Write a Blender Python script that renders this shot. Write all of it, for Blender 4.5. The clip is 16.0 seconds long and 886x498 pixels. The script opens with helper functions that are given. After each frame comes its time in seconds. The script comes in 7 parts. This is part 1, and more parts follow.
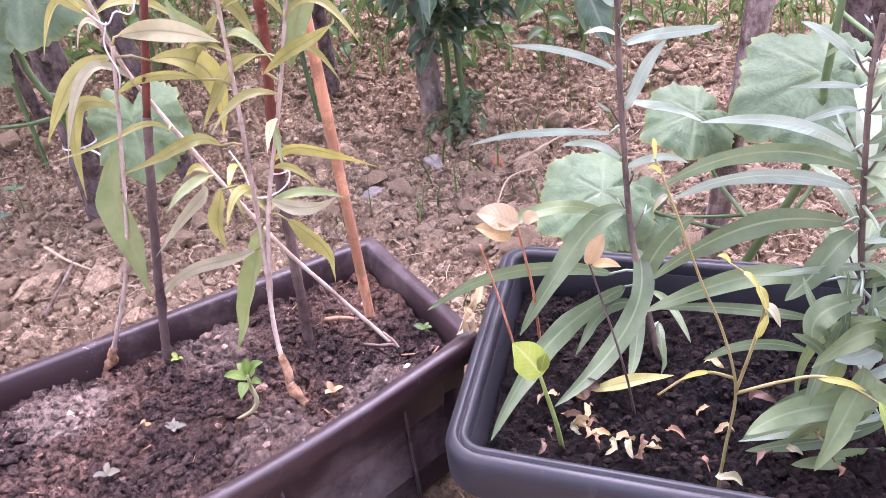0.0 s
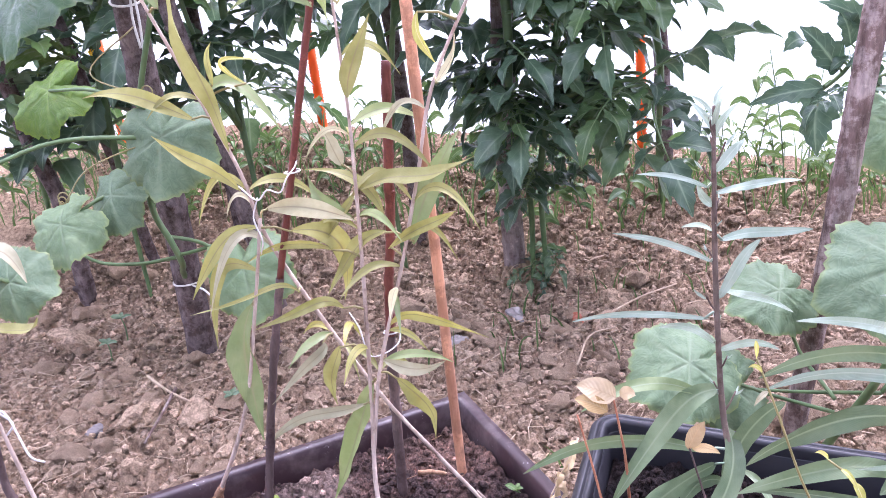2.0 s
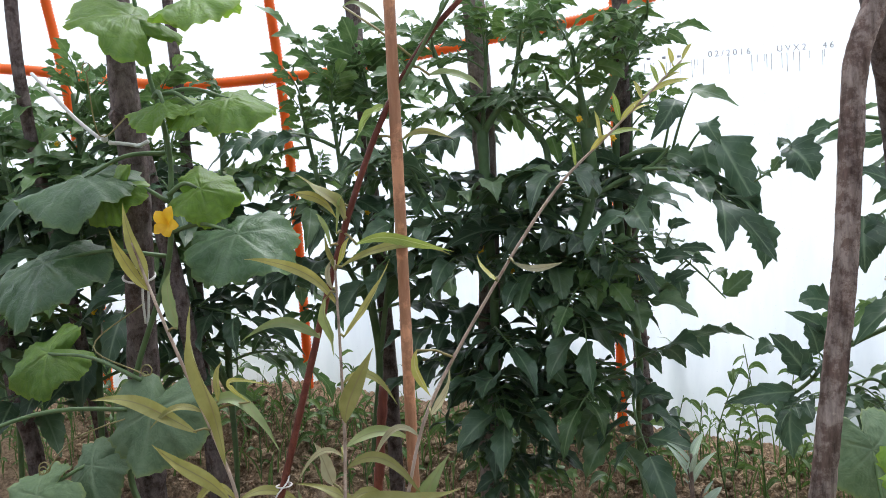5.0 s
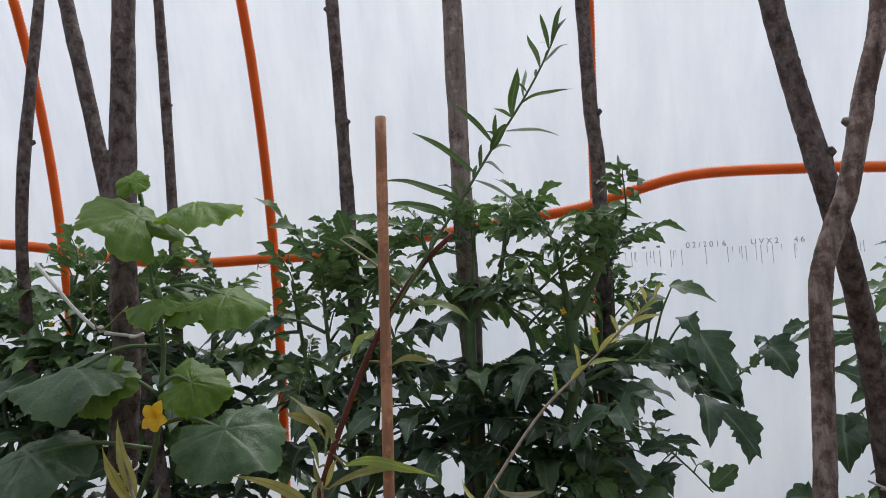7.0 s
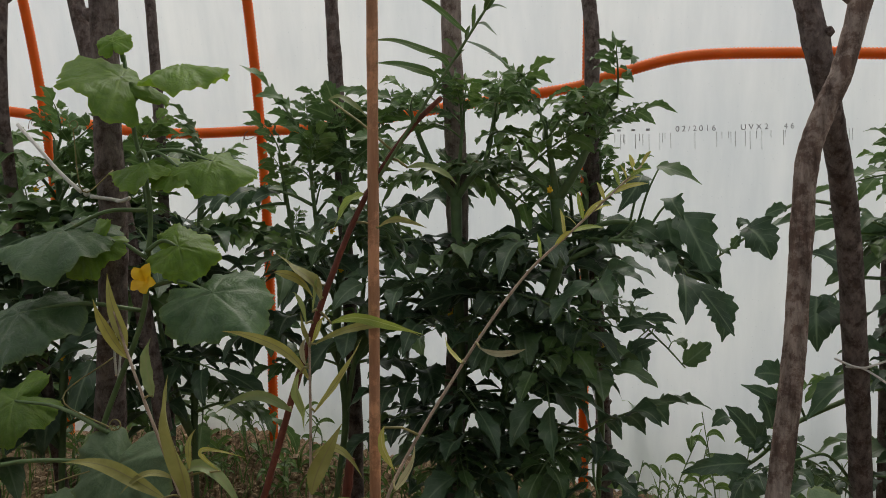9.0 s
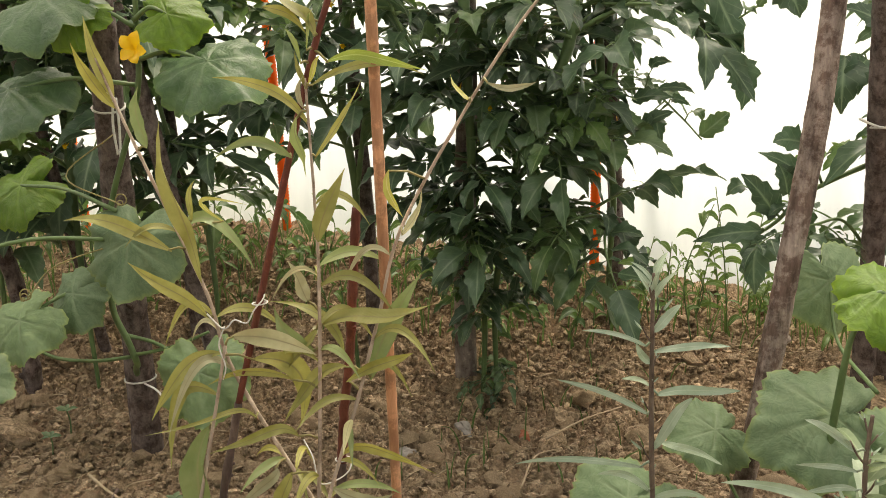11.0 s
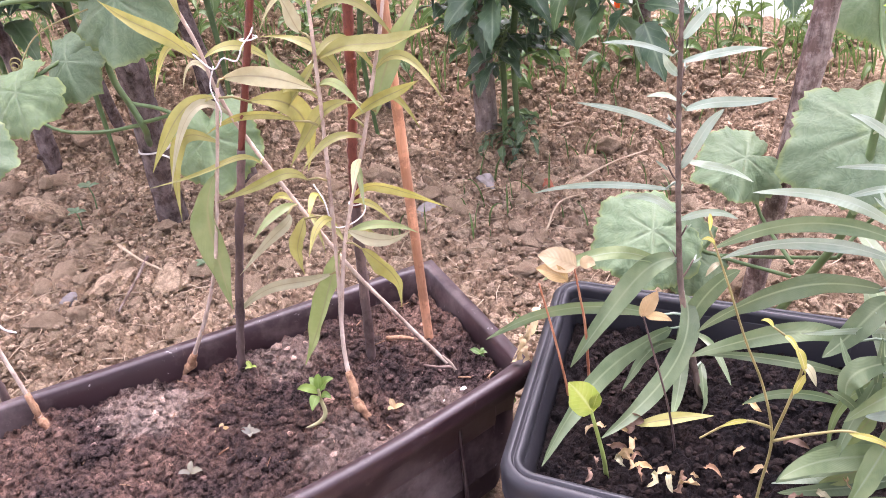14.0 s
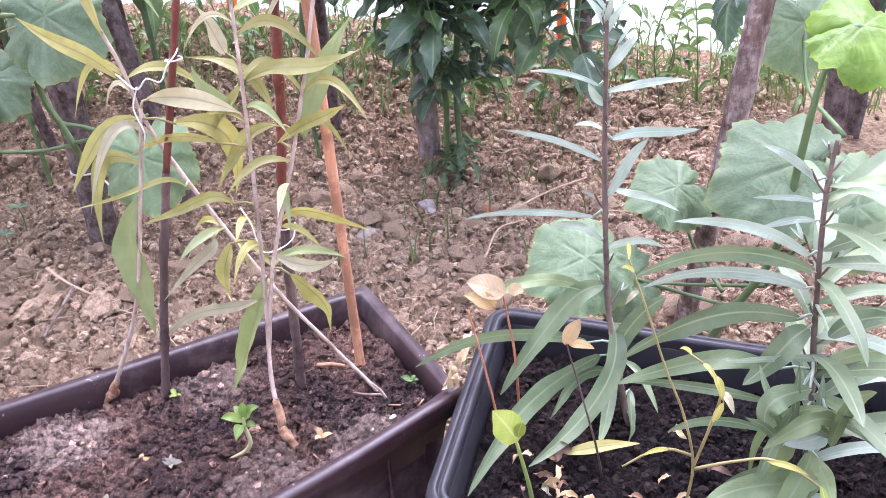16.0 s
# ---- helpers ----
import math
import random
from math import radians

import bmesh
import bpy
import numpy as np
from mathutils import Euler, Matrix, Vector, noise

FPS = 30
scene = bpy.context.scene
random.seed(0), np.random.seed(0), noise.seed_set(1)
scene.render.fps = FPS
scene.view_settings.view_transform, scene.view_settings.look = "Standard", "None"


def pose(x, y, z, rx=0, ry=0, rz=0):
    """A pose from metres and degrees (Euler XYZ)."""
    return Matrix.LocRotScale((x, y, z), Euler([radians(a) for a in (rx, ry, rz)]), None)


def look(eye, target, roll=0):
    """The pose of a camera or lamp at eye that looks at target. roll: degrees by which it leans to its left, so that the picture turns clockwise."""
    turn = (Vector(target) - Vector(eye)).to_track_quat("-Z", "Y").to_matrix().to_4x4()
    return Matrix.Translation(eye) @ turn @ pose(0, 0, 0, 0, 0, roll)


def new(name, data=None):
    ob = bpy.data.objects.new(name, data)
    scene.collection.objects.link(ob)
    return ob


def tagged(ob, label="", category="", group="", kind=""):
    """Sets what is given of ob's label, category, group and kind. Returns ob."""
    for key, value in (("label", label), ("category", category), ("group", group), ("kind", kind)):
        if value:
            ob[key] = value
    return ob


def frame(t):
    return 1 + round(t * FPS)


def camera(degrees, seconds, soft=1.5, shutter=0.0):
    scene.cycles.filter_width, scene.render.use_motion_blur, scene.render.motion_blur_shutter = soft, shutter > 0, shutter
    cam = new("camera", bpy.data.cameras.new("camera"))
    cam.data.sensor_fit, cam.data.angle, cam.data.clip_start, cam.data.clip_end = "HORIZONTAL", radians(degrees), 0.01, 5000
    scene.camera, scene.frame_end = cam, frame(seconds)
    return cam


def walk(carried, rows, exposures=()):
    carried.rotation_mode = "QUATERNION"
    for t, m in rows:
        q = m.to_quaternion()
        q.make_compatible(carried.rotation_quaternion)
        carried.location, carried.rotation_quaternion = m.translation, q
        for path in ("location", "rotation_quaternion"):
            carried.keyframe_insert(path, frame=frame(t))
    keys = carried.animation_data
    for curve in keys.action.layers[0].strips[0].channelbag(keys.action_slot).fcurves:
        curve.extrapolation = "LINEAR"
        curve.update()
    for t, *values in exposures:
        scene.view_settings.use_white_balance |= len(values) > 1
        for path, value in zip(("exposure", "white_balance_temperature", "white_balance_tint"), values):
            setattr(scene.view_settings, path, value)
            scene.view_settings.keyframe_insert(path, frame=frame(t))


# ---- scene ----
cam = camera(57.0, 16.0, soft=0.8)
PATH = [
    (0, (0.2, 0.821, 0.644), (-0.076, 2.56, -0.304), -8.3),
    (0.5, (0.187, 0.805, 0.66), (-0.186, 2.559, -0.227), -8.9),
    (1, (0.175, 0.793, 0.67), (-0.259, 2.569, -0.141), -8.6),
    (1.5, (0.17, 0.78, 0.688), (-0.254, 2.6, -0.024), -7.7),
    (2, (0.172, 0.772, 0.705), (-0.237, 2.625, 0.072), -6.5),
    (2.5, (0.172, 0.767, 0.727), (-0.175, 2.663, 0.196), -4.5),
    (3, (0.171, 0.763, 0.744), (-0.177, 2.684, 0.31), -3.7),
    (3.5, (0.169, 0.758, 0.754), (-0.18, 2.699, 0.416), -3.6),
    (3.7, (0.169, 0.758, 0.759), (-0.181, 2.703, 0.456), -3.5),
    (6, (0.176, 0.72, 0.828), (-0.143, 2.691, 0.95), -2.5),
    (6.5, (0.178, 0.71, 0.844), (-0.125, 2.675, 1.064), -2.6),
    (7, (0.182, 0.7, 0.857), (-0.107, 2.653, 1.175), -1.9),
    (7.5, (0.181, 0.692, 0.863), (-0.077, 2.642, 1.226), -1.1),
    (8, (0.184, 0.684, 0.859), (-0.064, 2.643, 1.174), -0.5),
    (8.5, (0.181, 0.694, 0.851), (-0.064, 2.67, 1.041), -0.2),
    (9, (0.18, 0.699, 0.836), (-0.085, 2.681, 0.873), -0.4),
    (9.5, (0.18, 0.709, 0.821), (-0.11, 2.685, 0.718), -0.8),
    (10, (0.177, 0.719, 0.802), (-0.1, 2.68, 0.524), -0.8),
    (10.2, (0.177, 0.721, 0.798), (-0.105, 2.676, 0.49), -1.0),
    (12.3, (0.183, 0.766, 0.727), (-0.106, 2.616, 0.022), -3.3),
    (12.5, (0.183, 0.767, 0.727), (-0.102, 2.599, -0.024), -3.4),
    (13, (0.183, 0.773, 0.716), (-0.106, 2.551, -0.152), -4.3),
    (13.5, (0.184, 0.777, 0.71), (-0.134, 2.506, -0.244), -5.5),
    (14, (0.185, 0.779, 0.71), (-0.179, 2.504, -0.233), -6.6),
    (14.5, (0.182, 0.775, 0.713), (-0.237, 2.498, -0.211), -7.5),
    (15, (0.181, 0.777, 0.712), (-0.221, 2.508, -0.206), -7.1),
    (15.5, (0.191, 0.782, 0.71), (-0.15, 2.543, -0.175), -5.6),
    (16, (0.205, 0.788, 0.706), (-0.039, 2.558, -0.193), -4.3),
]
# seconds, stops, kelvin, tint
EXPOSURES = [
    (0.0, 2.78, 5750, 45), (1.0, 2.85, 5700, 45), (2.0, 2.62, 5500, 38), (3.5, 2.15, 5350, 26), (4.8, 1.30, 5900, 11), (6.0, 0.62, 6100, 12),
    (7.0, 0.20, 6150, 14), (7.5, 0.02, 6200, 14), (8.5, -0.13, 6600, 12), (9.0, 0.0, 6900, 9), (9.5, 0.36, 7400, 6), (10.0, 0.85, 8200, 2),
    (11.2, 1.55, 8000, 10), (12.5, 2.25, 7350, 19), (13.2, 2.58, 6600, 30), (14.0, 2.74, 6150, 36), (15.0, 2.76, 5800, 37), (16.0, 2.74, 5600, 36),
]
walk(cam, [(t, look(eye, target, roll)) for t, eye, target, roll in PATH], EXPOSURES)

# ---- daylight: an overcast sky over a film tunnel ----
SUN_EL, SUN_AZ = radians(62), radians(8)
world = bpy.data.worlds.new("sky")
scene.world = world
world.use_nodes = True
wt = world.node_tree
sky = wt.nodes.new("ShaderNodeTexSky")
sky.sky_type, sky.sun_disc = "NISHITA", False
sky.sun_elevation, sky.sun_rotation = SUN_EL, SUN_AZ
sky.dust_density, sky.air_density = 4.0, 1.0
grey = wt.nodes.new("ShaderNodeHueSaturation")
grey.inputs["Saturation"].default_value = 0.42
wt.links.new(sky.outputs[0], grey.inputs["Color"])
wt.links.new(grey.outputs[0], wt.nodes["Background"].inputs[0])
wt.nodes["Background"].inputs[1].default_value = 0.14
sun = new("sun", bpy.data.lights.new("sun", "SUN"))
sun.data.energy, sun.data.angle, sun.data.color = 1.5, radians(40), (1.0, 0.97, 0.92)
sun.matrix_world = look((math.sin(SUN_AZ) * math.cos(SUN_EL), math.cos(SUN_AZ) * math.cos(SUN_EL), math.sin(SUN_EL)), (0, 0, 0))


# ---- materials ----
class Nodes:
    """A small helper to write node materials."""

    def __init__(self, name):
        self.mat = bpy.data.materials.new(name)
        self.mat.use_nodes = True
        self.tree = self.mat.node_tree
        self.bsdf = self.tree.nodes["Principled BSDF"]
        self.out = self.tree.nodes["Material Output"]

    def add(self, kind, **sets):
        node = self.tree.nodes.new(kind)
        for key, value in sets.items():
            node.inputs[key].default_value = value
        return node

    def link(self, a, b):
        self.tree.links.new(a, b)

    def coords(self):
        return self.add("ShaderNodeTexCoord").outputs["Object"]

    def noise(self, scale, detail=4.0, rough=0.6, vector=None):
        node = self.add("ShaderNodeTexNoise", Scale=scale, Detail=detail, Roughness=rough)
        self.link(vector or self.coords(), node.inputs["Vector"])
        return node.outputs["Fac"]

    def ramp(self, fac, *stops):
        node = self.tree.nodes.new("ShaderNodeValToRGB")
        ramp = node.color_ramp
        while len(ramp.elements) < len(stops):
            ramp.elements.new(0.5)
        for element, (at, colour) in zip(ramp.elements, stops):
            element.position = at
            element.color = (*colour, 1) if len(colour) == 3 else colour
        self.link(fac, node.inputs["Fac"])
        return node.outputs["Color"]

    def mix(self, fac, a, b, mode="MIX"):
        node = self.tree.nodes.new("ShaderNodeMix")
        node.data_type, node.blend_type = "RGBA", mode
        for value, socket in ((fac, node.inputs[0]), (a, node.inputs[6]), (b, node.inputs[7])):
            if isinstance(value, (int, float)):
                socket.default_value = value
            elif isinstance(value, tuple):
                socket.default_value = (*value, 1)
            else:
                self.link(value, socket)
        return node.outputs[2]

    def bump(self, height, strength, distance):
        node = self.add("ShaderNodeBump", Strength=strength, Distance=distance)
        self.link(height, node.inputs["Height"])
        self.link(node.outputs[0], self.bsdf.inputs["Normal"])

    def finish(self, colour, rough, metal=0.0):
        for value, key in ((colour, "Base Color"), (rough, "Roughness")):
            if isinstance(value, tuple):
                self.bsdf.inputs[key].default_value = (*value, 1)
            elif isinstance(value, (int, float)):
                self.bsdf.inputs[key].default_value = value
            else:
                self.link(value, self.bsdf.inputs[key])
        self.bsdf.inputs["Metallic"].default_value = metal
        return self.mat

    def leafy(self, colour, share):
        """Lets a share of the light through the blade."""
        thin = self.add("ShaderNodeBsdfTranslucent")
        self.link(colour, thin.inputs["Color"])
        both = self.add("ShaderNodeMixShader", Fac=share)
        self.link(self.bsdf.outputs[0], both.inputs[1])
        self.link(thin.outputs[0], both.inputs[2])
        self.link(both.outputs[0], self.out.inputs["Surface"])


def earth_material(name, dark, light, grain=90.0, bump=0.6):
    n = Nodes(name)
    wide = n.ramp(n.noise(3.0, 5), (0.3, dark), (0.72, light))
    fine = n.ramp(n.noise(grain, 6, 0.7), (0.34, tuple(c * 0.32 for c in dark)), (0.66, tuple(min(1, c * 1.35) for c in light)))
    colour = n.mix(0.66, wide, fine)
    isle = n.add("ShaderNodeNewGeometry").outputs["Random Per Island"]
    colour = n.mix(0.9, colour, n.ramp(isle, (0.0, (0.45, 0.42, 0.39)), (0.5, (1, 1, 1)), (0.85, (1.28, 1.25, 1.2)), (1.0, (1.65, 1.63, 1.6))), "MULTIPLY")
    n.bump(n.noise(grain * 2.2, 6, 0.7), bump, 0.006)
    n.bsdf.inputs["Specular IOR Level"].default_value = 0.12
    return n.finish(colour, 0.95)


def soil_material(name, dark, brown, pale, share, crust=()):
    """Potting soil: dark crumbs, browner drying areas, and a pale mineral crust round the given places."""
    n = Nodes(name)
    crumb = n.ramp(n.noise(150, 6, 0.8), (0.40, tuple(c * 0.22 for c in dark)), (0.62, tuple(c * 2.8 for c in dark)))
    area = n.ramp(n.noise(7, 6, 0.7), (0.44, (0, 0, 0)), (0.60, (1, 1, 1)))
    earth = n.ramp(n.noise(130, 6, 0.85), (0.40, tuple(c * 0.18 for c in brown)), (0.62, tuple(c * 1.9 for c in brown)))
    dry = n.ramp(n.noise(210, 6, 0.9), (0.36, tuple(c * 0.25 for c in pale)), (0.62, tuple(c * 1.15 for c in pale)))
    isle = n.add("ShaderNodeNewGeometry").outputs["Random Per Island"]
    colour = n.mix(area, crumb, earth)
    ragged = n.noise(24, 7, 0.8)
    for x, y, r, much in crust:
        far = n.tree.nodes.new("ShaderNodeVectorMath")
        far.operation = "DISTANCE"
        n.link(n.coords(), far.inputs[0])
        far.inputs[1].default_value = (x, y, 0.15)
        reach = n.tree.nodes.new("ShaderNodeMath")
        reach.operation = "MULTIPLY_ADD"
        n.link(far.outputs["Value"], reach.inputs[0])
        reach.inputs[1].default_value = -0.5 / r
        n.link(ragged, reach.inputs[2])
        colour = n.mix(n.ramp(reach.outputs[0], (0.16, (0, 0, 0)), (0.26, (much,) * 3)), colour, dry)
    spots = n.ramp(n.noise(13, 7, 0.8), (share, (0, 0, 0)), (share + 0.05, (0.7, 0.7, 0.7)))
    colour = n.mix(spots, colour, dry)
    colour = n.mix(0.8, colour, n.ramp(isle, (0.0, (0.6, 0.6, 0.6)), (0.6, (1, 1, 1)), (0.95, (1.4, 1.35, 1.3)), (1.0, (3.8, 3.6, 3.4))), "MULTIPLY")
    n.bump(n.noise(200, 7, 0.85), 1.0, 0.008)
    n.bsdf.inputs["Specular IOR Level"].default_value = 0.12
    return n.finish(colour, 0.9)


def blade_material(name, base, edge, vein, share=0.3, rough=0.5, veins=14.0, scatter=0.25):
    """A leaf blade: u runs across, v along; midrib and side veins lighter, blotches at two scales."""
    n = Nodes(name)
    uv = n.add("ShaderNodeTexCoord").outputs["UV"]
    split = n.add("ShaderNodeSeparateXYZ")
    n.link(uv, split.inputs[0])
    u, v = split.outputs["X"], split.outputs["Y"]
    tone = n.ramp(n.noise(38, 4), (0.3, base), (0.75, edge))
    rand = n.add("ShaderNodeObjectInfo").outputs["Random"]
    tone = n.mix(0.9, tone, n.ramp(rand, (0.0, (1 - scatter,) * 3), (0.55, (1, 1, 1)), (1.0, (1 + scatter, 1 + scatter * 0.7, 1 - scatter * 0.3))), "MULTIPLY")
    off = n.tree.nodes.new("ShaderNodeMath")
    off.operation = "SUBTRACT"
    n.link(u, off.inputs[0])
    off.inputs[1].default_value = 0.5
    side = n.tree.nodes.new("ShaderNodeMath")
    side.operation = "ABSOLUTE"
    n.link(off.outputs[0], side.inputs[0])
    rib = n.ramp(side.outputs[0], (0.0, (1, 1, 1)), (0.07, (0, 0, 0)))
    lines = n.tree.nodes.new("ShaderNodeMath")
    lines.operation = "MULTIPLY_ADD"
    n.link(side.outputs[0], lines.inputs[0])
    lines.inputs[1].default_value = -0.55
    n.link(v, lines.inputs[2])
    wave = n.tree.nodes.new("ShaderNodeMath")
    wave.operation = "MULTIPLY"
    n.link(lines.outputs[0], wave.inputs[0])
    wave.inputs[1].default_value = veins * 6.283
    sine = n.tree.nodes.new("ShaderNodeMath")
    sine.operation = "SINE"
    n.link(wave.outputs[0], sine.inputs[0])
    faint = 0.12 if veins > 20 else 0.3
    fine = n.ramp(sine.outputs[0], (0.9, (0, 0, 0)), (1.0, (faint,) * 3))
    colour = n.mix(n.mix(1.0, rib, fine, "LIGHTEN"), tone, vein)
    n.bump(n.mix(0.85 if veins > 20 else 0.5, sine.outputs[0], n.noise(260, 4)), 0.25, 0.0007)
    n.leafy(colour, share)
    return n.finish(colour, rough)


def palm_material(name, base, edge, vein, share=0.3, rough=0.45):
    """A palmate blade: u holds the vein's strength, v the radius."""
    n = Nodes(name)
    uv = n.add("ShaderNodeTexCoord").outputs["UV"]
    split = n.add("ShaderNodeSeparateXYZ")
    n.link(uv, split.inputs[0])
    tone = n.ramp(n.noise(26, 5), (0.3, base), (0.75, edge))
    rand = n.add("ShaderNodeObjectInfo").outputs["Random"]
    tone = n.mix(0.9, tone, n.ramp(rand, (0.0, (0.8, 0.8, 0.82)), (1.0, (1.15, 1.12, 1.0))), "MULTIPLY")
    warp = n.add("ShaderNodeTexNoise", Scale=22.0, Detail=2.0)
    n.link(n.coords(), warp.inputs["Vector"])
    where = n.mix(0.06, n.coords(), warp.outputs["Color"], "ADD")
    mesh = n.add("ShaderNodeTexVoronoi", Scale=62.0)
    mesh.feature = "DISTANCE_TO_EDGE"
    n.link(where, mesh.inputs["Vector"])
    fine = n.add("ShaderNodeTexVoronoi", Scale=190.0)
    n.link(where, fine.inputs["Vector"])
    net = n.ramp(mesh.outputs["Distance"], (0.0, (0.24, 0.24, 0.24)), (0.08, (0, 0, 0)))
    quilt = n.ramp(mesh.outputs["Distance"], (0.0, (0.85, 0.88, 0.85)), (0.35, (1.1, 1.08, 1.06)))
    colour = n.mix(1.0, n.mix(net, tone, vein), quilt, "MULTIPLY")
    colour = n.mix(split.outputs["X"], colour, vein)
    margin = n.ramp(split.outputs["Y"], (0.93, (1, 1, 1)), (1.0, (1.35, 1.2, 0.85)))
    colour = n.mix(1.0, colour, margin, "MULTIPLY")
    pale = n.ramp(n.noise(9, 6, 0.7), (0.60, (1, 1, 1)), (0.75, (1.3, 1.22, 1.05)))
    colour = n.mix(1.0, colour, pale, "MULTIPLY")
    n.bump(n.mix(0.35, mesh.outputs["Distance"], fine.outputs["Distance"]), 0.45, 0.003)
    n.leafy(colour, share)
    return n.finish(colour, rough)


def wood_material(name, dark, light, grain=(40, 40, 5), rough=0.8, patch=0.5, bump=0.5, spot=14):
    n = Nodes(name)
    scale = n.add("ShaderNodeMapping")
    scale.inputs["Scale"].default_value = grain
    n.link(n.coords(), scale.inputs["Vector"])
    streak = n.noise(1.0, 7, 0.7, scale.outputs[0])
    colour = n.ramp(streak, (0.3, dark), (0.7, light))
    blot = n.ramp(n.noise(spot, 6, 0.75), (patch - 0.05, (0.55, 0.47, 0.44)), (patch + 0.06, (1.1, 1.1, 1.1)), (patch + 0.15, (1.15, 1.15, 1.15)), (patch + 0.22, (1.75, 1.75, 1.72)))
    n.bump(streak, bump, 0.003)
    n.bsdf.inputs["Specular IOR Level"].default_value = 0.25
    return n.finish(n.mix(1.0, colour, blot, "MULTIPLY"), rough)


def plain_material(name, a, b, scale=30.0, rough=0.5, bump=0.15, metal=0.0, share=0.0):
    n = Nodes(name)
    colour = n.ramp(n.noise(scale, 5), (0.3, a), (0.7, b))
    n.bump(n.noise(scale * 6, 4), bump, 0.001)
    if share:
        n.leafy(colour, share)
    return n.finish(colour, rough, metal)


def plastic_material(name, base, dusty, rough, share):
    """Moulded plastic with a dusty film and scuffs."""
    n = Nodes(name)
    dust = n.ramp(n.noise(7, 6, 0.7), (share, (0, 0, 0)), (share + 0.25, (1, 1, 1)))
    fleck = n.ramp(n.noise(90, 4, 0.7), (0.63, (0, 0, 0)), (0.70, (1, 1, 1)))
    streak = n.add("ShaderNodeMapping")
    streak.inputs["Scale"].default_value = (30, 30, 8)
    streak.inputs["Rotation"].default_value = (0.5, 0.7, 0.3)
    n.link(n.coords(), streak.inputs["Vector"])
    scuff = n.ramp(n.noise(1.4, 5, 0.75, streak.outputs[0]), (0.62, (0, 0, 0)), (0.74, (0.55, 0.55, 0.55)))
    colour = n.mix(n.mix(1.0, n.mix(0.35, dust, fleck, "MULTIPLY"), scuff, "LIGHTEN"), base, dusty)
    crust = n.ramp(n.noise(62, 6, 0.75), (0.655, (0, 0, 0)), (0.70, (0.6, 0.6, 0.6)))
    colour = n.mix(crust if share < 0.6 else 0.0, colour, (0.5, 0.48, 0.46))
    n.bump(n.noise(140, 4), 0.1, 0.0008)
    return n.finish(colour, n.ramp(n.noise(12, 5), (0.3, (rough,) * 3), (0.7, (rough + 0.22,) * 3)))


def film_material():
    n = Nodes("greenhouse film")
    stretch = n.add("ShaderNodeMapping")
    stretch.inputs["Scale"].default_value = (5, 1, 0.8)
    n.link(n.coords(), stretch.inputs["Vector"])
    streaks = n.ramp(n.noise(2.0, 7, 0.65, stretch.outputs[0]), (0.3, (0.55, 0.575, 0.60)), (0.7, (0.67, 0.68, 0.69)))
    clouds = n.ramp(n.noise(0.9, 5, 0.6), (0.3, (0.84, 0.87, 0.92)), (0.65, (1, 1, 1)))
    dew = n.add("ShaderNodeTexVoronoi", Scale=55.0)
    n.link(n.coords(), dew.inputs["Vector"])
    drops = n.ramp(dew.outputs["Distance"], (0.04, (0.86, 0.88, 0.9)), (0.12, (1, 1, 1)))
    milk = n.mix(1.0, n.mix(1.0, streaks, clouds, "MULTIPLY"), drops, "MULTIPLY")
    thin = n.add("ShaderNodeBsdfTranslucent")
    n.link(milk, thin.inputs["Color"])
    both = n.add("ShaderNodeMixShader", Fac=0.9)
    n.bsdf.inputs["Roughness"].default_value = 0.35
    n.link(milk, n.bsdf.inputs["Base Color"])
    n.bump(n.noise(2.2, 4, 0.6), 0.25, 0.02)
    n.link(n.bsdf.outputs[0], both.inputs[1])
    n.link(thin.outputs[0], both.inputs[2])
    n.link(both.outputs[0], n.out.inputs["Surface"])
    return n.mat


GROUND = earth_material("dry clay earth", (0.168, 0.110, 0.071), (0.388, 0.283, 0.190), 90, 1.0)
CLOD = earth_material("clay clod", (0.228, 0.157, 0.102), (0.497, 0.378, 0.263), 150, 1.0)
PALE_STONE = plain_material("pale stone", (0.25, 0.215, 0.19), (0.37, 0.33, 0.30), 60, 0.9, 0.6)
GREY_STONE = plain_material("grey stone", (0.13, 0.112, 0.105), (0.22, 0.195, 0.18), 60, 0.9, 0.6)
BRICK = plain_material("brick red clod", (0.36, 0.11, 0.06), (0.48, 0.19, 0.11), 60, 0.9, 0.6)
LAWN = earth_material("meadow", (0.05, 0.09, 0.03), (0.09, 0.13, 0.05), 8)
SOIL = soil_material("potting soil", (0.048, 0.032, 0.029), (0.185, 0.115, 0.088), (0.47, 0.36, 0.295), 0.62, ((-0.302, 1.432, 0.085, 0.85), (-0.18, 1.54, 0.08, 0.45), (-0.055, 1.375, 0.09, 0.45), (0.02, 1.435, 0.06, 0.55)))
WET_SOIL = soil_material("damp potting soil", (0.009, 0.007, 0.0075), (0.03, 0.02, 0.018), (0.08, 0.055, 0.045), 0.70)
WET_CRUMB = earth_material("damp crumb", (0.007, 0.0055, 0.0055), (0.032, 0.022, 0.019), 160)
TOMATO_STEM = plain_material("dark green stem", (0.05, 0.095, 0.030), (0.10, 0.165, 0.055), 30, 0.5)
STRAW = plain_material("straw", (0.36, 0.26, 0.16), (0.55, 0.43, 0.30), 40, 0.8)
TWIG = wood_material("grey twig", (0.16, 0.11, 0.09), (0.36, 0.29, 0.25), (60, 60, 12))
FILM = film_material()
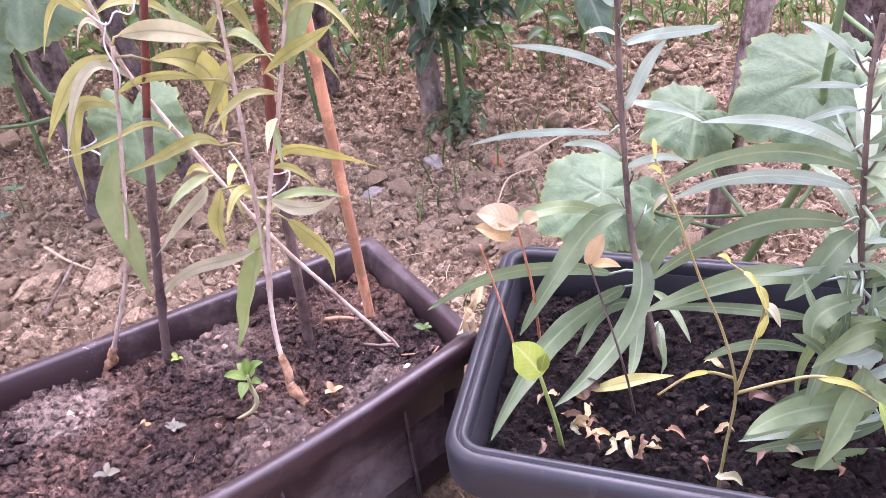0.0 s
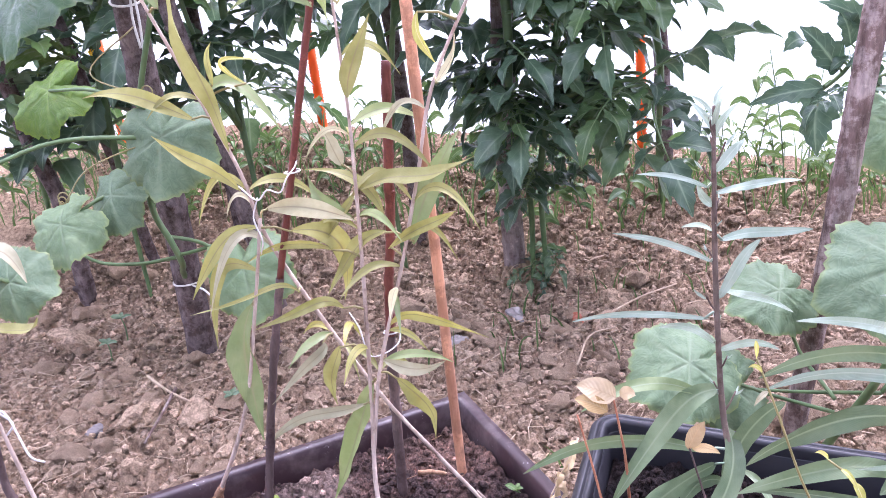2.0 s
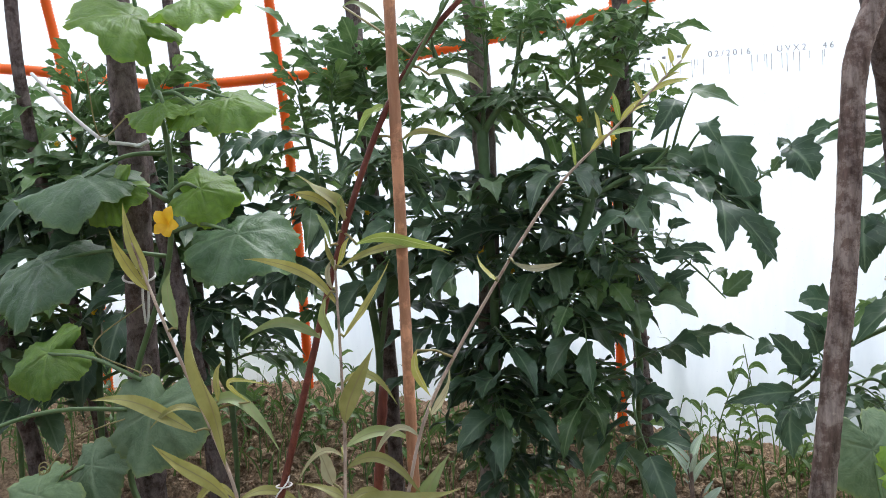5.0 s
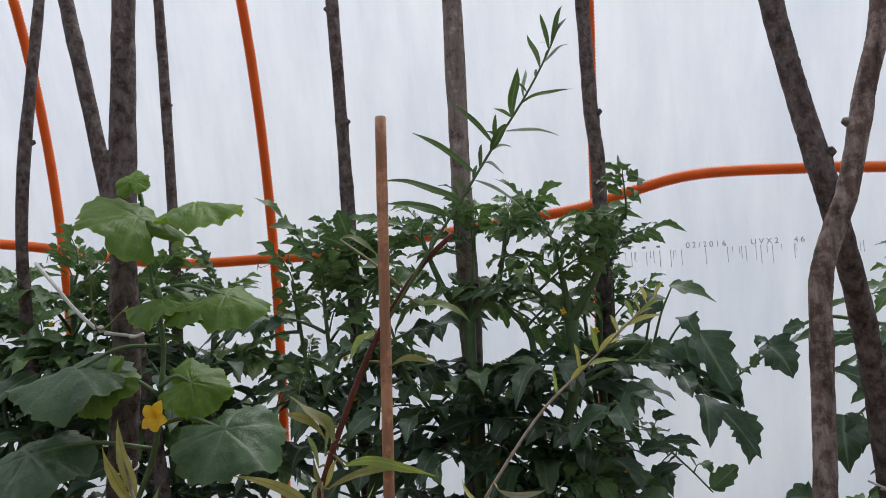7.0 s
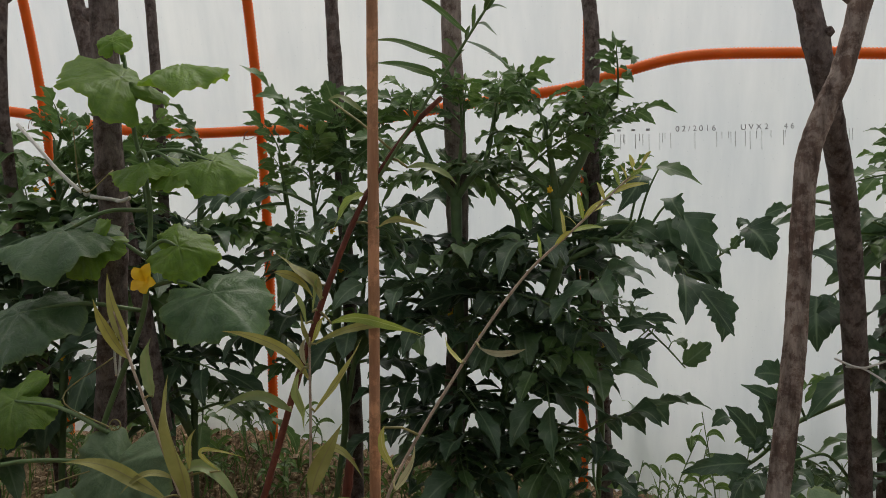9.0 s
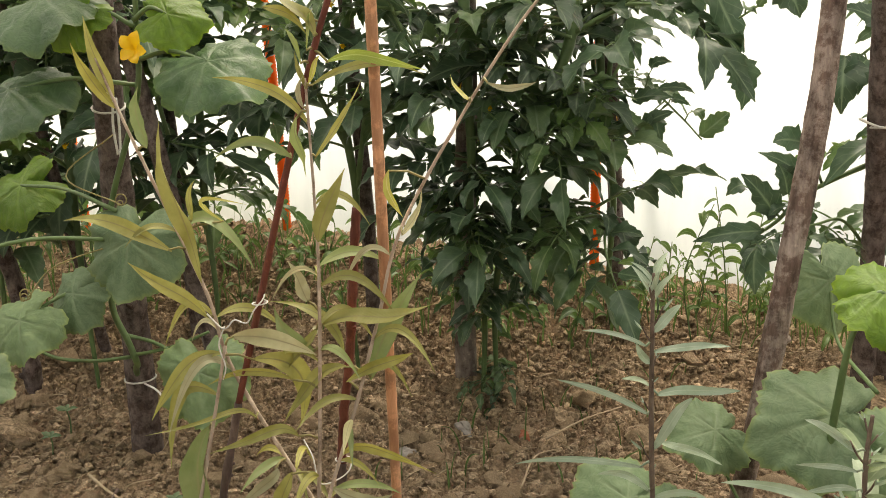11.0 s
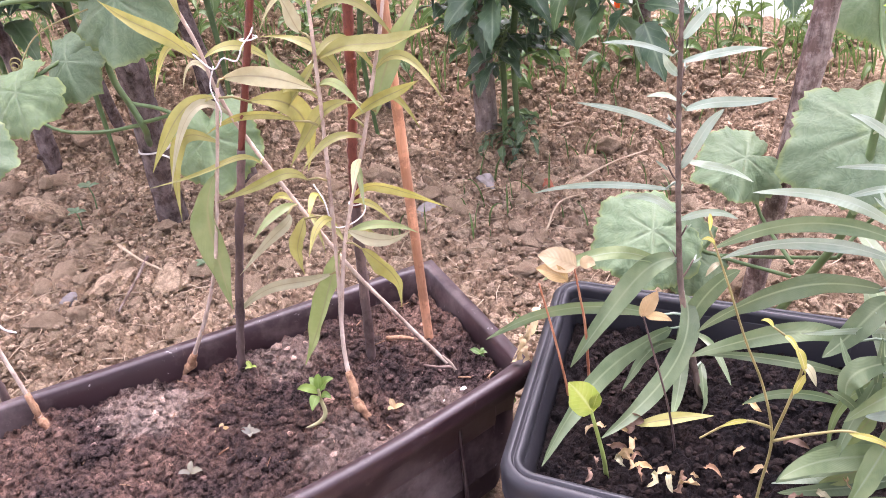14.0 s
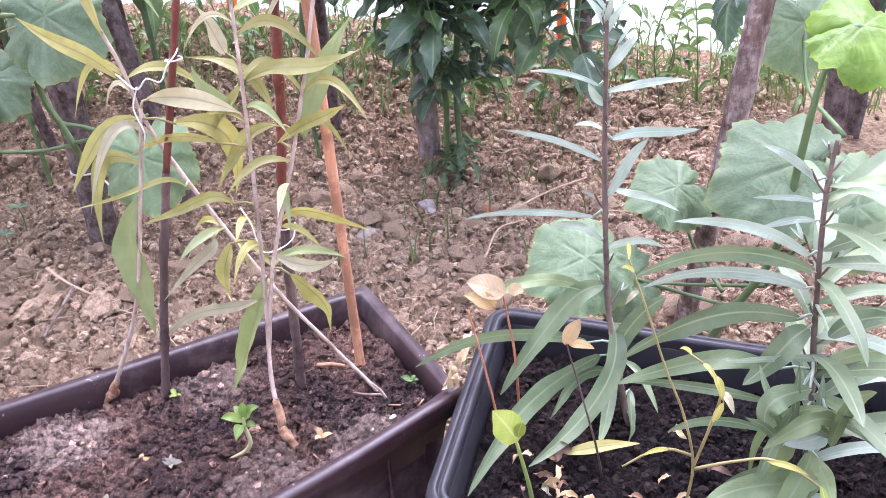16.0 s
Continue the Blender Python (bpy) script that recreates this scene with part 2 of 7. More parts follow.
HOOP = plain_material("orange conduit", (0.86, 0.15, 0.010), (0.92, 0.21, 0.018), 9, 0.42, 0.05, share=0.25)
INK = plain_material("print ink", (0.20, 0.20, 0.22), (0.42, 0.42, 0.45), 60, 0.6)
DRIP = plain_material("wet streak", (0.30, 0.31, 0.33), (0.46, 0.47, 0.48), 60, 0.3)
BARK = wood_material("grey bark", (0.042, 0.030, 0.026), (0.205, 0.163, 0.148), (60, 60, 30), 0.85, 0.46, 1.0, 40)
PALE_BARK = wood_material("pale weathered bark", (0.11, 0.082, 0.068), (0.30, 0.245, 0.215), (60, 60, 14), 0.85, 0.42, 0.8, 30)
PEELED = wood_material("peeling bark", (0.055, 0.036, 0.029), (0.42, 0.335, 0.29), (60, 60, 13), 0.85, 0.50, 1.0, 34)
RED_BARK = wood_material("red bark", (0.075, 0.020, 0.014), (0.17, 0.056, 0.038), (90, 90, 12), 0.45, 0.4, 0.3)
DARK_BARK = wood_material("dark brown bark", (0.050, 0.033, 0.030), (0.130, 0.090, 0.078), (90, 90, 12), 0.6, 0.4, 0.4)
BAMBOO = wood_material("tan cane", (0.27, 0.125, 0.065), (0.42, 0.22, 0.13), (130, 130, 6), 0.6, 0.35, 0.3)
PALE_STEM = wood_material("pale stem bark", (0.26, 0.19, 0.14), (0.47, 0.38, 0.31), (110, 110, 20), 0.7, 0.4, 0.3)
TAN_ROOT = wood_material("tan root", (0.17, 0.085, 0.045), (0.42, 0.26, 0.155), (90, 90, 60), 0.8, 0.45, 1.0, 60)
SHRUB_STEM = wood_material("grey purple stem", (0.065, 0.045, 0.033), (0.17, 0.125, 0.098), (110, 110, 20), 0.7, 0.4, 0.3)
GREEN_STEM = plain_material("green stem", (0.085, 0.145, 0.05), (0.15, 0.23, 0.09), 30, 0.5, share=0.1)
YELLOW_STEM = plain_material("yellow stem", (0.17, 0.145, 0.05), (0.29, 0.25, 0.095), 30, 0.5)
LIME_STEM = plain_material("lime stem", (0.20, 0.27, 0.06), (0.30, 0.38, 0.11), 30, 0.5)
WILLOW = blade_material("olive willow leaf", (0.245, 0.242, 0.058), (0.385, 0.372, 0.130), (0.22, 0.19, 0.08), 0.33, 0.5, 22)
WILLOW_PALE = blade_material("pale dry leaf", (0.31, 0.295, 0.165), (0.45, 0.43, 0.275), (0.27, 0.235, 0.13), 0.25, 0.6, 22, 0.15)
WILLOW_GREEN = blade_material("green willow leaf", (0.20, 0.265, 0.085), (0.30, 0.355, 0.15), (0.24, 0.24, 0.11), 0.28, 0.45, 22)
YOUNG = blade_material("young willow leaf", (0.06, 0.13, 0.03), (0.12, 0.20, 0.05), (0.2, 0.28, 0.1), 0.3, 0.4, 16)
SHRUB = blade_material("grey green leaf", (0.116, 0.174, 0.080), (0.205, 0.266, 0.140), (0.24, 0.298, 0.165), 0.25, 0.42, 26, 0.25)
SILVER = blade_material("silver green leaf", (0.265, 0.35, 0.25), (0.385, 0.465, 0.36), (0.40, 0.47, 0.36), 0.2, 0.5, 20, 0.12)
YELLOW = blade_material("yellow leaf", (0.40, 0.39, 0.075), (0.53, 0.51, 0.15), (0.58, 0.52, 0.28), 0.35, 0.5, 8, 0.15)
LIME = blade_material("lime leaf", (0.24, 0.33, 0.05), (0.36, 0.44, 0.10), (0.46, 0.52, 0.2), 0.35, 0.45, 9, 0.1)
DRY = blade_material("dry tan leaf", (0.34, 0.23, 0.10), (0.55, 0.43, 0.245), (0.42, 0.30, 0.15), 0.25, 0.7, 10, 0.2)
BROWN_LEAF = blade_material("brown withered leaf", (0.13, 0.075, 0.05), (0.30, 0.19, 0.13), (0.2, 0.12, 0.08), 0.15, 0.75, 10, 0.3)
TOMATO_YOUNG = blade_material("young and lit tomato leaf", (0.072, 0.148, 0.045), (0.135, 0.225, 0.080), (0.20, 0.28, 0.13), 0.32, 0.36, 6, 0.35)
TOMATO = blade_material("tomato leaf", (0.049, 0.099, 0.050), (0.098, 0.162, 0.088), (0.165, 0.235, 0.135), 0.29, 0.34, 6, 0.4)
CUCUMBER = palm_material("cucumber leaf", (0.060, 0.128, 0.050), (0.113, 0.197, 0.090), (0.205, 0.285, 0.165), 0.32, 0.38)
# for low leaves: base colour raised to carry the sheen of the sky
CUCUMBER_PALE_SHEEN = palm_material("pale cucumber leaf with sky sheen", (0.138, 0.222, 0.110), (0.225, 0.318, 0.178), (0.30, 0.385, 0.23), 0.34, 0.6)
# brighter yellow-green copy of CUCUMBER: light from behind the leaf put into its colour
CUCUMBER_BACKLIT = palm_material("backlit cucumber leaf", (0.13, 0.25, 0.03), (0.20, 0.34, 0.05), (0.3, 0.42, 0.12), 0.45, 0.45)
GRASS = blade_material("grass blade", (0.08, 0.155, 0.035), (0.15, 0.235, 0.065), (0.22, 0.30, 0.12), 0.35, 0.5, 2)
PETAL = plain_material("yellow petal", (0.75, 0.42, 0.01), (0.85, 0.56, 0.02), 60, 0.5, share=0.3)
STRING = plain_material("white twine", (0.52, 0.50, 0.46), (0.70, 0.68, 0.64), 150, 0.8, 0.5)
TRAY = plastic_material("brown plastic", (0.029, 0.0145, 0.0155), (0.22, 0.175, 0.16), 0.32, 0.50)
POT = plastic_material("black plastic", (0.012, 0.0115, 0.0145), (0.10, 0.09, 0.085), 0.40, 0.68)
PALE_SHOOT = plain_material("pale shoot", (0.38, 0.36, 0.17), (0.50, 0.47, 0.26), 30, 0.5, share=0.15)
SEEDLING = blade_material("seedling leaf", (0.15, 0.25, 0.045), (0.23, 0.34, 0.085), (0.24, 0.36, 0.10), 0.35, 0.4, 9, 0.2)
CREAM = blade_material("cream dry leaf", (0.43, 0.32, 0.17), (0.60, 0.49, 0.32), (0.46, 0.35, 0.2), 0.25, 0.65, 9, 0.15)
ORANGE_STEM = plain_material("orange red stem", (0.36, 0.125, 0.06), (0.52, 0.23, 0.12), 60, 0.55)
ROSETTE = blade_material("grey rosette leaf", (0.13, 0.125, 0.095), (0.21, 0.20, 0.155), (0.17, 0.155, 0.12), 0.2, 0.5, 22)
SHELL = plain_material("white shell", (0.46, 0.43, 0.38), (0.6, 0.57, 0.52), 60, 0.5)


# ---- building helpers ----
def mesh_of(bm, name, materials):
    me = bpy.data.meshes.new(name)
    bm.normal_update()
    bm.to_mesh(me)
    bm.free()
    for m in materials if isinstance(materials, (list, tuple)) else [materials]:
        me.materials.append(m)
    me.polygons.foreach_set("use_smooth", [True] * len(me.polygons))
    return me


def part(name, bm, material, parent, label=""):
    ob = new(name, mesh_of(bm, name, material))
    if parent:
        ob.parent = parent
        ob.matrix_parent_inverse = parent.matrix_basis.inverted()
    return tagged(ob, label)


def thing(name, at, label, category, group="", kind=""):
    ob = new(name)
    ob.empty_display_size = 0.05
    ob.location = at
    return tagged(ob, label, category, group, kind)


def solid(name, bm, material, label, category, group="", kind=""):
    return tagged(new(name, mesh_of(bm, name, material)), label, category, group, kind)


def smooth_path(points, steps):
    """A Catmull-Rom line through the points."""
    p = [Vector(q) for q in points]
    p = [2 * p[0] - p[1]] + p + [2 * p[-1] - p[-2]]
    out = []
    for i in range(1, len(p) - 2):
        for s in range(steps):
            t = s / steps
            a, b, c, d = p[i - 1], p[i], p[i + 1], p[i + 2]
            out.append(0.5 * ((2 * b) + (c - a) * t + (2 * a - 5 * b + 4 * c - d) * t * t + (3 * b - a - 3 * c + d) * t ** 3))
    return out + [p[-2]]


def tube(bm, path, radii, seg=8, rough=0.0, slot=0, rng=None):
    """A closed tube along the path; radii run evenly from its start to its end."""
    n = len(path)
    rings, side = [], None
    for i, p in enumerate(path):
        way = (path[min(i + 1, n - 1)] - path[max(i - 1, 0)]).normalized()
        side = way.orthogonal().normalized() if side is None else (side - way * side.dot(way)).normalized()
        up = way.cross(side)
        f = i / (n - 1) * (len(radii) - 1)
        k = min(int(f), len(radii) - 2) if len(radii) > 1 else 0
        r = radii[0] if len(radii) == 1 else radii[k] + (radii[k + 1] - radii[k]) * (f - k)
        ring = []
        for s in range(seg):
            a = 2 * math.pi * s / seg
            q = r * (1 + (rng.uniform(-rough, rough) if rng else 0))
            ring.append(bm.verts.new(p + side * math.cos(a) * q + up * math.sin(a) * q))
        rings.append(ring)
    for a, b in zip(rings, rings[1:]):
        for s in range(seg):
            bm.faces.new((a[s], a[(s + 1) % seg], b[(s + 1) % seg], b[s])).material_index = slot
    bm.faces.new(rings[0][::-1]).material_index = slot
    bm.faces.new(rings[-1]).material_index = slot


def knotty(bm, points, r0, r1, rng, knots=6, seg=10):
    """A cut branch: tapered, a little uneven, with knots and stubs of side twigs."""
    path = smooth_path(points, 14)
    n = len(path)
    spots = [rng.uniform(0.05, 0.97) for _ in range(knots)]
    radii = []
    for i in range(n):
        f = i / (n - 1)
        r = r0 + (r1 - r0) * f
        swell = sum(math.exp(-((f - s) * 60) ** 2) for s in spots)
        radii.append(r * (1 + 0.22 * min(swell, 1) + rng.uniform(-0.04, 0.04)))
    path = [p + Vector((rng.uniform(-1, 1), rng.uniform(-1, 1), 0)) * r0 * 0.10 for p in path]
    tube(bm, path, radii, seg, 0.05, rng=rng)
    for s in spots:
        p = path[int(s * (n - 1))]
        a = rng.uniform(0, 6.28)
        out = Vector((math.cos(a), math.sin(a), 0.5))
        tube(bm, [p, p + out * r0 * 1.5], [r0 * 0.45, r0 * 0.3], 6)


def blade(bm, B, M, T, w, rng, slot=0, seg=12, fold=0.25, face=None, wave=0.12, lobes=0, sharp=0.85, full=0.8, tooth=0.24, bend=0.0, ruffle=0.0, turn=0.3):
    """A leaf blade along a bow from B through M to T, folded along its midrib, with a short stalk."""
    B, M, T = Vector(B), Vector(M), Vector(T)
    C = 2 * M - (B + T) / 2
    uv = bm.loops.layers.uv.verify()
    up = Vector(face) if face else Vector((rng.uniform(-0.5, 0.5), rng.uniform(-1.0, -0.3), rng.uniform(0.3, 1)))
    twist = rng.uniform(-turn, turn)
    sway = (T - B).cross(up) * bend
    grid = []
    phase = rng.uniform(0, 6)
    for i in range(seg + 1):
        s = i / seg
        p = B * (1 - s) ** 2 + C * 2 * s * (1 - s) + T * s * s + sway * math.sin(6.283 * s) * (1 - 0.4 * s)
        way = ((C - B) * (1 - s) + (T - C) * s).normalized()
        across = way.cross(up)
        if across.length < 1e-4:
            across = way.orthogonal()
        across = (Matrix.Rotation(twist * s, 3, way) @ across.normalized())
        normal = across.cross(way)
        half = w / 2 * math.sin(math.pi * min(1, max(0.0, 0.02 + 0.98 * s)) ** sharp) ** full if 0 < s < 1 else w * 0.02
        if lobes:
            half *= 1 - tooth * 0.5 + tooth * ((s * lobes + phase) % 1.0)
        row = []
        for k in (-1, -0.5, 0, 0.5, 1):
            lift = fold * abs(k) * half + wave * half * k * math.sin(s * 9 + phase + k) + ruffle * half * abs(k) * math.sin(s * 24 + phase + 2 * k)
            row.append((bm.verts.new(p + across * k * half + normal * lift), (0.5 + k / 2, s)))
        grid.append(row)
    for a, b in zip(grid, grid[1:]):
        for k in range(4):
            f = bm.faces.new((a[k][0], a[k + 1][0], b[k + 1][0], b[k][0]))
            f.material_index = slot
            for loop, (_, t) in zip(f.loops, (a[k], a[k + 1], b[k + 1], b[k])):
                loop[uv].uv = t


def palm(bm, centre, tip, normal, radius, rng, slot=0, cup=0.3):
    """A broad five-cornered blade with a notch at its stalk, puckered between its veins."""
    uv = bm.loops.layers.uv.verify()
    centre, normal = Vector(centre), Vector(normal).normalized()
    ahead = Vector(tip) - centre
    ahead = (ahead - normal * ahead.dot(normal)).normalized()
    left = normal.cross(ahead)
    corners = (0, 1.05, -1.05, 2.1, -2.1)
    around, rings = 84, 9
    wobble = [rng.uniform(-0.035, 0.035) + 0.03 * math.sin(i * 0.9 + 40 * radius) for i in range(around)]
    ph = rng.uniform(0, 6)
    hub = bm.verts.new(centre - normal * 0.02 * radius)
    loops = []
    for j in range(1, rings + 1):
        ring = []
        for i in range(around):
            a = -math.pi + 2 * math.pi * (i + 0.5) / around
            near = min(abs(a - c) for c in corners)
            reach = 0.76 + 0.29 * math.exp(-abs(a) / 0.34) + 0.15 * math.exp(-abs(abs(a) - 1.05) / 0.26) + 0.11 * math.exp(-abs(abs(a) - 2.1) / 0.26) - 0.42 * math.exp(-((math.pi - abs(a)) / 0.24) ** 2)
            reach += wobble[i] * 0.5 + (0.022 if i % 2 else -0.014)
            f = j / rings
            r = radius * (reach * f if j > 3 else f * (0.6 * reach + 0.25))
            vein = math.exp(-(near * f / 0.026) ** 2)
            z = -cup * radius * f * f + 0.12 * radius * math.sin(3 * a + ph) * f * f + 0.06 * radius * math.sin(7 * a + ph) * f ** 3 + 0.035 * radius * math.sin(17 * a + 2 * ph + 4 * f) * f ** 4 + 0.02 * radius * math.sin(11 * f * math.pi + near * 3) * min(1, near * 4) - 0.025 * radius * vein
            ring.append((bm.verts.new(centre + ahead * math.cos(a) * r + left * math.sin(a) * r + normal * z), (vein * 0.4, f)))
        loops.append(ring)
    for i in range(around):
        k = (i + 1) % around
        f = bm.faces.new((hub, loops[0][i][0], loops[0][k][0]))
        f.material_index = slot
        for loop, t in zip(f.loops, ((0.45, 0), loops[0][i][1], loops[0][k][1])):
            loop[uv].uv = t
        for a, b in zip(loops, loops[1:]):
            f = bm.faces.new((a[i][0], b[i][0], b[k][0], a[k][0]))
            f.material_index = slot
            for loop, t in zip(f.loops, (a[i][1], b[i][1], b[k][1], a[k][1])):
                loop[uv].uv = t


def lump(bm, at, size, rng, squash=0.7, slot=0):
    """An uneven clod."""
    made = bmesh.ops.create_icosphere(bm, subdivisions=2, radius=1.0)["verts"]
    turn = Euler((rng.uniform(0, 6), rng.uniform(0, 6), rng.uniform(0, 6))).to_matrix()
    sx, sy = rng.uniform(0.7, 1.3), rng.uniform(0.7, 1.2)
    for v in made:
        q = turn @ (v.co * rng.uniform(0.9, 1.06))
        v.co = Vector(at) + Vector((q.x * sx, q.y * sy, q.z * squash)) * size


def lumps(name, spots, material, label, category, parent=None, kind="stuff", seed=5, squash=0.7, fine=1):
    """Many small clods as one mesh of vertices and faces."""
    base = bmesh.new()
    bmesh.ops.create_icosphere(base, subdivisions=fine, radius=1.0)
    bv = np.array([v.co[:] for v in base.verts])
    bf = np.array([[v.index for v in f.verts] for f in base.faces])
    base.free()
    rg = np.random.default_rng(seed)
    verts, faces = [], []
    for k, (x, y, z, s) in enumerate(spots):
        turn = np.array(Euler(rg.uniform(0, 6.28, 3)).to_matrix())
        if fine == 1:
            rough = rg.uniform(0.66, 1.22, (len(bv), 1))
        else:
            way, shift = rg.uniform(-3.4, 3.4, (3, 5)), rg.uniform(0, 6, 5)
            grain = 0.24 if fine == 2 else 0.10
            rough = 1 + 0.09 * np.sin(bv @ way + shift).sum(1, keepdims=True) + rg.uniform(-grain, grain, (len(bv), 1))
            if fine > 2:
                rough += 0.06 * np.sin(bv @ (2.4 * way) + shift).sum(1, keepdims=True)
        q = bv * rough
        for _ in range(2):
            chop = rg.normal(size=3)
            chop /= np.linalg.norm(chop)
            over = np.maximum(0, q @ chop - rg.uniform(0.45, 0.8))
            q = q - over[:, None] * chop
        q = (q * rg.uniform(0.65, 1.4, 3)) @ turn.T
        verts.append(q * (s, s, s * squash) + (x, y, z))
        faces.append(bf + k * len(bv))
    me = bpy.data.meshes.new(name)
    me.from_pydata(np.concatenate(verts).tolist(), [], np.concatenate(faces).tolist())
    me.materials.append(material)
    ob = new(name, me)
    if parent:
        ob.parent = parent
        ob.matrix_parent_inverse = parent.matrix_basis.inverted()
    return tagged(ob, label, "" if parent else category, "", kind)


# ---- the large structure: earth, film tunnel, hoops ----
def earth_height(x, y):
    """The bed lies level and rises a little towards the film."""
    crest = max(0.06, min(0.33, 0.22 - 0.145 * x))
    bank = crest * max(0.0, min(1.0, (y - 2.5) / 0.6))
    roll = 0.022 * noise.noise(Vector((x * 1.7, y * 1.7, 0.3)))
    fine = 0.016 * noise.noise(Vector((x * 8, y * 8, 3.1))) + 0.012 * noise.noise(Vector((x * 21, y * 21, 7.7))) + 0.006 * noise.noise(Vector((x * 47, y * 47, 1.7)))
    return bank + roll + fine - 0.012


def arch(z, drop=0.0):
    """The tunnel's half width at the height z, from its middle line."""
    return (2.1 - drop) * max(0.0, 1 - (z / (2.9 - drop)) ** 2.3) ** (1 / 2.3)


MIDDLE = 1.08


def clumps(x, y, wide, tall):
    """Angular crumbs: cells of uneven height with clefts between them."""
    (d, e, _, _), spots = noise.voronoi(Vector((x / wide, y / wide, 0.5)))
    own = spots[0]
    rise = 0.5 + 0.5 * noise.noise(own * 3.7)
    tilt = noise.noise(own * 1.9) * (x / wide - own.x) + noise.noise(own * 2.3 + Vector((5, 0, 0))) * (y / wide - own.y)
    return tall * (min(1.0, 3.2 * (e - d)) * (0.35 + rise) + 1.1 * tilt - 0.5)


def build_ground():
    xs = np.concatenate([np.linspace(-3.2, -1.32, 30), np.linspace(-1.3, 0.85, 560), np.linspace(0.87, 2.8, 30)])
    ys = np.concatenate([np.linspace(-1.1, 1.28, 40), np.linspace(1.3, 3.0, 420), np.linspace(3.01, 3.2, 12)])
    nx, ny = len(xs), len(ys)
    verts = []
    for y in ys:
        for x in xs:
            z = earth_height(x, y)
            if -1.3 <= x <= 0.85 and y >= 1.3:
                z += clumps(x, y, 0.042, 0.013) + clumps(x + 3, y, 0.013, 0.009)
            verts.append((x, y, z))
    faces = [(j * nx + i, j * nx + i + 1, (j + 1) * nx + i + 1, (j + 1) * nx + i) for j in range(ny - 1) for i in range(nx - 1)]
    me = bpy.data.meshes.new("ground")
    me.from_pydata(verts, [], faces)
    me.materials.append(GROUND)
    tagged(new("ground", me), "dry crumbly clay earth of a greenhouse bed", "ground", kind="structure")
    bm = bmesh.new()
    bmesh.ops.create_grid(bm, x_segments=40, y_segments=40, size=600)
    for v in bm.verts:
        v.co.z = -0.12
    solid("meadow", bm, LAWN, "green meadow outside the greenhouse", "ground", kind="structure")


def build_film():
    bm = bmesh.new()
    profile = []
    for i in range(61):
        a = math.pi * i / 60
        c, s = math.cos(a), math.sin(a)
        profile.append((MIDDLE + 2.1 * math.copysign(abs(c) ** (2 / 2.3), c), 2.9 * abs(s) ** (2 / 2.3)))
    rows = []
    xs = [-7 + 0.1 * i for i in range(141)]
    for x in xs:
        rows.append([bm.verts.new((x, y + 0.006 * math.sin(x * 4.5 + z * 2) * min(z, 1), z - 0.05 if z < 0.01 else z)) for y, z in profile])
    for a, b in zip(rows, rows[1:]):
        for k in range(60):
            bm.faces.new((a[k], b[k], b[k + 1], a[k + 1]))
    ob = solid("film_wall", bm, FILM, "milky translucent greenhouse film with dew", "film", kind="structure")
    ob.visible_shadow = False
    for x in (-7.0, 7.0):
        bm = bmesh.new()
        bm.faces.new([bm.verts.new((x, y, z)) for y, z in profile])
        end = solid("film_end", bm, FILM, "milky film at the tunnel's end", "film", kind="structure")
        end.visible_shadow = False


def conduit(bm, path, radius, pitch=0.0098):
    """Corrugated conduit: rings of changing radius along the path."""
    length, spots = 0.0, [0.0]
    for a, b in zip(path, path[1:]):
        length += (b - a).length
        spots.append(length)
    n = int(length / pitch) * 2
    fine, k = [], 0
    for i in range(n + 1):
        d = length * i / n
        while k < len(spots) - 2 and spots[k + 1] < d:
            k += 1
        f = (d - spots[k]) / (spots[k + 1] - spots[k])
        fine.append(path[k].lerp(path[k + 1], f))
    radii = [radius * (1.0 if i % 2 else 0.84) for i in range(n + 1)]
    tube(bm, fine, radii, 12)


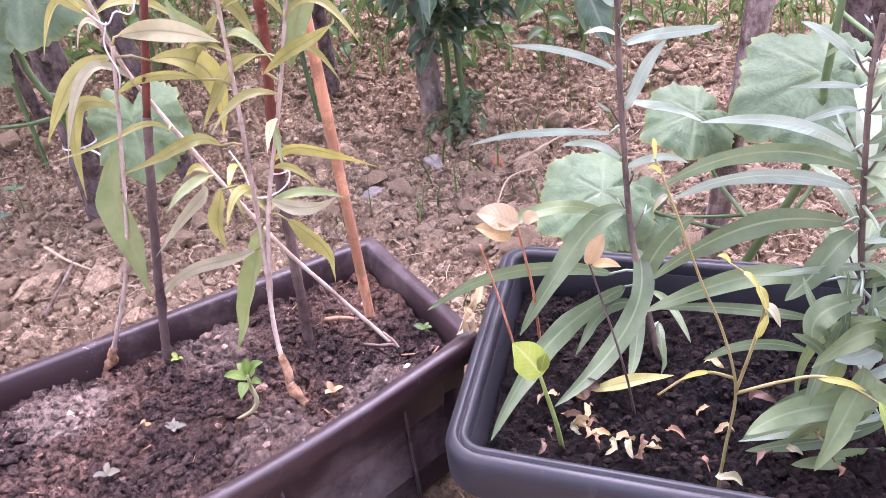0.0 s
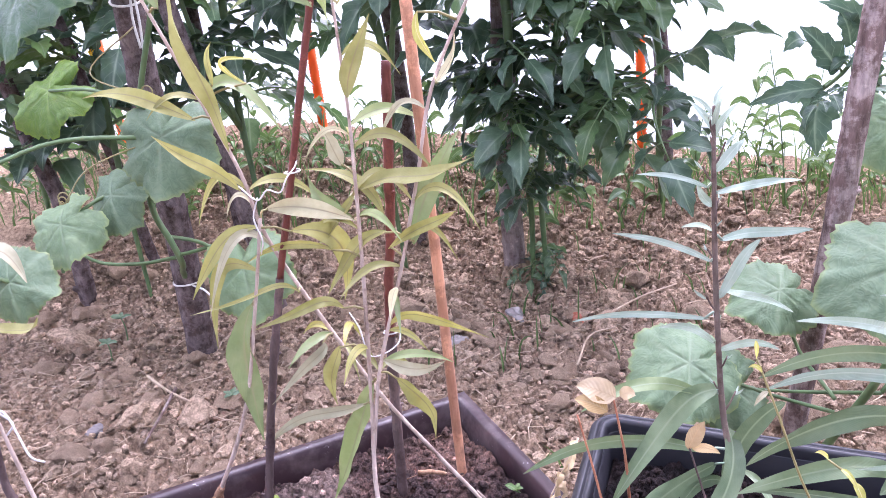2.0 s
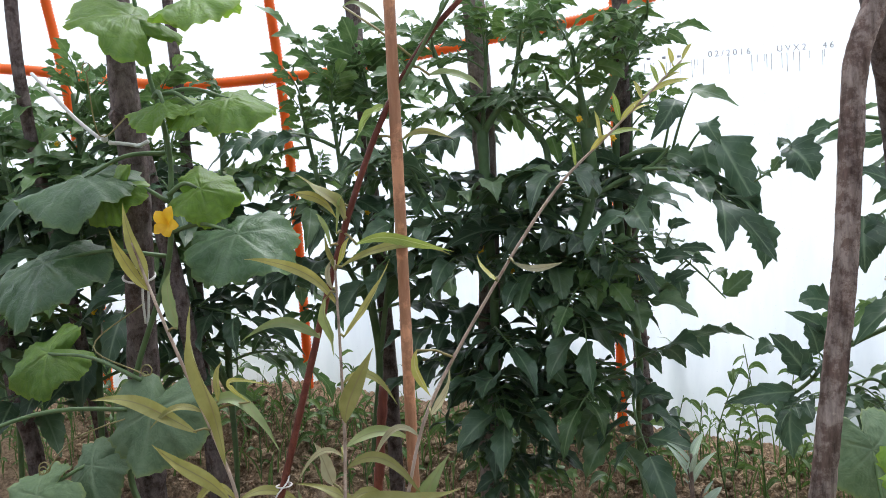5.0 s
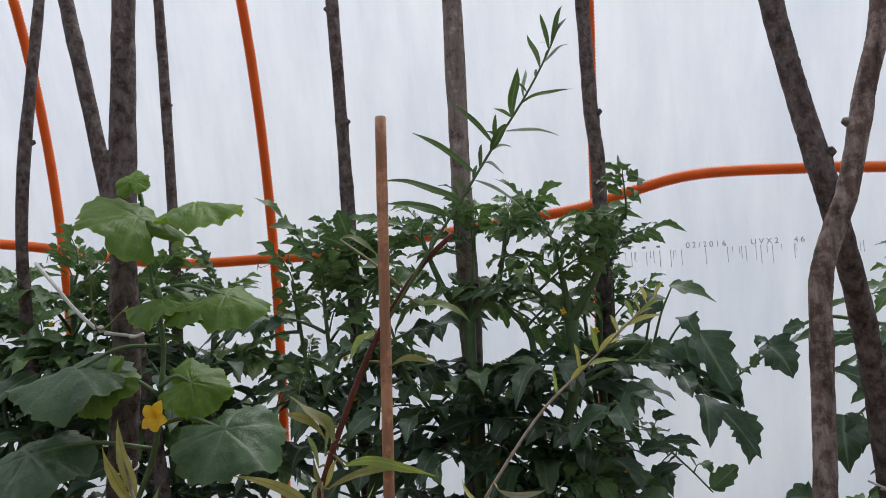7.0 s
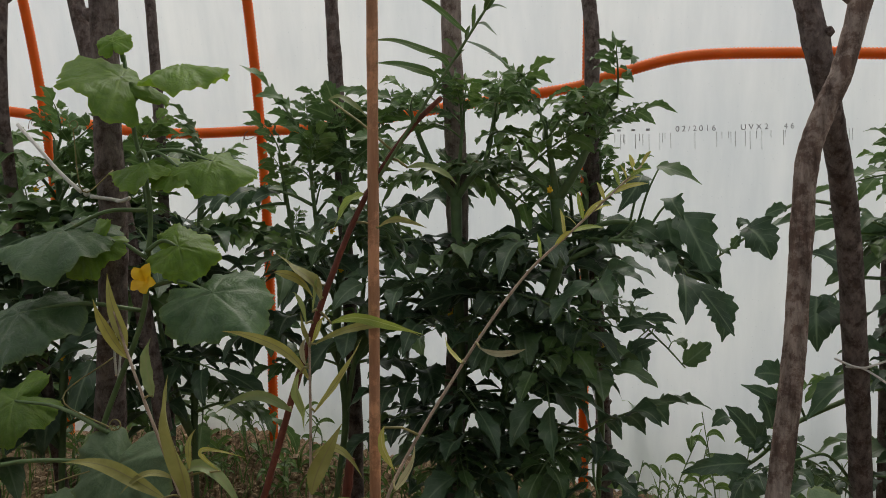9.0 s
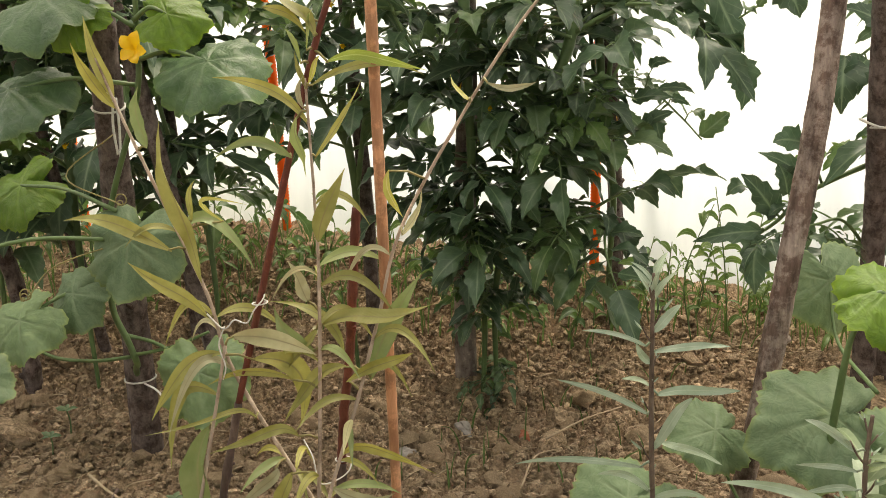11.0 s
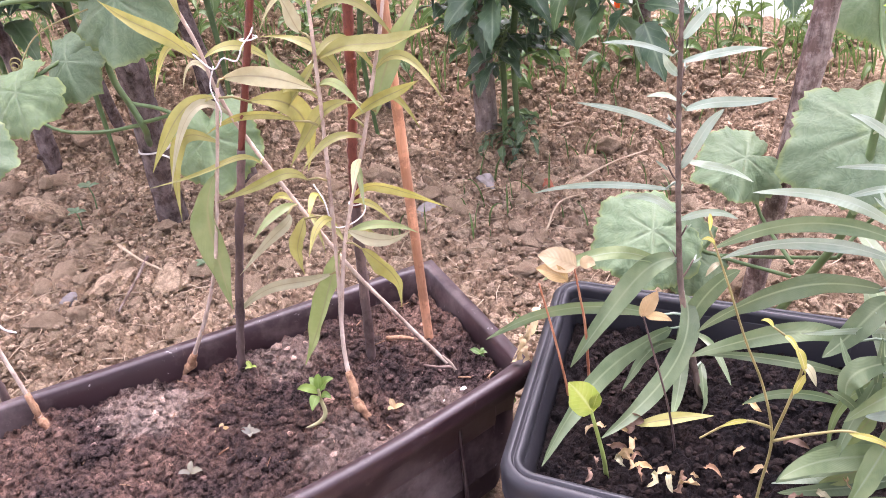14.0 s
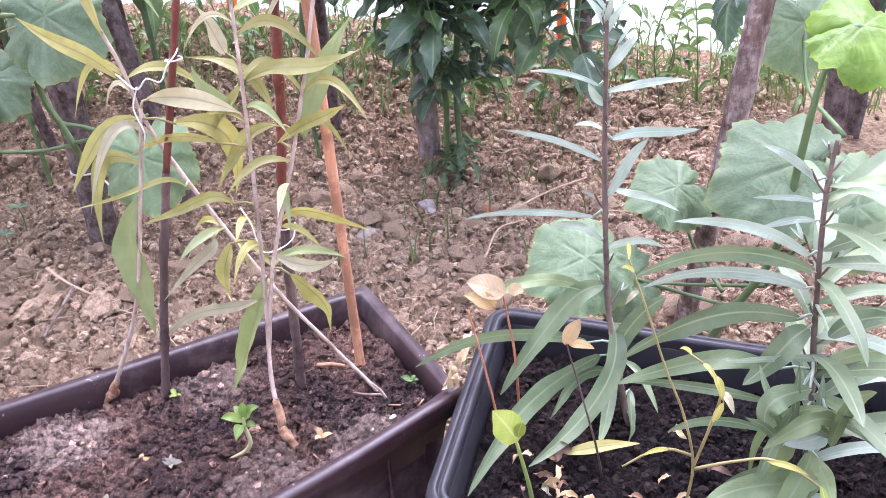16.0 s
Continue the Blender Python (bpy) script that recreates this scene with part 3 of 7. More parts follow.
def build_hoops():
    for x, lean in ((-2.1, 0.0), (-1.34, 0.0), (-0.672, 0.0), (0.262, 0.042), (1.45, 0.0)):
        bm = bmesh.new()
        path = []
        for i in range(81):
            a = math.pi * i / 80
            c, s = math.cos(a), math.sin(a)
            path.append(Vector((x + (0.012 * math.sin(a * 3 + x) if lean == 0 else lean * s), MIDDLE + 2.06 * math.copysign(abs(c) ** (2 / 2.3), c), 2.86 * abs(s) ** (2 / 2.3) - 0.02)))
        conduit(bm, path, 0.0155)
        tagged(new("hoop", mesh_of(bm, "hoop", HOOP)), "orange corrugated conduit bent into a tunnel hoop", "hoop", "tunnel hoops")
    bm = bmesh.new()
    line = [(-3.2, 1.40), (-2.3, 1.36), (-1.534, 1.315), (-1.02, 1.232), (-0.679, 1.225), (-0.436, 1.233), (-0.063, 1.278), (0.232, 1.312), (0.361, 1.345), (0.553, 1.382), (0.861, 1.378), (1.2, 1.365), (2.4, 1.35)]
    conduit(bm, smooth_path([(x, MIDDLE + arch(z, 0.085), z) for x, z in line], 10), 0.0162)
    root = thing("conduit", (-0.69, MIDDLE + arch(1.23, 0.085), 1.23), "orange corrugated conduit tied along the hoops", "conduit")
    part("pipe", bm, HOOP, root)
    for x, z in ((-1.34, 1.28), (-0.682, 1.225), (0.287, 1.325)):
        y = MIDDLE + arch(z, 0.06)
        bm = bmesh.new()
        loop = [Vector((x + 0.026 * math.cos(a), y + 0.036 * math.sin(a), z + 0.019 * math.cos(a))) for a in [6.283 * k / 16 for k in range(17)]]
        tube(bm, loop, [0.0013], 5)
        tube(bm, smooth_path([loop[12], loop[12] + Vector((-0.01, -0.01, -0.012)), loop[12] + Vector((-0.016, -0.008, -0.035))], 4), [0.0013, 0.001], 5)
        part("wire_tie", bm, TWIG, root, "dark wire tie")


def build_print():
    """The maker's line on the film: what can be read, and small bars for the rest."""
    z = 1.202
    y = MIDDLE + arch(z) - 0.012
    holder = thing("film_print", (0.6, y, z), "dark lettering printed along the film", "printing")
    for word, x in (("02/2016", 0.525), ("UVX2", 0.70), ("46", 0.815)):
        curve = bpy.data.curves.new("lettering", "FONT")
        curve.body, curve.size, curve.extrude = word, 0.023, 0.0003
        curve.space_character = 1.5
        curve.materials.append(INK)
        ob = new("lettering", curve)
        ob.matrix_basis = pose(x, y, z, 90, 0, 0)
        ob.parent = holder
        ob.matrix_parent_inverse = holder.matrix_basis.inverted()
    for x in (0.34, 0.37, 0.41, 0.45, -0.60, -0.57, -0.55, -0.52):
        bm = bmesh.new()
        bmesh.ops.create_cube(bm, size=1.0)
        bmesh.ops.scale(bm, vec=(0.010, 0.0006, 0.006), verts=bm.verts)
        bmesh.ops.translate(bm, vec=(x, y, z + 0.008), verts=bm.verts)
        part("print_mark", bm, INK, holder)
    rng = random.Random(14)
    for k in range(30):
        x, tall = rng.uniform(0.30, 1.0), rng.uniform(0.015, 0.055)
        bm = bmesh.new()
        bmesh.ops.create_cube(bm, size=1.0)
        bmesh.ops.scale(bm, vec=(0.0014, 0.0006, tall), verts=bm.verts)
        bmesh.ops.translate(bm, vec=(x, y - 0.002, z - 0.004 - tall / 2), verts=bm.verts)
        part("drip", bm, DRIP, holder, "dark drip of condensation")


build_ground()
build_film()
build_hoops()
build_print()


# ---- stakes ----
def stake(points, r0, r1, material, label, seed, knots=6, group="wooden stakes"):
    """A cut branch stuck in the earth: the stem, stubs of side twigs, and a sawn end."""
    rng = random.Random(seed)
    root = thing("stake", points[0], label, "stake", group)
    path = smooth_path(points, 14)
    n = len(path)
    spots = [(k + rng.uniform(0.1, 0.9)) / knots for k in range(knots)]
    radii = []
    for i in range(n):
        f = i / (n - 1)
        swell = sum(math.exp(-((f - s) * 60) ** 2) for s in spots)
        radii.append((r0 + (r1 - r0) * f) * (1 + 0.08 * min(swell, 1) + 0.025 * math.sin(f * 19 + seed) + rng.uniform(-0.012, 0.012)))
    path = [p + Vector((rng.uniform(-1, 1), rng.uniform(-1, 1), 0)) * r0 * 0.02 for p in path]
    bm = bmesh.new()
    tube(bm, path, radii, 14, 0.03, rng=rng)
    part("stem", bm, material, root)
    for s in spots:
        i = int(s * (n - 1))
        a = rng.uniform(0, 6.28)
        out = Vector((math.cos(a), math.sin(a), 0.45))
        bm = bmesh.new()
        tube(bm, [path[i] + out * radii[i] * 0.5, path[i] + out * radii[i] * 0.95, path[i] + out * radii[i] * rng.uniform(1.15, 1.5)], [r0 * 0.5, r0 * 0.42, r0 * 0.26], 6, 0.1, rng=rng)
        part("stub", bm, material, root)
    bm = bmesh.new()
    way = (path[-1] - path[-3]).normalized()
    tube(bm, [path[-1] - way * 0.002, path[-1] + way * 0.003], [radii[-1] * 0.96, radii[-1] * 0.93], 11)
    part("sawn_end", bm, PALE_STEM, root, "pale sawn end")
    return root


stake([(-0.705, 2.24, -0.05), (-0.672, 2.19, 0.3), (-0.652, 2.15, 0.489), (-0.605, 2.08, 0.877), (-0.60, 2.05, 1.1), (-0.617, 2.05, 1.62), (-0.62, 2.04, 1.95)], 0.030, 0.0205, BARK, "thick grey-brown branch stake carrying a cucumber vine", 1, 9)
stake([(0.42, 1.92, -0.05), (0.437, 1.90, 0.12), (0.462, 1.895, 0.30), (0.489, 1.9, 0.50), (0.514, 1.9, 0.70), (0.527, 1.9, 0.87), (0.537, 1.9, 0.98), (0.563, 1.9, 1.054), (0.587, 1.9, 1.11), (0.624, 1.9, 1.25), (0.661, 1.9, 1.39), (0.70, 1.9, 1.75)], 0.0165, 0.0150, PEELED, "bent stake with peeling brown and grey bark", 2, 4)
stake([(0.80, 2.48, -0.05), (0.775, 2.40, 0.4), (0.734, 2.3, 0.68), (0.695, 2.22, 0.92), (0.630, 2.11, 1.115), (0.607, 2.1, 1.222), (0.583, 2.1, 1.353), (0.562, 2.1, 1.50), (0.52, 2.1, 1.9)], 0.0225, 0.0195, BARK, "dark grey leaning branch stake", 3, 4)
stake([(-0.065, 2.63, -0.05), (-0.058, 2.62, 0.35), (-0.042, 2.61, 0.7), (-0.040, 2.6, 1.0), (-0.047, 2.58, 1.3), (-0.050, 2.57, 1.6), (-0.055, 2.55, 2.15)], 0.0265, 0.0235, PALE_BARK, "straight pale brown stake behind a tomato plant", 4, 5)
stake([(-0.31, 2.72, -0.05), (-0.313, 2.7, 0.5), (-0.322, 2.66, 0.85), (-0.343, 2.64, 1.32), (-0.356, 2.63, 1.57), (-0.374, 2.62, 1.87), (-0.385, 2.6, 2.12)], 0.018, 0.0145, BARK, "thin grey stake among tomato plants", 5, 12)
stake([(0.323, 3.02, 0.0), (0.316, 2.97, 0.36), (0.284, 2.76, 0.8), (0.274, 2.65, 1.1), (0.276, 2.6, 1.34), (0.267, 2.6, 1.49), (0.262, 2.59, 1.77), (0.25, 2.57, 2.12)], 0.019, 0.0155, BARK, "thin grey stake among tomato plants", 6, 14)
stake([(-0.80, 2.72, -0.05), (-0.81, 2.7, 0.7), (-0.79, 2.62, 1.2), (-0.846, 2.6, 1.93), (-0.86, 2.56, 2.12)], 0.015, 0.012, BARK, "thin grey stake among tomato plants", 7, 12)
stake([(-0.60, 2.45, -0.05), (-0.72, 2.42, 0.7), (-0.857, 2.4, 1.35), (-0.982, 2.4, 1.83), (-1.05, 2.4, 2.1)], 0.019, 0.017, BARK, "slanting grey stake among tomato plants", 8, 8)
stake([(-1.02, 2.66, -0.05), (-1.02, 2.5, 0.6), (-0.984, 2.3, 1.18), (-0.971, 2.3, 1.77), (-0.97, 2.3, 2.1)], 0.015, 0.011, BARK, "thin dark grey stake among tomato plants", 9, 12)
stake([(-1.16, 2.52, -0.05), (-1.15, 2.5, 0.26), (-1.20, 2.5, 0.48), (-1.24, 2.5, 0.9)], 0.022, 0.018, BARK, "dark leaning branch stake under tomato leaves", 10, 5)
stake([(0.318, 2.955, 0.0), (0.315, 2.95, 0.2), (0.31, 2.95, 0.41)], 0.0205, 0.019, BARK, "short sawn-off dark stake by the film", 11, 3)
stake([(0.93, 2.72, 0.0), (0.94, 2.7, 0.5), (0.95, 2.7, 0.85)], 0.02, 0.017, BARK, "dark stake among tomato plants", 12, 6)


# ---- tomato plants ----
def leaflet(bm, at, way, up, length, width, rng, slot=0, deep=1.0):
    """One drooping, pointed leaflet with a few coarse teeth."""
    at, way = Vector(at), Vector(way).normalized()
    drop = rng.uniform(0.1, 0.9)
    mid = at + way * length * 0.52 + Vector((0, 0, -0.10 * drop * length))
    tip = at + way * length * (0.97 - 0.25 * drop) + Vector((0, 0, -0.62 * drop * length))
    blade(bm, at, mid, tip, width, rng, slot, 18, 0.34, up, 0.3, rng.choice((4.1, 4.7, 5.4)), 0.66, 0.92, deep * rng.uniform(0.18, 0.36))


def tomato_leaf(seed, material, count=3, size=1.0, deep=1.0):
    """A compound leaf along +x, arching down: stalk, pairs of leaflets with small ones between, a large one at its end."""
    rng = random.Random(seed)
    bm = bmesh.new()
    length = rng.uniform(0.20, 0.27)
    sag = rng.uniform(0.2, 0.8)
    line = [Vector((length * s, 0.02 * math.sin(s * 3 + seed) * length * 3, length * (0.35 * s - sag * s * s))) for s in [i / 8 for i in range(9)]]
    tube(bm, line, [0.0048, 0.0016], 6, slot=1)
    spots = [0.32 + 0.52 * n / (2 * count - 2) for n in range(2 * count - 1)]
    for n, s in enumerate(spots):
        k = s * 8
        p = line[int(k)].lerp(line[min(8, int(k) + 1)], k - int(k))
        way = (line[min(8, int(k) + 1)] - line[int(k)]).normalized()
        for side in (-1, 1):
            if n % 2 and rng.random() < 0.45:
                continue
            big = (0.112 if n % 2 == 0 else 0.036) * rng.uniform(0.8, 1.2) * size
            out = (way * rng.uniform(0.45, 0.8) + Vector((0, side, rng.uniform(-0.3, 0.15)))).normalized()
            stalk = p + out * big * 0.16
            tube(bm, [p, stalk], [0.0013, 0.001], 4, slot=1)
            leaflet(bm, stalk, out, (rng.uniform(-0.35, 0.35), rng.uniform(-0.35, 0.35), 1), big, big * rng.uniform(0.42, 0.54), rng, 0, deep)
    way = (line[-1] - line[-2]).normalized()
    leaflet(bm, line[-1], way, (0, rng.uniform(-0.4, 0.4), 1), rng.uniform(0.12, 0.16) * size, rng.uniform(0.050, 0.066) * size, rng, 0, deep)
    return mesh_of(bm, "leaf", [material, GREEN_STEM])


TOMATO_LEAVES = [tomato_leaf(40 + k, TOMATO) for k in range(9)]
YOUNG_LIT_LEAVES = [tomato_leaf(60 + k, TOMATO_YOUNG, 4, 0.72, 1.7) for k in range(9)]


def put_leaf(mesh, at, azimuth, pitch, scale, parent, roll=0.0, name="leaf"):
    ob = new(name, mesh)
    ob.matrix_basis = Matrix.Translation(at) @ Euler((roll, -pitch, azimuth)).to_matrix().to_4x4() @ Matrix.Diagonal((scale, scale, scale, 1))
    ob.parent = parent
    ob.matrix_parent_inverse = parent.matrix_basis.inverted()
    return ob


def yellow_flower(bm, at, size, rng, petals=5):
    for k in range(petals):
        a = 6.283 * k / petals + rng.uniform(-0.2, 0.2)
        out = Vector((math.cos(a) * 0.7, -0.6 + 0.3 * math.sin(a), math.sin(a) * 0.8)).normalized()
        blade(bm, at, Vector(at) + out * size * 0.55, Vector(at) + out * size + Vector((0, 0.01, 0)), size * 0.62, rng, 0, 6, 0.2, (0, -1, 0.2))


def tomato_plant(at, height, seed, leaves=24, low=0.08, spread=1.0, lean=(0, 0), shoots=2, label="leafy dark green tomato plant tied to a stake"):
    rng = random.Random(seed)
    x, y = at
    root = thing("tomato_plant", (x, y, earth_height(x, y)), label, "plant", "tomato plants")
    bm = bmesh.new()
    line = [(x, y, -0.03)] + [(x + lean[0] * f + rng.uniform(-0.02, 0.02), y + lean[1] * f + rng.uniform(-0.02, 0.02), height * f) for f in (0.2, 0.4, 0.6, 0.8, 1.0)]
    main = smooth_path(line, 8)
    tube(bm, main, [0.0045, 0.007, 0.0105, 0.0105, 0.006], 8)
    part("stem", bm, TOMATO_STEM, root)
    lines = [main]
    for s in range(shoots):
        bm = bmesh.new()
        start = main[int(len(main) * rng.uniform(0.25, 0.65))]
        a = rng.uniform(3.4, 6.1)
        reach = rng.uniform(0.12, 0.26) * spread
        tall = height - start.z - rng.uniform(0.0, 0.12)
        shoot = smooth_path([start, start + Vector((math.cos(a) * reach * 0.6, math.sin(a) * reach * 0.4, tall * 0.4)), start + Vector((math.cos(a) * reach, math.sin(a) * reach * 0.6, tall))], 8)
        tube(bm, shoot, [0.0075, 0.004], 7)
        part("side_shoot", bm, GREEN_STEM, root)
        lines.append(shoot)
    turn = rng.uniform(0, 6)
    for k in range(leaves):
        line = lines[k % len(lines)] if k % 3 != 1 else main
        f = low + (0.99 - low) * (k + 0.5) / leaves
        p = line[min(len(line) - 1, int(f * (len(line) - 1)))]
        if p.z < low * height:
            p = main[int(max(low, 0.1) * (len(main) - 1))] + Vector((0, 0, rng.uniform(-0.06, 0.06)))
        turn += 2.4 + rng.uniform(-0.4, 0.4)
        small = 0.6 if f > 0.9 else (0.72 if f < 0.22 else (0.95 if f < 0.4 else 1.0))
        # every seventh leaf takes the young yellow-green as painted light, whatever its height
        put_leaf(rng.choice(YOUNG_LIT_LEAVES if f > 0.82 or k % 7 == 0 else TOMATO_LEAVES), p, turn, rng.uniform(-0.3, 0.6) + (0.6 if f > 0.85 else 0), rng.uniform(0.8, 1.12) * small * spread, root, rng.uniform(-0.4, 0.4))
    for k in range(16):
        line = lines[k % len(lines)]
        p = line[-1 - k // 3]
        turn += 2.4
        put_leaf(YOUNG_LIT_LEAVES[k % 9], p, turn, rng.uniform(0.6, 1.3), rng.uniform(0.32, 0.58), root, rng.uniform(-0.5, 0.5), "young_leaf")
    for k in range(2):
        bm = bmesh.new()
        p = main[int(len(main) * rng.uniform(0.45, 0.9))] + Vector((rng.uniform(-0.08, 0.08), rng.uniform(-0.1, -0.03), rng.uniform(-0.03, 0.03)))
        yellow_flower(bm, p, 0.009, rng)
        tube(bm, [p, p + Vector((0, 0.04, 0.015))], [0.0012, 0.001], 4)
        part("flower", bm, PETAL, root, "small yellow flower")
    return root


def forked_tomato(stems, radii, seed, bands, label):
    """A tomato plant grown by hand: forking stems, and leaves in bands of height (from, to, count, size, outward turn)."""
    rng = random.Random(seed)
    root = thing("tomato_plant", stems[0][0], label, "plant", "tomato plants")
    lines = []
    for n, (points, (r0, r1)) in enumerate(zip(stems, radii)):
        line = smooth_path(points, 9)
        bm = bmesh.new()
        tube(bm, line, [r0, r1], 9, 0.06, rng=rng)
        part("stem" if n == 0 else "side_shoot", bm, TOMATO_STEM if n == 0 else GREEN_STEM, root)
        lines.append(line)
    spots = [p for line in lines for p in line]
    for low, high, count, size, lift in bands:
        near = [p for p in spots if low <= p.z <= high]
        turn = rng.uniform(0, 6)
        for k in range(count):
            p = rng.choice(near) + Vector((0, 0, rng.uniform(-0.02, 0.02)))
            turn += 2.4 + rng.uniform(-0.5, 0.5)
            # young at the top; lower down a random few are coloured as if lit
            young = high > 1.1 or rng.random() < 0.12
            put_leaf(rng.choice(YOUNG_LIT_LEAVES if young else TOMATO_LEAVES), p, turn, lift + rng.uniform(-0.35, 0.35), size * rng.uniform(0.8, 1.15), root, rng.uniform(-0.5, 0.5), "young_leaf" if young else "leaf")
    for k in range(2):
        p = rng.choice([q for q in spots if 0.6 < q.z < 1.0]) + Vector((rng.uniform(-0.06, 0.06), rng.uniform(-0.1, -0.04), 0))
        bm = bmesh.new()
        yellow_flower(bm, p, 0.010, rng)
        tube(bm, [p, p + Vector((0, 0.04, 0.015))], [0.0012, 0.001], 4)
        part("flower", bm, PETAL, root, "small yellow flower")
    return root


forked_tomato([
    [(-0.016, 2.56, 0.0), (-0.008, 2.56, 0.17), (-0.015, 2.55, 0.28), (-0.033, 2.54, 0.45), (-0.026, 2.54, 0.60), (-0.033, 2.54, 0.80), (-0.035, 2.54, 0.99)],
    [(-0.035, 2.54, 0.985), (-0.060, 2.53, 1.02), (-0.083, 2.52, 1.051), (-0.113, 2.52, 1.117), (-0.138, 2.52, 1.19)],
    [(-0.034, 2.54, 0.985), (0.009, 2.52, 1.04), (0.033, 2.52, 1.064), (0.051, 2.52, 1.14), (0.055, 2.52, 1.18)],
    [(-0.035, 2.54, 0.99), (-0.026, 2.54, 1.076), (-0.016, 2.54, 1.18)],
    [(-0.028, 2.54, 0.68), (-0.09, 2.50, 0.75), (-0.16, 2.46, 0.86), (-0.20, 2.45, 0.98)]],
    [(0.0055, 0.0135), (0.0105, 0.0045), (0.009, 0.004), (0.006, 0.003), (0.006, 0.003)], 11,
    [(0.03, 0.10, 4, 0.40, -0.2), (0.20, 0.36, 8, 0.5, 0.0), (0.36, 0.62, 16, 0.8, 0.0), (0.6, 0.9, 20, 0.9, 0.1), (0.98, 1.12, 7, 0.8, 0.3), (1.1, 1.2, 14, 0.62, 0.7)], "leafy dark green tomato plant with a forking stem")
forked_tomato([
    [(0.018, 2.56, 0.0), (0.017, 2.56, 0.226), (0.035, 2.555, 0.36), (0.078, 2.55, 0.57), (0.135, 2.54, 0.70), (0.185, 2.54, 0.80), (0.196, 2.54, 0.889), (0.191, 2.54, 0.98)],
    [(0.191, 2.54, 0.975), (0.162, 2.52, 1.007), (0.108, 2.52, 1.048), (0.045, 2.52, 1.044)],
    [(0.191, 2.54, 0.98), (0.178, 2.52, 1.076), (0.168, 2.50, 1.13)],
    [(0.192, 2.54, 0.975), (0.238, 2.52, 1.048), (0.281, 2.52, 1.134), (0.322, 2.52, 1.21)],
    [(0.078, 2.55, 0.57), (0.114, 2.56, 0.694), (0.105, 2.56, 0.85), (0.101, 2.56, 0.947), (0.062, 2.56, 1.002), (0.035, 2.56, 1.036)],
    [(0.19, 2.54, 0.83), (0.25, 2.52, 0.86), (0.32, 2.51, 0.89), (0.36, 2.50, 0.93)],
    [(0.07, 2.55, 0.52), (0.15, 2.52, 0.60), (0.24, 2.50, 0.68), (0.30, 2.50, 0.78)],
    [(0.05, 2.55, 0.42), (0.15, 2.52, 0.45), (0.23, 2.50, 0.46), (0.28, 2.50, 0.42)]],
    [(0.0055, 0.0155), (0.0075, 0.004), (0.0095, 0.004), (0.0115, 0.005), (0.0095, 0.006), (0.007, 0.003), (0.007, 0.003), (0.006, 0.003)], 12,
    [(0.03, 0.10, 3, 0.36, -0.2), (0.16, 0.38, 13, 0.5, 0.0), (0.38, 0.62, 24, 0.78, 0.0), (0.6, 0.9, 26, 0.85, 0.05), (0.98, 1.12, 7, 0.8, 0.3), (1.1, 1.22, 13, 0.62, 0.7)], "leafy dark green tomato plant with a thick forking stem")
tomato_plant((0.31, 2.84), 1.12, 13, 8, 0.60, 0.66, (-0.05, -0.18))
tomato_plant((-0.33, 2.62), 1.18, 14, 34, 0.50, 0.85, (0.02, -0.04), 3)
tomato_plant((-0.72, 2.66), 1.12, 15, 42, 0.42, 0.95)
tomato_plant((-0.98, 2.52), 1.14, 16, 44, 0.40, 1.0)
tomato_plant((-1.28, 2.6), 1.10, 17, 42, 0.34, 1.05)
tomato_plant((-1.62, 2.62), 1.12, 18, 30, 0.2, 1.05)
tomato_plant((1.00, 2.52), 1.08, 19, 22, 0.25, 0.85, (-0.04, 0), 1)
tomato_plant((1.06, 2.6), 1.12, 20, 26, 0.25, 1.0)
tomato_plant((1.42, 2.55), 1.10, 21, 26, 0.2, 1.0)


def arching_shoot(points, radius, seed, sizes, label):
    """A long bare shoot that hangs over, with a few leaves along it."""
    rng = random.Random(seed)
    root = thing("tomato_shoot", points[0], label, "plant", "tomato plants")
    bm = bmesh.new()
    path = smooth_path(points, 8)
    tube(bm, path, [radius, radius * 0.45], 6)
    part("stem", bm, GREEN_STEM, root)
    for k, size in enumerate(sizes):
        p = path[int((0.35 + 0.65 * (k + 1) / len(sizes)) * (len(path) - 1))]
        put_leaf(TOMATO_LEAVES[(seed + k) % 9], p, (0.2 if k % 2 else 2.9) + rng.uniform(-0.6, 0.6), rng.uniform(-0.5, 0.2), size, root, rng.uniform(-0.3, 0.3))


def leafy_shoot(points, radius, leaves, label):
    """A shoot with single broad toothed leaflets: foot, tip and width of each."""
    rng = random.Random(len(leaves))
    root = thing("tomato_shoot", points[0], label, "plant", "tomato plants")
    path = smooth_path(points, 8)
    bm = bmesh.new()
    tube(bm, path, [radius, radius * 0.5], 7)
    part("stem", bm, GREEN_STEM, root)
    for foot, tip, width in leaves:
        a, b = Vector(foot), Vector(tip)
        joint = min(path, key=lambda q: (q - a).length)
        bm = bmesh.new()
        blade(bm, a, (a + b) / 2 + Vector((rng.uniform(-0.01, 0.01), -0.012, 0.008)), b, width, rng, 0, 18, 0.3, (rng.uniform(-0.4, 0.4), -1, 0.5), 0.25, rng.choice((3.6, 4.3, 5.1)), 0.66, 0.95, 0.4)
        leaf = part("leaf", bm, TOMATO, root)
        bm = bmesh.new()
        tube(bm, smooth_path([joint, (joint + a) / 2 + Vector((0, 0, 0.006)), a + (b - a) * 0.05], 3), [radius * 0.5, radius * 0.28], 5)
        part("leaf_stalk", bm, GREEN_STEM, leaf)


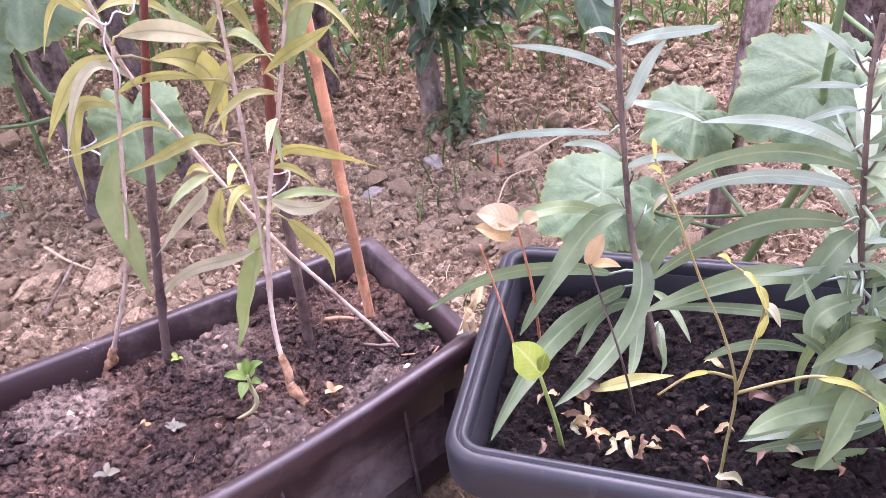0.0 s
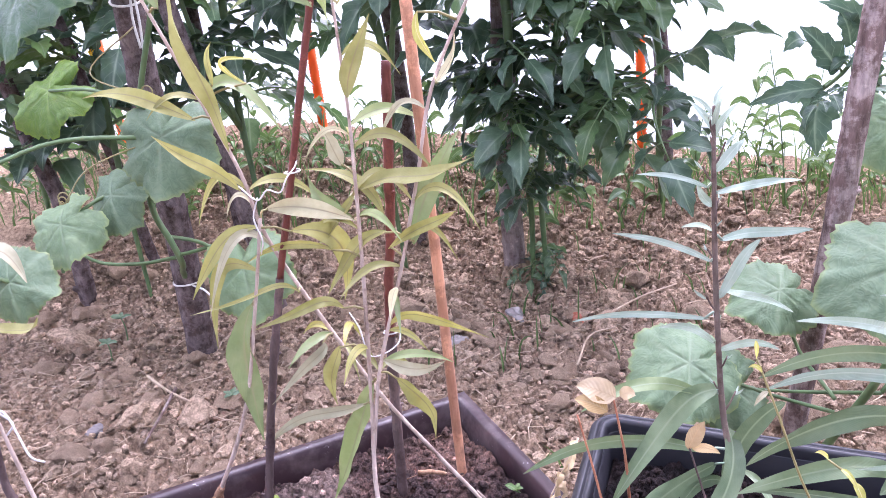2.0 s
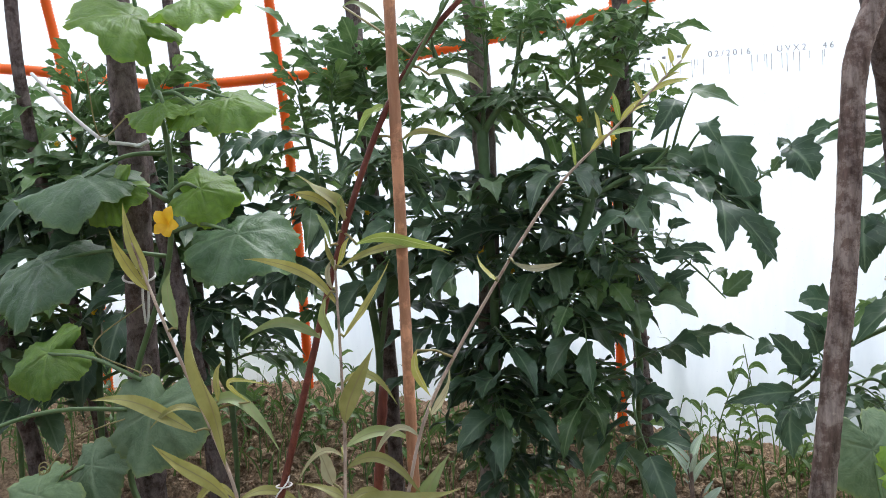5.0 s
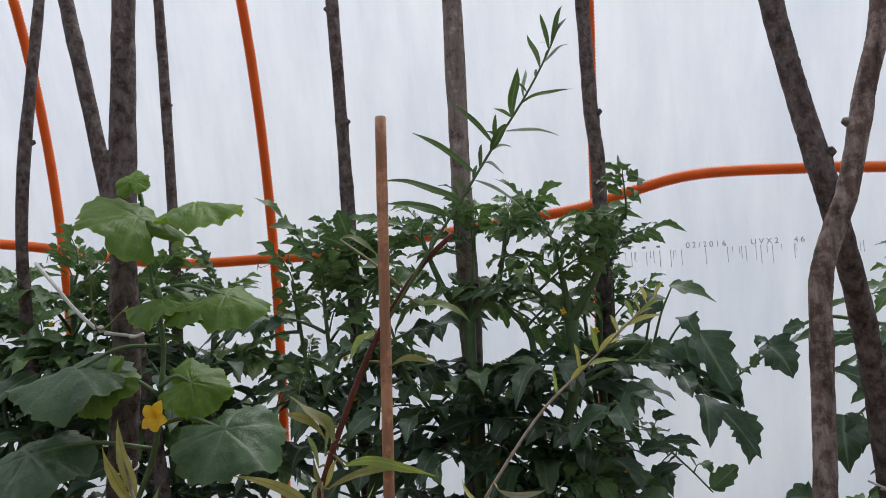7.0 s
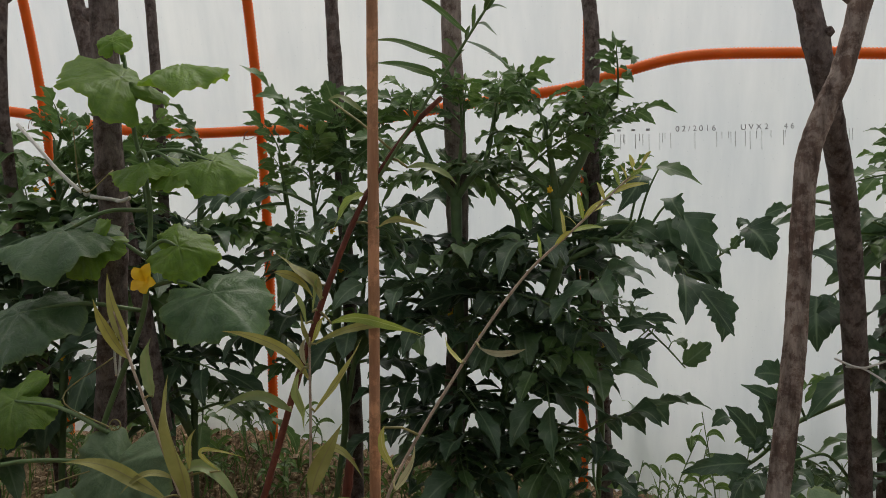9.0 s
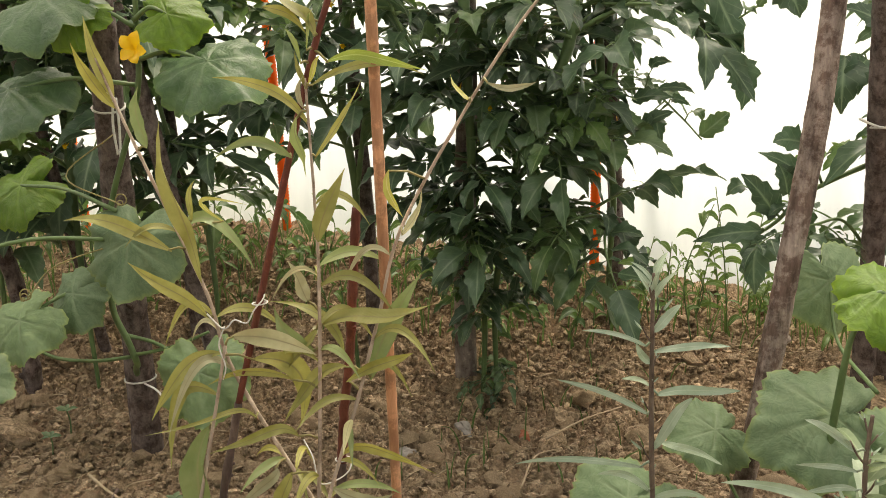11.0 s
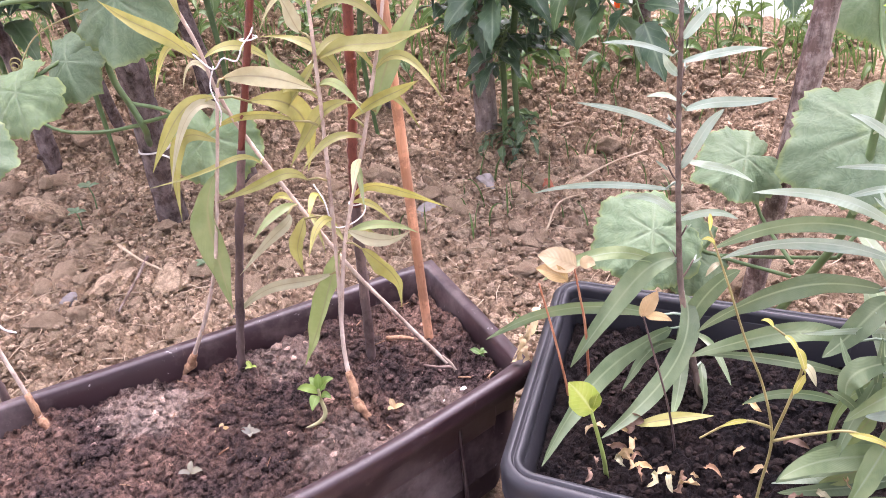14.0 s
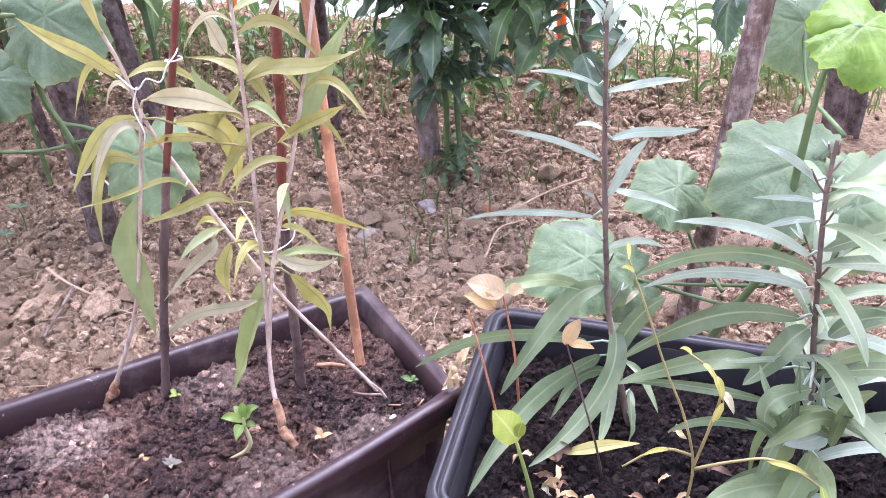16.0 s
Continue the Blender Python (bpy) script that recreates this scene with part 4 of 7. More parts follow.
leafy_shoot([(0.187, 2.6, 0.87), (0.287, 2.56, 0.921), (0.36, 2.55, 0.923), (0.418, 2.55, 0.881), (0.46, 2.55, 0.819), (0.517, 2.55, 0.791), (0.539, 2.55, 0.757)], 0.0065, [
    ((0.411, 2.54, 1.048), (0.503, 2.52, 1.004), 0.041), ((0.463, 2.54, 0.946), (0.54, 2.52, 0.78), 0.097), ((0.429, 2.54, 0.929), (0.446, 2.52, 0.82), 0.058), ((0.359, 2.54, 0.917), (0.419, 2.52, 0.878), 0.041),
    ((0.442, 2.54, 0.832), (0.517, 2.52, 0.789), 0.054), ((0.53, 2.54, 0.764), (0.54, 2.52, 0.664), 0.062), ((0.442, 2.54, 0.978), (0.464, 2.52, 0.927), 0.045), ((0.379, 2.54, 1.03), (0.323, 2.52, 0.945), 0.052)], "tomato shoot with large toothed leaves hanging over")
leafy_shoot([(0.80, 2.44, 0.94), (0.701, 2.42, 0.958), (0.658, 2.42, 0.949), (0.612, 2.42, 0.919), (0.554, 2.42, 0.874), (0.508, 2.42, 0.844)], 0.0042, [
    ((0.568, 2.41, 0.907), (0.611, 2.39, 0.839), 0.08), ((0.605, 2.41, 0.93), (0.638, 2.39, 0.934), 0.028), ((0.577, 2.41, 0.912), (0.55, 2.39, 0.901), 0.023), ((0.54, 2.41, 0.863), (0.554, 2.39, 0.883), 0.021), ((0.518, 2.41, 0.859), (0.535, 2.39, 0.847), 0.023)], "thin tomato shoot reaching out beside a stake")
leafy_shoot([(0.22, 2.68, 0.66), (0.282, 2.6, 0.706), (0.362, 2.6, 0.707), (0.425, 2.6, 0.654), (0.476, 2.6, 0.598)], 0.0034, [
    ((0.323, 2.59, 0.688), (0.411, 2.57, 0.69), 0.036), ((0.343, 2.59, 0.627), (0.413, 2.57, 0.661), 0.034), ((0.381, 2.59, 0.656), (0.389, 2.57, 0.593), 0.039), ((0.471, 2.59, 0.607), (0.526, 2.57, 0.658), 0.044), ((0.336, 2.59, 0.615), (0.373, 2.57, 0.605), 0.034),
    ((0.379, 2.59, 0.711), (0.454, 2.57, 0.699), 0.023), ((0.364, 2.59, 0.754), (0.405, 2.57, 0.766), 0.028), ((0.302, 2.59, 0.646), (0.332, 2.57, 0.659), 0.018), ((0.454, 2.59, 0.661), (0.472, 2.57, 0.639), 0.026), ((0.408, 2.59, 0.686), (0.446, 2.57, 0.673), 0.021)], "thin tomato shoot with small pointed leaves")
leafy_shoot([(0.86, 2.48, 0.80), (0.772, 2.4, 0.802), (0.744, 2.4, 0.781), (0.717, 2.4, 0.76)], 0.004, [
    ((0.696, 2.39, 0.767), (0.689, 2.37, 0.661), 0.078), ((0.734, 2.39, 0.76), (0.716, 2.37, 0.696), 0.054), ((0.77, 2.39, 0.813), (0.676, 2.37, 0.853), 0.047), ((0.765, 2.39, 0.813), (0.705, 2.37, 0.788), 0.031)], "tomato shoot with hanging leaves behind a stake")
leafy_shoot([(0.80, 2.48, 0.56), (0.70, 2.46, 0.52), (0.641, 2.45, 0.486), (0.61, 2.45, 0.448), (0.575, 2.45, 0.42), (0.563, 2.45, 0.415)], 0.0058, [
    ((0.575, 2.44, 0.425), (0.438, 2.43, 0.405), 0.042), ((0.566, 2.44, 0.410), (0.560, 2.41, 0.300), 0.076), ((0.60, 2.44, 0.455), (0.525, 2.42, 0.545), 0.056), ((0.535, 2.44, 0.52), (0.500, 2.43, 0.50), 0.034),
    ((0.62, 2.44, 0.50), (0.595, 2.43, 0.565), 0.05), ((0.66, 2.45, 0.515), (0.56, 2.44, 0.585), 0.044), ((0.65, 2.45, 0.60), (0.585, 2.43, 0.605), 0.052), ((0.63, 2.45, 0.47), (0.66, 2.43, 0.39), 0.05)], "tomato shoot with broad veined leaves low beside a stake")
arching_shoot([(0.80, 2.44, 0.35), (0.72, 2.40, 0.45), (0.66, 2.38, 0.45), (0.58, 2.36, 0.43)], 0.004, 8, (0.4, 0.45, 0.4, 0.4), "thin tomato shoot with small leaves beside a stake")


# ---- cucumber vines ----
def vine(name_at, points, radius, label):
    root = thing("cucumber_vine", name_at, label, "plant", "cucumber vines")
    bm = bmesh.new()
    tube(bm, smooth_path(points, 8), [radius, radius * 0.8, radius * 0.5], 8)
    part("stem", bm, GREEN_STEM, root)
    return root


def vine_leaf(root, stem_at, centre, tip, normal, radius, seed, material=None, rise=(0, 0, 0.015), thick=0.0042):
    rng = random.Random(seed)
    bm = bmesh.new()
    c = Vector(centre)
    ahead = (Vector(tip) - c).normalized()
    base = c - ahead * radius * 0.42
    a = Vector(stem_at)
    hub = base + ahead * radius * 0.1 - Vector(normal).normalized() * 0.004
    palm(bm, base + ahead * radius * 0.1, tip, normal, radius, rng)
    leaf = part("leaf", bm, material or CUCUMBER, root)
    bm = bmesh.new()
    tube(bm, smooth_path([a, (a + hub) / 2 + Vector(rise), hub], 5), [thick, thick * 0.7], 6)
    part("leaf_stalk", bm, GREEN_STEM, leaf)
    return leaf


def tendril(root, points, turns, seed):
    bm = bmesh.new()
    path = smooth_path(points, 6)
    end, r = path[-1], 0.011
    for i in range(1, 12 * turns):
        a = i * 0.52
        path.append(end + Vector((math.sin(a) * r * (1 - i / (14 * turns)), -0.002 * i / 6, (1 - math.cos(a)) * r * (1 - i / (14 * turns)))))
    tube(bm, path, [0.0014, 0.0008], 5)
    part("tendril", bm, YELLOW_STEM, root)


left_vine = vine((-0.60, 2.10, 0.0), [(-0.735, 2.31, -0.02), (-0.725, 2.29, 0.08), (-0.668, 2.17, 0.20), (-0.606, 2.07, 0.255), (-0.613, 2.06, 0.302), (-0.634, 2.06, 0.36), (-0.632, 2.06, 0.43), (-0.60, 2.04, 0.56), (-0.52, 2.02, 0.74), (-0.497, 2.0, 0.85), (-0.493, 2.0, 0.925), (-0.50, 1.99, 1.0), (-0.511, 1.98, 1.06), (-0.53, 1.98, 1.19)], 0.0066, "cucumber vine with broad leaves climbing a stake")
vine_leaf(left_vine, (-0.505, 2.01, 0.80), (-0.33, 1.93, 0.782), (-0.224, 1.88, 0.735), (0.1, -0.62, 0.75), 0.104, 1)
vine_leaf(left_vine, (-0.52, 2.02, 0.76), (-0.70, 1.92, 0.735), (-0.71, 1.86, 0.67), (-0.1, -0.6, 0.75), 0.114, 2)
vine_leaf(left_vine, (-0.63, 2.06, 0.50), (-0.545, 1.97, 0.475), (-0.55, 1.93, 0.38), (0.05, -0.85, 0.45), 0.105, 3, CUCUMBER_PALE_SHEEN)
vine_leaf(left_vine, (-0.64, 2.1, 0.30), (-0.45, 2.0, 0.235), (-0.43, 1.98, 0.12), (0.1, -0.85, 0.45), 0.100, 4, CUCUMBER_PALE_SHEEN)
vine_leaf(left_vine, (-0.655, 2.09, 0.40), (-0.68, 1.98, 0.395), (-0.74, 1.94, 0.33), (-0.2, -0.7, 0.6), 0.080, 5, CUCUMBER_PALE_SHEEN)
vine_leaf(left_vine, (-0.655, 2.09, 0.40), (-0.73, 1.90, 0.37), (-0.80, 1.86, 0.30), (-0.1, -0.7, 0.6), 0.085, 6, CUCUMBER_PALE_SHEEN)
vine_leaf(left_vine, (-0.495, 1.99, 0.93), (-0.66, 1.95, 0.895), (-0.76, 1.92, 0.885), (-0.05, -0.42, 0.9), 0.118, 7)
# from here mostly the copy with backlight painted into its colour
vine_leaf(left_vine, (-0.495, 1.99, 0.86), (-0.415, 1.99, 0.865), (-0.34, 2.0, 0.85), (0.2, -0.7, 0.55), 0.07, 8, CUCUMBER_BACKLIT)
vine_leaf(left_vine, (-0.515, 1.98, 1.12), (-0.535, 1.93, 1.160), (-0.635, 1.93, 1.222), (0.50, -0.42, 0.76), 0.104, 9, CUCUMBER_BACKLIT)
vine_leaf(left_vine, (-0.515, 1.98, 1.11), (-0.382, 1.93, 1.158), (-0.31, 1.92, 1.157), (0.0, -0.36, 0.93), 0.084, 10, CUCUMBER_BACKLIT)
vine_leaf(left_vine, (-0.505, 1.98, 1.02), (-0.34, 1.95, 1.004), (-0.285, 1.93, 0.995), (0.15, -0.45, 0.88), 0.084, 11, CUCUMBER_BACKLIT)
vine_leaf(left_vine, (-0.505, 1.98, 1.02), (-0.49, 1.94, 1.008), (-0.56, 1.93, 1.020), (-0.1, -0.45, 0.9), 0.068, 12, CUCUMBER_BACKLIT)
vine_leaf(left_vine, (-0.505, 1.98, 1.02), (-0.41, 1.93, 1.010), (-0.40, 1.90, 1.04), (0.1, -0.5, 0.85), 0.060, 14, CUCUMBER_BACKLIT)
vine_leaf(left_vine, (-0.53, 1.98, 1.18), (-0.53, 1.94, 1.215), (-0.53, 1.92, 1.26), (0.1, -0.8, 0.4), 0.034, 13, CUCUMBER_BACKLIT)
vine_leaf(left_vine, (-0.495, 1.99, 0.85), (-0.60, 1.96, 0.865), (-0.65, 1.93, 0.83), (-0.2, -0.8, 0.4), 0.068, 15, CUCUMBER_BACKLIT)
vine_leaf(left_vine, (-0.58, 2.02, 0.55), (-0.86, 2.12, 0.57), (-0.95, 2.08, 0.52), (-0.1, -0.7, 0.6), 0.097, 16, CUCUMBER_BACKLIT)
for k, line in enumerate(([(-0.606, 2.06, 0.275), (-0.56, 2.06, 0.284), (-0.514, 2.06, 0.297), (-0.45, 2.05, 0.325)], [(-0.606, 2.06, 0.272), (-0.69, 2.06, 0.262), (-0.78, 2.06, 0.273), (-0.84, 2.05, 0.34)], [(-0.57, 2.02, 0.5), (-0.7, 1.9, 0.52), (-0.85, 1.8, 0.45), (-0.95, 1.75, 0.34)])):
    bm = bmesh.new()
    tube(bm, smooth_path(line, 6), [0.0042, 0.0028], 6)
    part("side_stem", bm, GREEN_STEM, left_vine)
tendril(left_vine, [(-0.57, 2.02, 0.68), (-0.62, 1.95, 0.62), (-0.50, 1.9, 0.58)], 2, 1)
tendril(left_vine, [(-0.56, 2.02, 0.5), (-0.66, 1.95, 0.47), (-0.70, 1.92, 0.42)], 3, 2)
tendril(left_vine, [(-0.56, 2.0, 1.0), (-0.585, 1.95, 0.96), (-0.59, 1.93, 1.06)], 1, 3)
bm = bmesh.new()
rng = random.Random(3)
yellow_flower(bm, (-0.465, 1.93, 0.812), 0.032, rng, 5)
tube(bm, smooth_path([(-0.465, 1.93, 0.812), (-0.475, 1.95, 0.80), (-0.50, 1.99, 0.805)], 4), [0.003, 0.002], 6)
part("flower", bm, PETAL, left_vine, "open yellow flower")

far_vine = vine((-0.8, 1.75, 0.0), [(-0.86, 1.7, -0.02), (-0.84, 1.7, 0.2), (-0.82, 1.7, 0.36)], 0.006, "young cucumber vine with pale broad leaves")
vine_leaf(far_vine, (-0.84, 1.7, 0.33), (-0.80, 1.62, 0.34), (-0.66, 1.6, 0.33), (0.1, -0.4, 0.9), 0.097, 17, CUCUMBER_PALE_SHEEN)

right_vine = vine((0.42, 1.83, 0.0), [(0.42, 1.83, -0.02), (0.46, 1.80, 0.08), (0.50, 1.76, 0.2), (0.512, 1.745, 0.34), (0.516, 1.74, 0.396), (0.523, 1.74, 0.438), (0.538, 1.745, 0.455)], 0.0062, "young cucumber vine with broad pale green leaves")
vine_leaf(right_vine, (0.51, 1.76, 0.26), (0.485, 1.76, 0.315), (0.40, 1.74, 0.30), (0.0, -0.66, 0.75), 0.108, 21, CUCUMBER_PALE_SHEEN, (0, 0.05, -0.03), 0.003)
vine_leaf(right_vine, (0.45, 1.80, 0.10), (0.235, 1.72, 0.205), (0.15, 1.7, 0.17), (0.1, -0.62, 0.78), 0.085, 22, CUCUMBER_PALE_SHEEN, (0, 0.05, -0.03), 0.003)
vine_leaf(right_vine, (0.45, 1.80, 0.12), (0.37, 1.86, 0.245), (0.28, 1.85, 0.21), (0.1, -0.6, 0.75), 0.071, 23, CUCUMBER_PALE_SHEEN, (0, 0.05, -0.03), 0.003)
vine_leaf(right_vine, (0.538, 1.745, 0.455), (0.585, 1.74, 0.488), (0.67, 1.72, 0.478), (0.05, -0.48, 0.87), 0.080, 24, CUCUMBER_BACKLIT)
vine_leaf(right_vine, (0.56, 1.75, 0.36), (0.56, 1.93, 0.43), (0.58, 1.92, 0.35), (0.1, -0.9, 0.3), 0.080, 25, CUCUMBER_PALE_SHEEN, (0, 0.05, -0.03), 0.003)
vine_leaf(right_vine, (0.5, 1.78, 0.14), (0.30, 1.80, 0.13), (0.24, 1.8, 0.1), (0.1, -0.7, 0.6), 0.068, 26, CUCUMBER_PALE_SHEEN, (0, 0.05, -0.03), 0.003)
vine_leaf(right_vine, (0.5, 1.78, 0.14), (0.60, 1.72, 0.26), (0.66, 1.7, 0.2), (0.1, -0.7, 0.6), 0.091, 27, CUCUMBER_PALE_SHEEN, (0, 0.05, -0.03), 0.003)


# ---- the brown trough ----
BACK, RIGHT = Vector((-0.032, 1.714)), Vector((0.111, 1.492))
ALONG = Vector((-0.815, -0.58)).normalized()
TROUGH = 0.76
RIM = 0.18


def trough_point(u, v, d=0.0):
    """A place in the trough: u along it from the seen end, v from its back side to its bulging front; d: outwards."""
    end = (RIGHT - BACK)
    out = end.normalized()
    front = RIGHT + ALONG * TROUGH * u + out * 0.062 * math.sin(math.pi * min(1, max(0, u)))
    back = BACK + ALONG * TROUGH * u
    p = back.lerp(front, v)
    return p + out * d * (2 * v - 1 if v in (0, 1) else 0) - ALONG * d * ((1 if u == 0 else 0) - (1 if u == 1 else 0))


def outline(inset):
    pts = []
    n = 18
    for i in range(n + 1):
        pts.append(trough_point(i / n, 1, -inset))
    for v in (0.66, 0.33):
        q = trough_point(1, v) - ALONG * inset
        pts.append(q)
    for i in range(n, -1, -1):
        pts.append(trough_point(i / n, 0, -inset))
    for v in (0.33, 0.66):
        pts.append(trough_point(0, v) + ALONG * inset)
    return pts


def wall_loop(bm, levels, make):
    """Skin a hollow vessel from outlines: levels of inset and height, from the outer foot over the rim to the inner floor."""
    rings = [[bm.verts.new((p.x, p.y, z)) for p in make(inset)] for inset, z in levels]
    for a, b in zip(rings, rings[1:]):
        for i in range(len(a)):
            k = (i + 1) % len(a)
            bm.faces.new((a[i], a[k], b[k], b[i]))
    bm.faces.new(rings[0])
    bm.faces.new(rings[-1][::-1])


def build_trough():
    root = thing("planter_trough", (-0.2, 1.45, 0), "dusty dark brown plastic trough filled with soil", "planter")
    bm = bmesh.new()
    wall_loop(bm, [(0.03, 0.004), (0.008, 0.150), (0.004, 0.152), (-0.004, 0.154), (-0.006, 0.176), (-0.004, RIM), (0.008, RIM), (0.010, 0.177), (0.012, 0.165), (0.016, 0.05)], outline)
    part("body", bm, TRAY, root)
    # thin moulded seams on the outer front
    for k in range(5):
        bm = bmesh.new()
        u = 0.12 + 0.18 * k
        c = trough_point(u, 1)
        out = (RIGHT - BACK).normalized()
        bmesh.ops.create_cube(bm, size=1.0)
        bmesh.ops.scale(bm, vec=(0.0035, 0.004, 0.13), verts=bm.verts)
        bmesh.ops.bevel(bm, geom=bm.edges[:], offset=0.0008, segments=1)
        bmesh.ops.transform(bm, matrix=Matrix.Translation((c.x - out.x * 0.012, c.y - out.y * 0.012, 0.085)) @ Matrix.Rotation(math.atan2(ALONG.y, ALONG.x), 4, "Z"), verts=bm.verts)
        part("seam", bm, TRAY, root)
    return root


def trough_soil_height(u, v):
    p = trough_point(u, v)
    h = 0.149 + 0.006 * v + clumps(p.x, p.y, 0.019, 0.005) + clumps(p.x, p.y + 4, 0.0085, 0.0038) + 0.010 * noise.noise(Vector((p.x * 9, p.y * 9, 0))) + 0.011 * noise.noise(Vector((p.x * 30, p.y * 30, 4))) + 0.004 * noise.noise(Vector((p.x * 85, p.y * 85, 9))) + 0.003 * noise.noise(Vector((p.x * 190, p.y * 190, 2)))
    return h


def soil_sheet(name, place, height, material, label, nu=330, nv=140, lo=0.02, hi=0.98):
    us, vs = np.linspace(lo, hi, nu), np.linspace(lo + 0.02, hi - 0.02, nv)
    verts = []
    for v in vs:
        for u in us:
            p = place(float(u), float(v))
            verts.append((p.x, p.y, height(float(u), float(v))))
    faces = [(j * nu + i, j * nu + i + 1, (j + 1) * nu + i + 1, (j + 1) * nu + i) for j in range(nv - 1) for i in range(nu - 1)]
    me = bpy.data.meshes.new(name)
    me.from_pydata(verts, [], faces)
    me.materials.append(material)
    return tagged(new(name, me), label, "soil", kind="stuff")


trough = build_trough()
soil_sheet("trough_soil", trough_point, trough_soil_height, SOIL, "crumbly dark potting soil with dry pale patches")
rg = np.random.default_rng(8)
spots = []
for _ in range(3600):
    u, v = rg.uniform(0.03, 0.8), rg.uniform(0.07, 0.93)
    p = trough_point(u, v)
    s = 0.0011 + 0.0046 * rg.random() ** 4.5
    spots.append((p.x, p.y, trough_soil_height(u, v) + s * 0.3, s))
for _ in range(1300):
    u, v = rg.uniform(0.03, 0.85), rg.uniform(0.08, 0.92)
    p = trough_point(u, v)
    s = 0.003 + 0.006 * rg.random() ** 2.5
    spots.append((p.x, p.y, trough_soil_height(u, v) + s * 0.1, s))
lumps("soil_crumbs", spots, SOIL, "loose dark crumbs on the trough's soil", "soil", seed=6)


# ---- the black pot ----
POT_FL, POT_BL = Vector((0.096, 1.288)), Vector((0.141, 1.628))
POT_DEEP = (POT_BL - POT_FL).length
POT_Y = (POT_BL - POT_FL).normalized()
POT_X = Vector((math.cos(radians(-16.5)), math.sin(radians(-16.5))))
POT_WIDE = 0.45


def pot_point(u, v):
    return POT_FL + POT_X * POT_WIDE * u + POT_Y * POT_DEEP * v


def pot_outline(inset):
    pts = []
    r = max(0.006, 0.036 - inset)
    w, d = POT_WIDE, POT_DEEP
    for cx, cy, start in ((w - inset - r, d - inset - r, 0), (inset + r, d - inset - r, 90), (inset + r, inset + r, 180), (w - inset - r, inset + r, 270)):
        for k in range(9):
            a = radians(start + 90 * k / 8)
            pts.append(POT_FL + POT_X * (cx + r * math.cos(a)) + POT_Y * (cy + r * math.sin(a)))
    return pts


def build_pot():
    root = thing("planter_pot", (0.32, 1.42, 0), "black plastic planter with a rounded double rim", "planter")
    bm = bmesh.new()
    wall_loop(bm, [(0.045, 0.004), (0.016, 0.180), (0.0195, 0.196), (0.021, 0.194), (0.028, 0.06)], pot_outline)
    part("body", bm, POT, root)
    bm = bmesh.new()
    rings = [[bm.verts.new((p.x, p.y, z)) for p in pot_outline(inset)] for inset, z in ((0.016, 0.168), (0.003, 0.170), (0.0, 0.174), (0.0, 0.198), (0.002, 0.2045), (0.006, 0.2085), (0.0098, 0.2097), (0.0108, 0.2093), (0.0118, 0.2050), (0.0132, 0.2050), (0.0140, 0.2095), (0.0185, 0.2095), (0.0205, 0.204), (0.0202, 0.19))]
    for a, b in zip(rings, rings[1:] + rings[:1]):
        for i in range(len(a)):
            k = (i + 1) % len(a)
            bm.faces.new((a[i], a[k], b[k], b[i]))
    part("rim", bm, POT, root)
    return root


def pot_soil_height(u, v):
    p = pot_point(u, v)
    return 0.163 + clumps(p.x, p.y, 0.017, 0.005) + clumps(p.x, p.y + 4, 0.0085, 0.0035) + 0.010 * noise.noise(Vector((p.x * 11, p.y * 11, 2))) + 0.008 * noise.noise(Vector((p.x * 33, p.y * 33, 5))) + 0.005 * noise.noise(Vector((p.x * 90, p.y * 90, 6)))


build_pot()
soil_sheet("pot_soil", pot_point, pot_soil_height, WET_SOIL, "damp black potting soil", 170, 130, 0.056, 0.944)
spots = []
for _ in range(3000):
    u, v = rg.uniform(0.1, 0.9), rg.uniform(0.12, 0.88)
    p = pot_point(u, v)
    s = 0.0011 + 0.0046 * rg.random() ** 4.5
    spots.append((p.x, p.y, pot_soil_height(u, v) + s * 0.3, s))
lumps("pot_crumbs", spots, WET_CRUMB, "loose dark crumbs on the pot's soil", "soil", seed=7)


# ---- cane and saplings in the trough ----
def nearest(line, p):
    return min(line, key=lambda q: (q - p).length)


bm = bmesh.new()
rng = random.Random(7)
path = [Vector((-0.015, 1.585, 0.10)).lerp(Vector((0.013, 1.452, 1.113)), i / 40) for i in range(41)]
tube(bm, path, [0.0056 + rng.uniform(-0.0003, 0.0003) for _ in range(40)], 10)
cane = thing("cane", path[0], "straight tan wooden cane stuck in the trough", "cane")
part("shaft", bm, BAMBOO, cane)
bm = bmesh.new()
tube(bm, [path[-1], path[-1] + (path[-1] - path[-2]) * 0.06], [0.0053, 0.0048], 10)
part("sawn_end", bm, PALE_STEM, cane, "pale sawn end")

red_stick = thing("stick", (-0.077, 1.541, 0.15), "short red-barked stick with a broken top", "stick")
for name, points, r0, r1, bark, note in (
        ("lower_piece", [(-0.079, 1.546, 0.10), (-0.077, 1.541, 0.15), (-0.073, 1.55, 0.27), (-0.069, 1.552, 0.345)], 0.0060, 0.0056, DARK_BARK, "dark weathered lower bark"),
        ("upper_piece", [(-0.069, 1.552, 0.343), (-0.062, 1.547, 0.40), (-0.050, 1.542, 0.47), (-0.040, 1.536, 0.55), (-0.030, 1.53, 0.635)], 0.0056, 0.0047, RED_BARK, "")):
    bm = bmesh.new()
    knotty(bm, points, r0, r1, random.Random(5), 4, 8)
    part(name, bm, bark, red_stick, note)


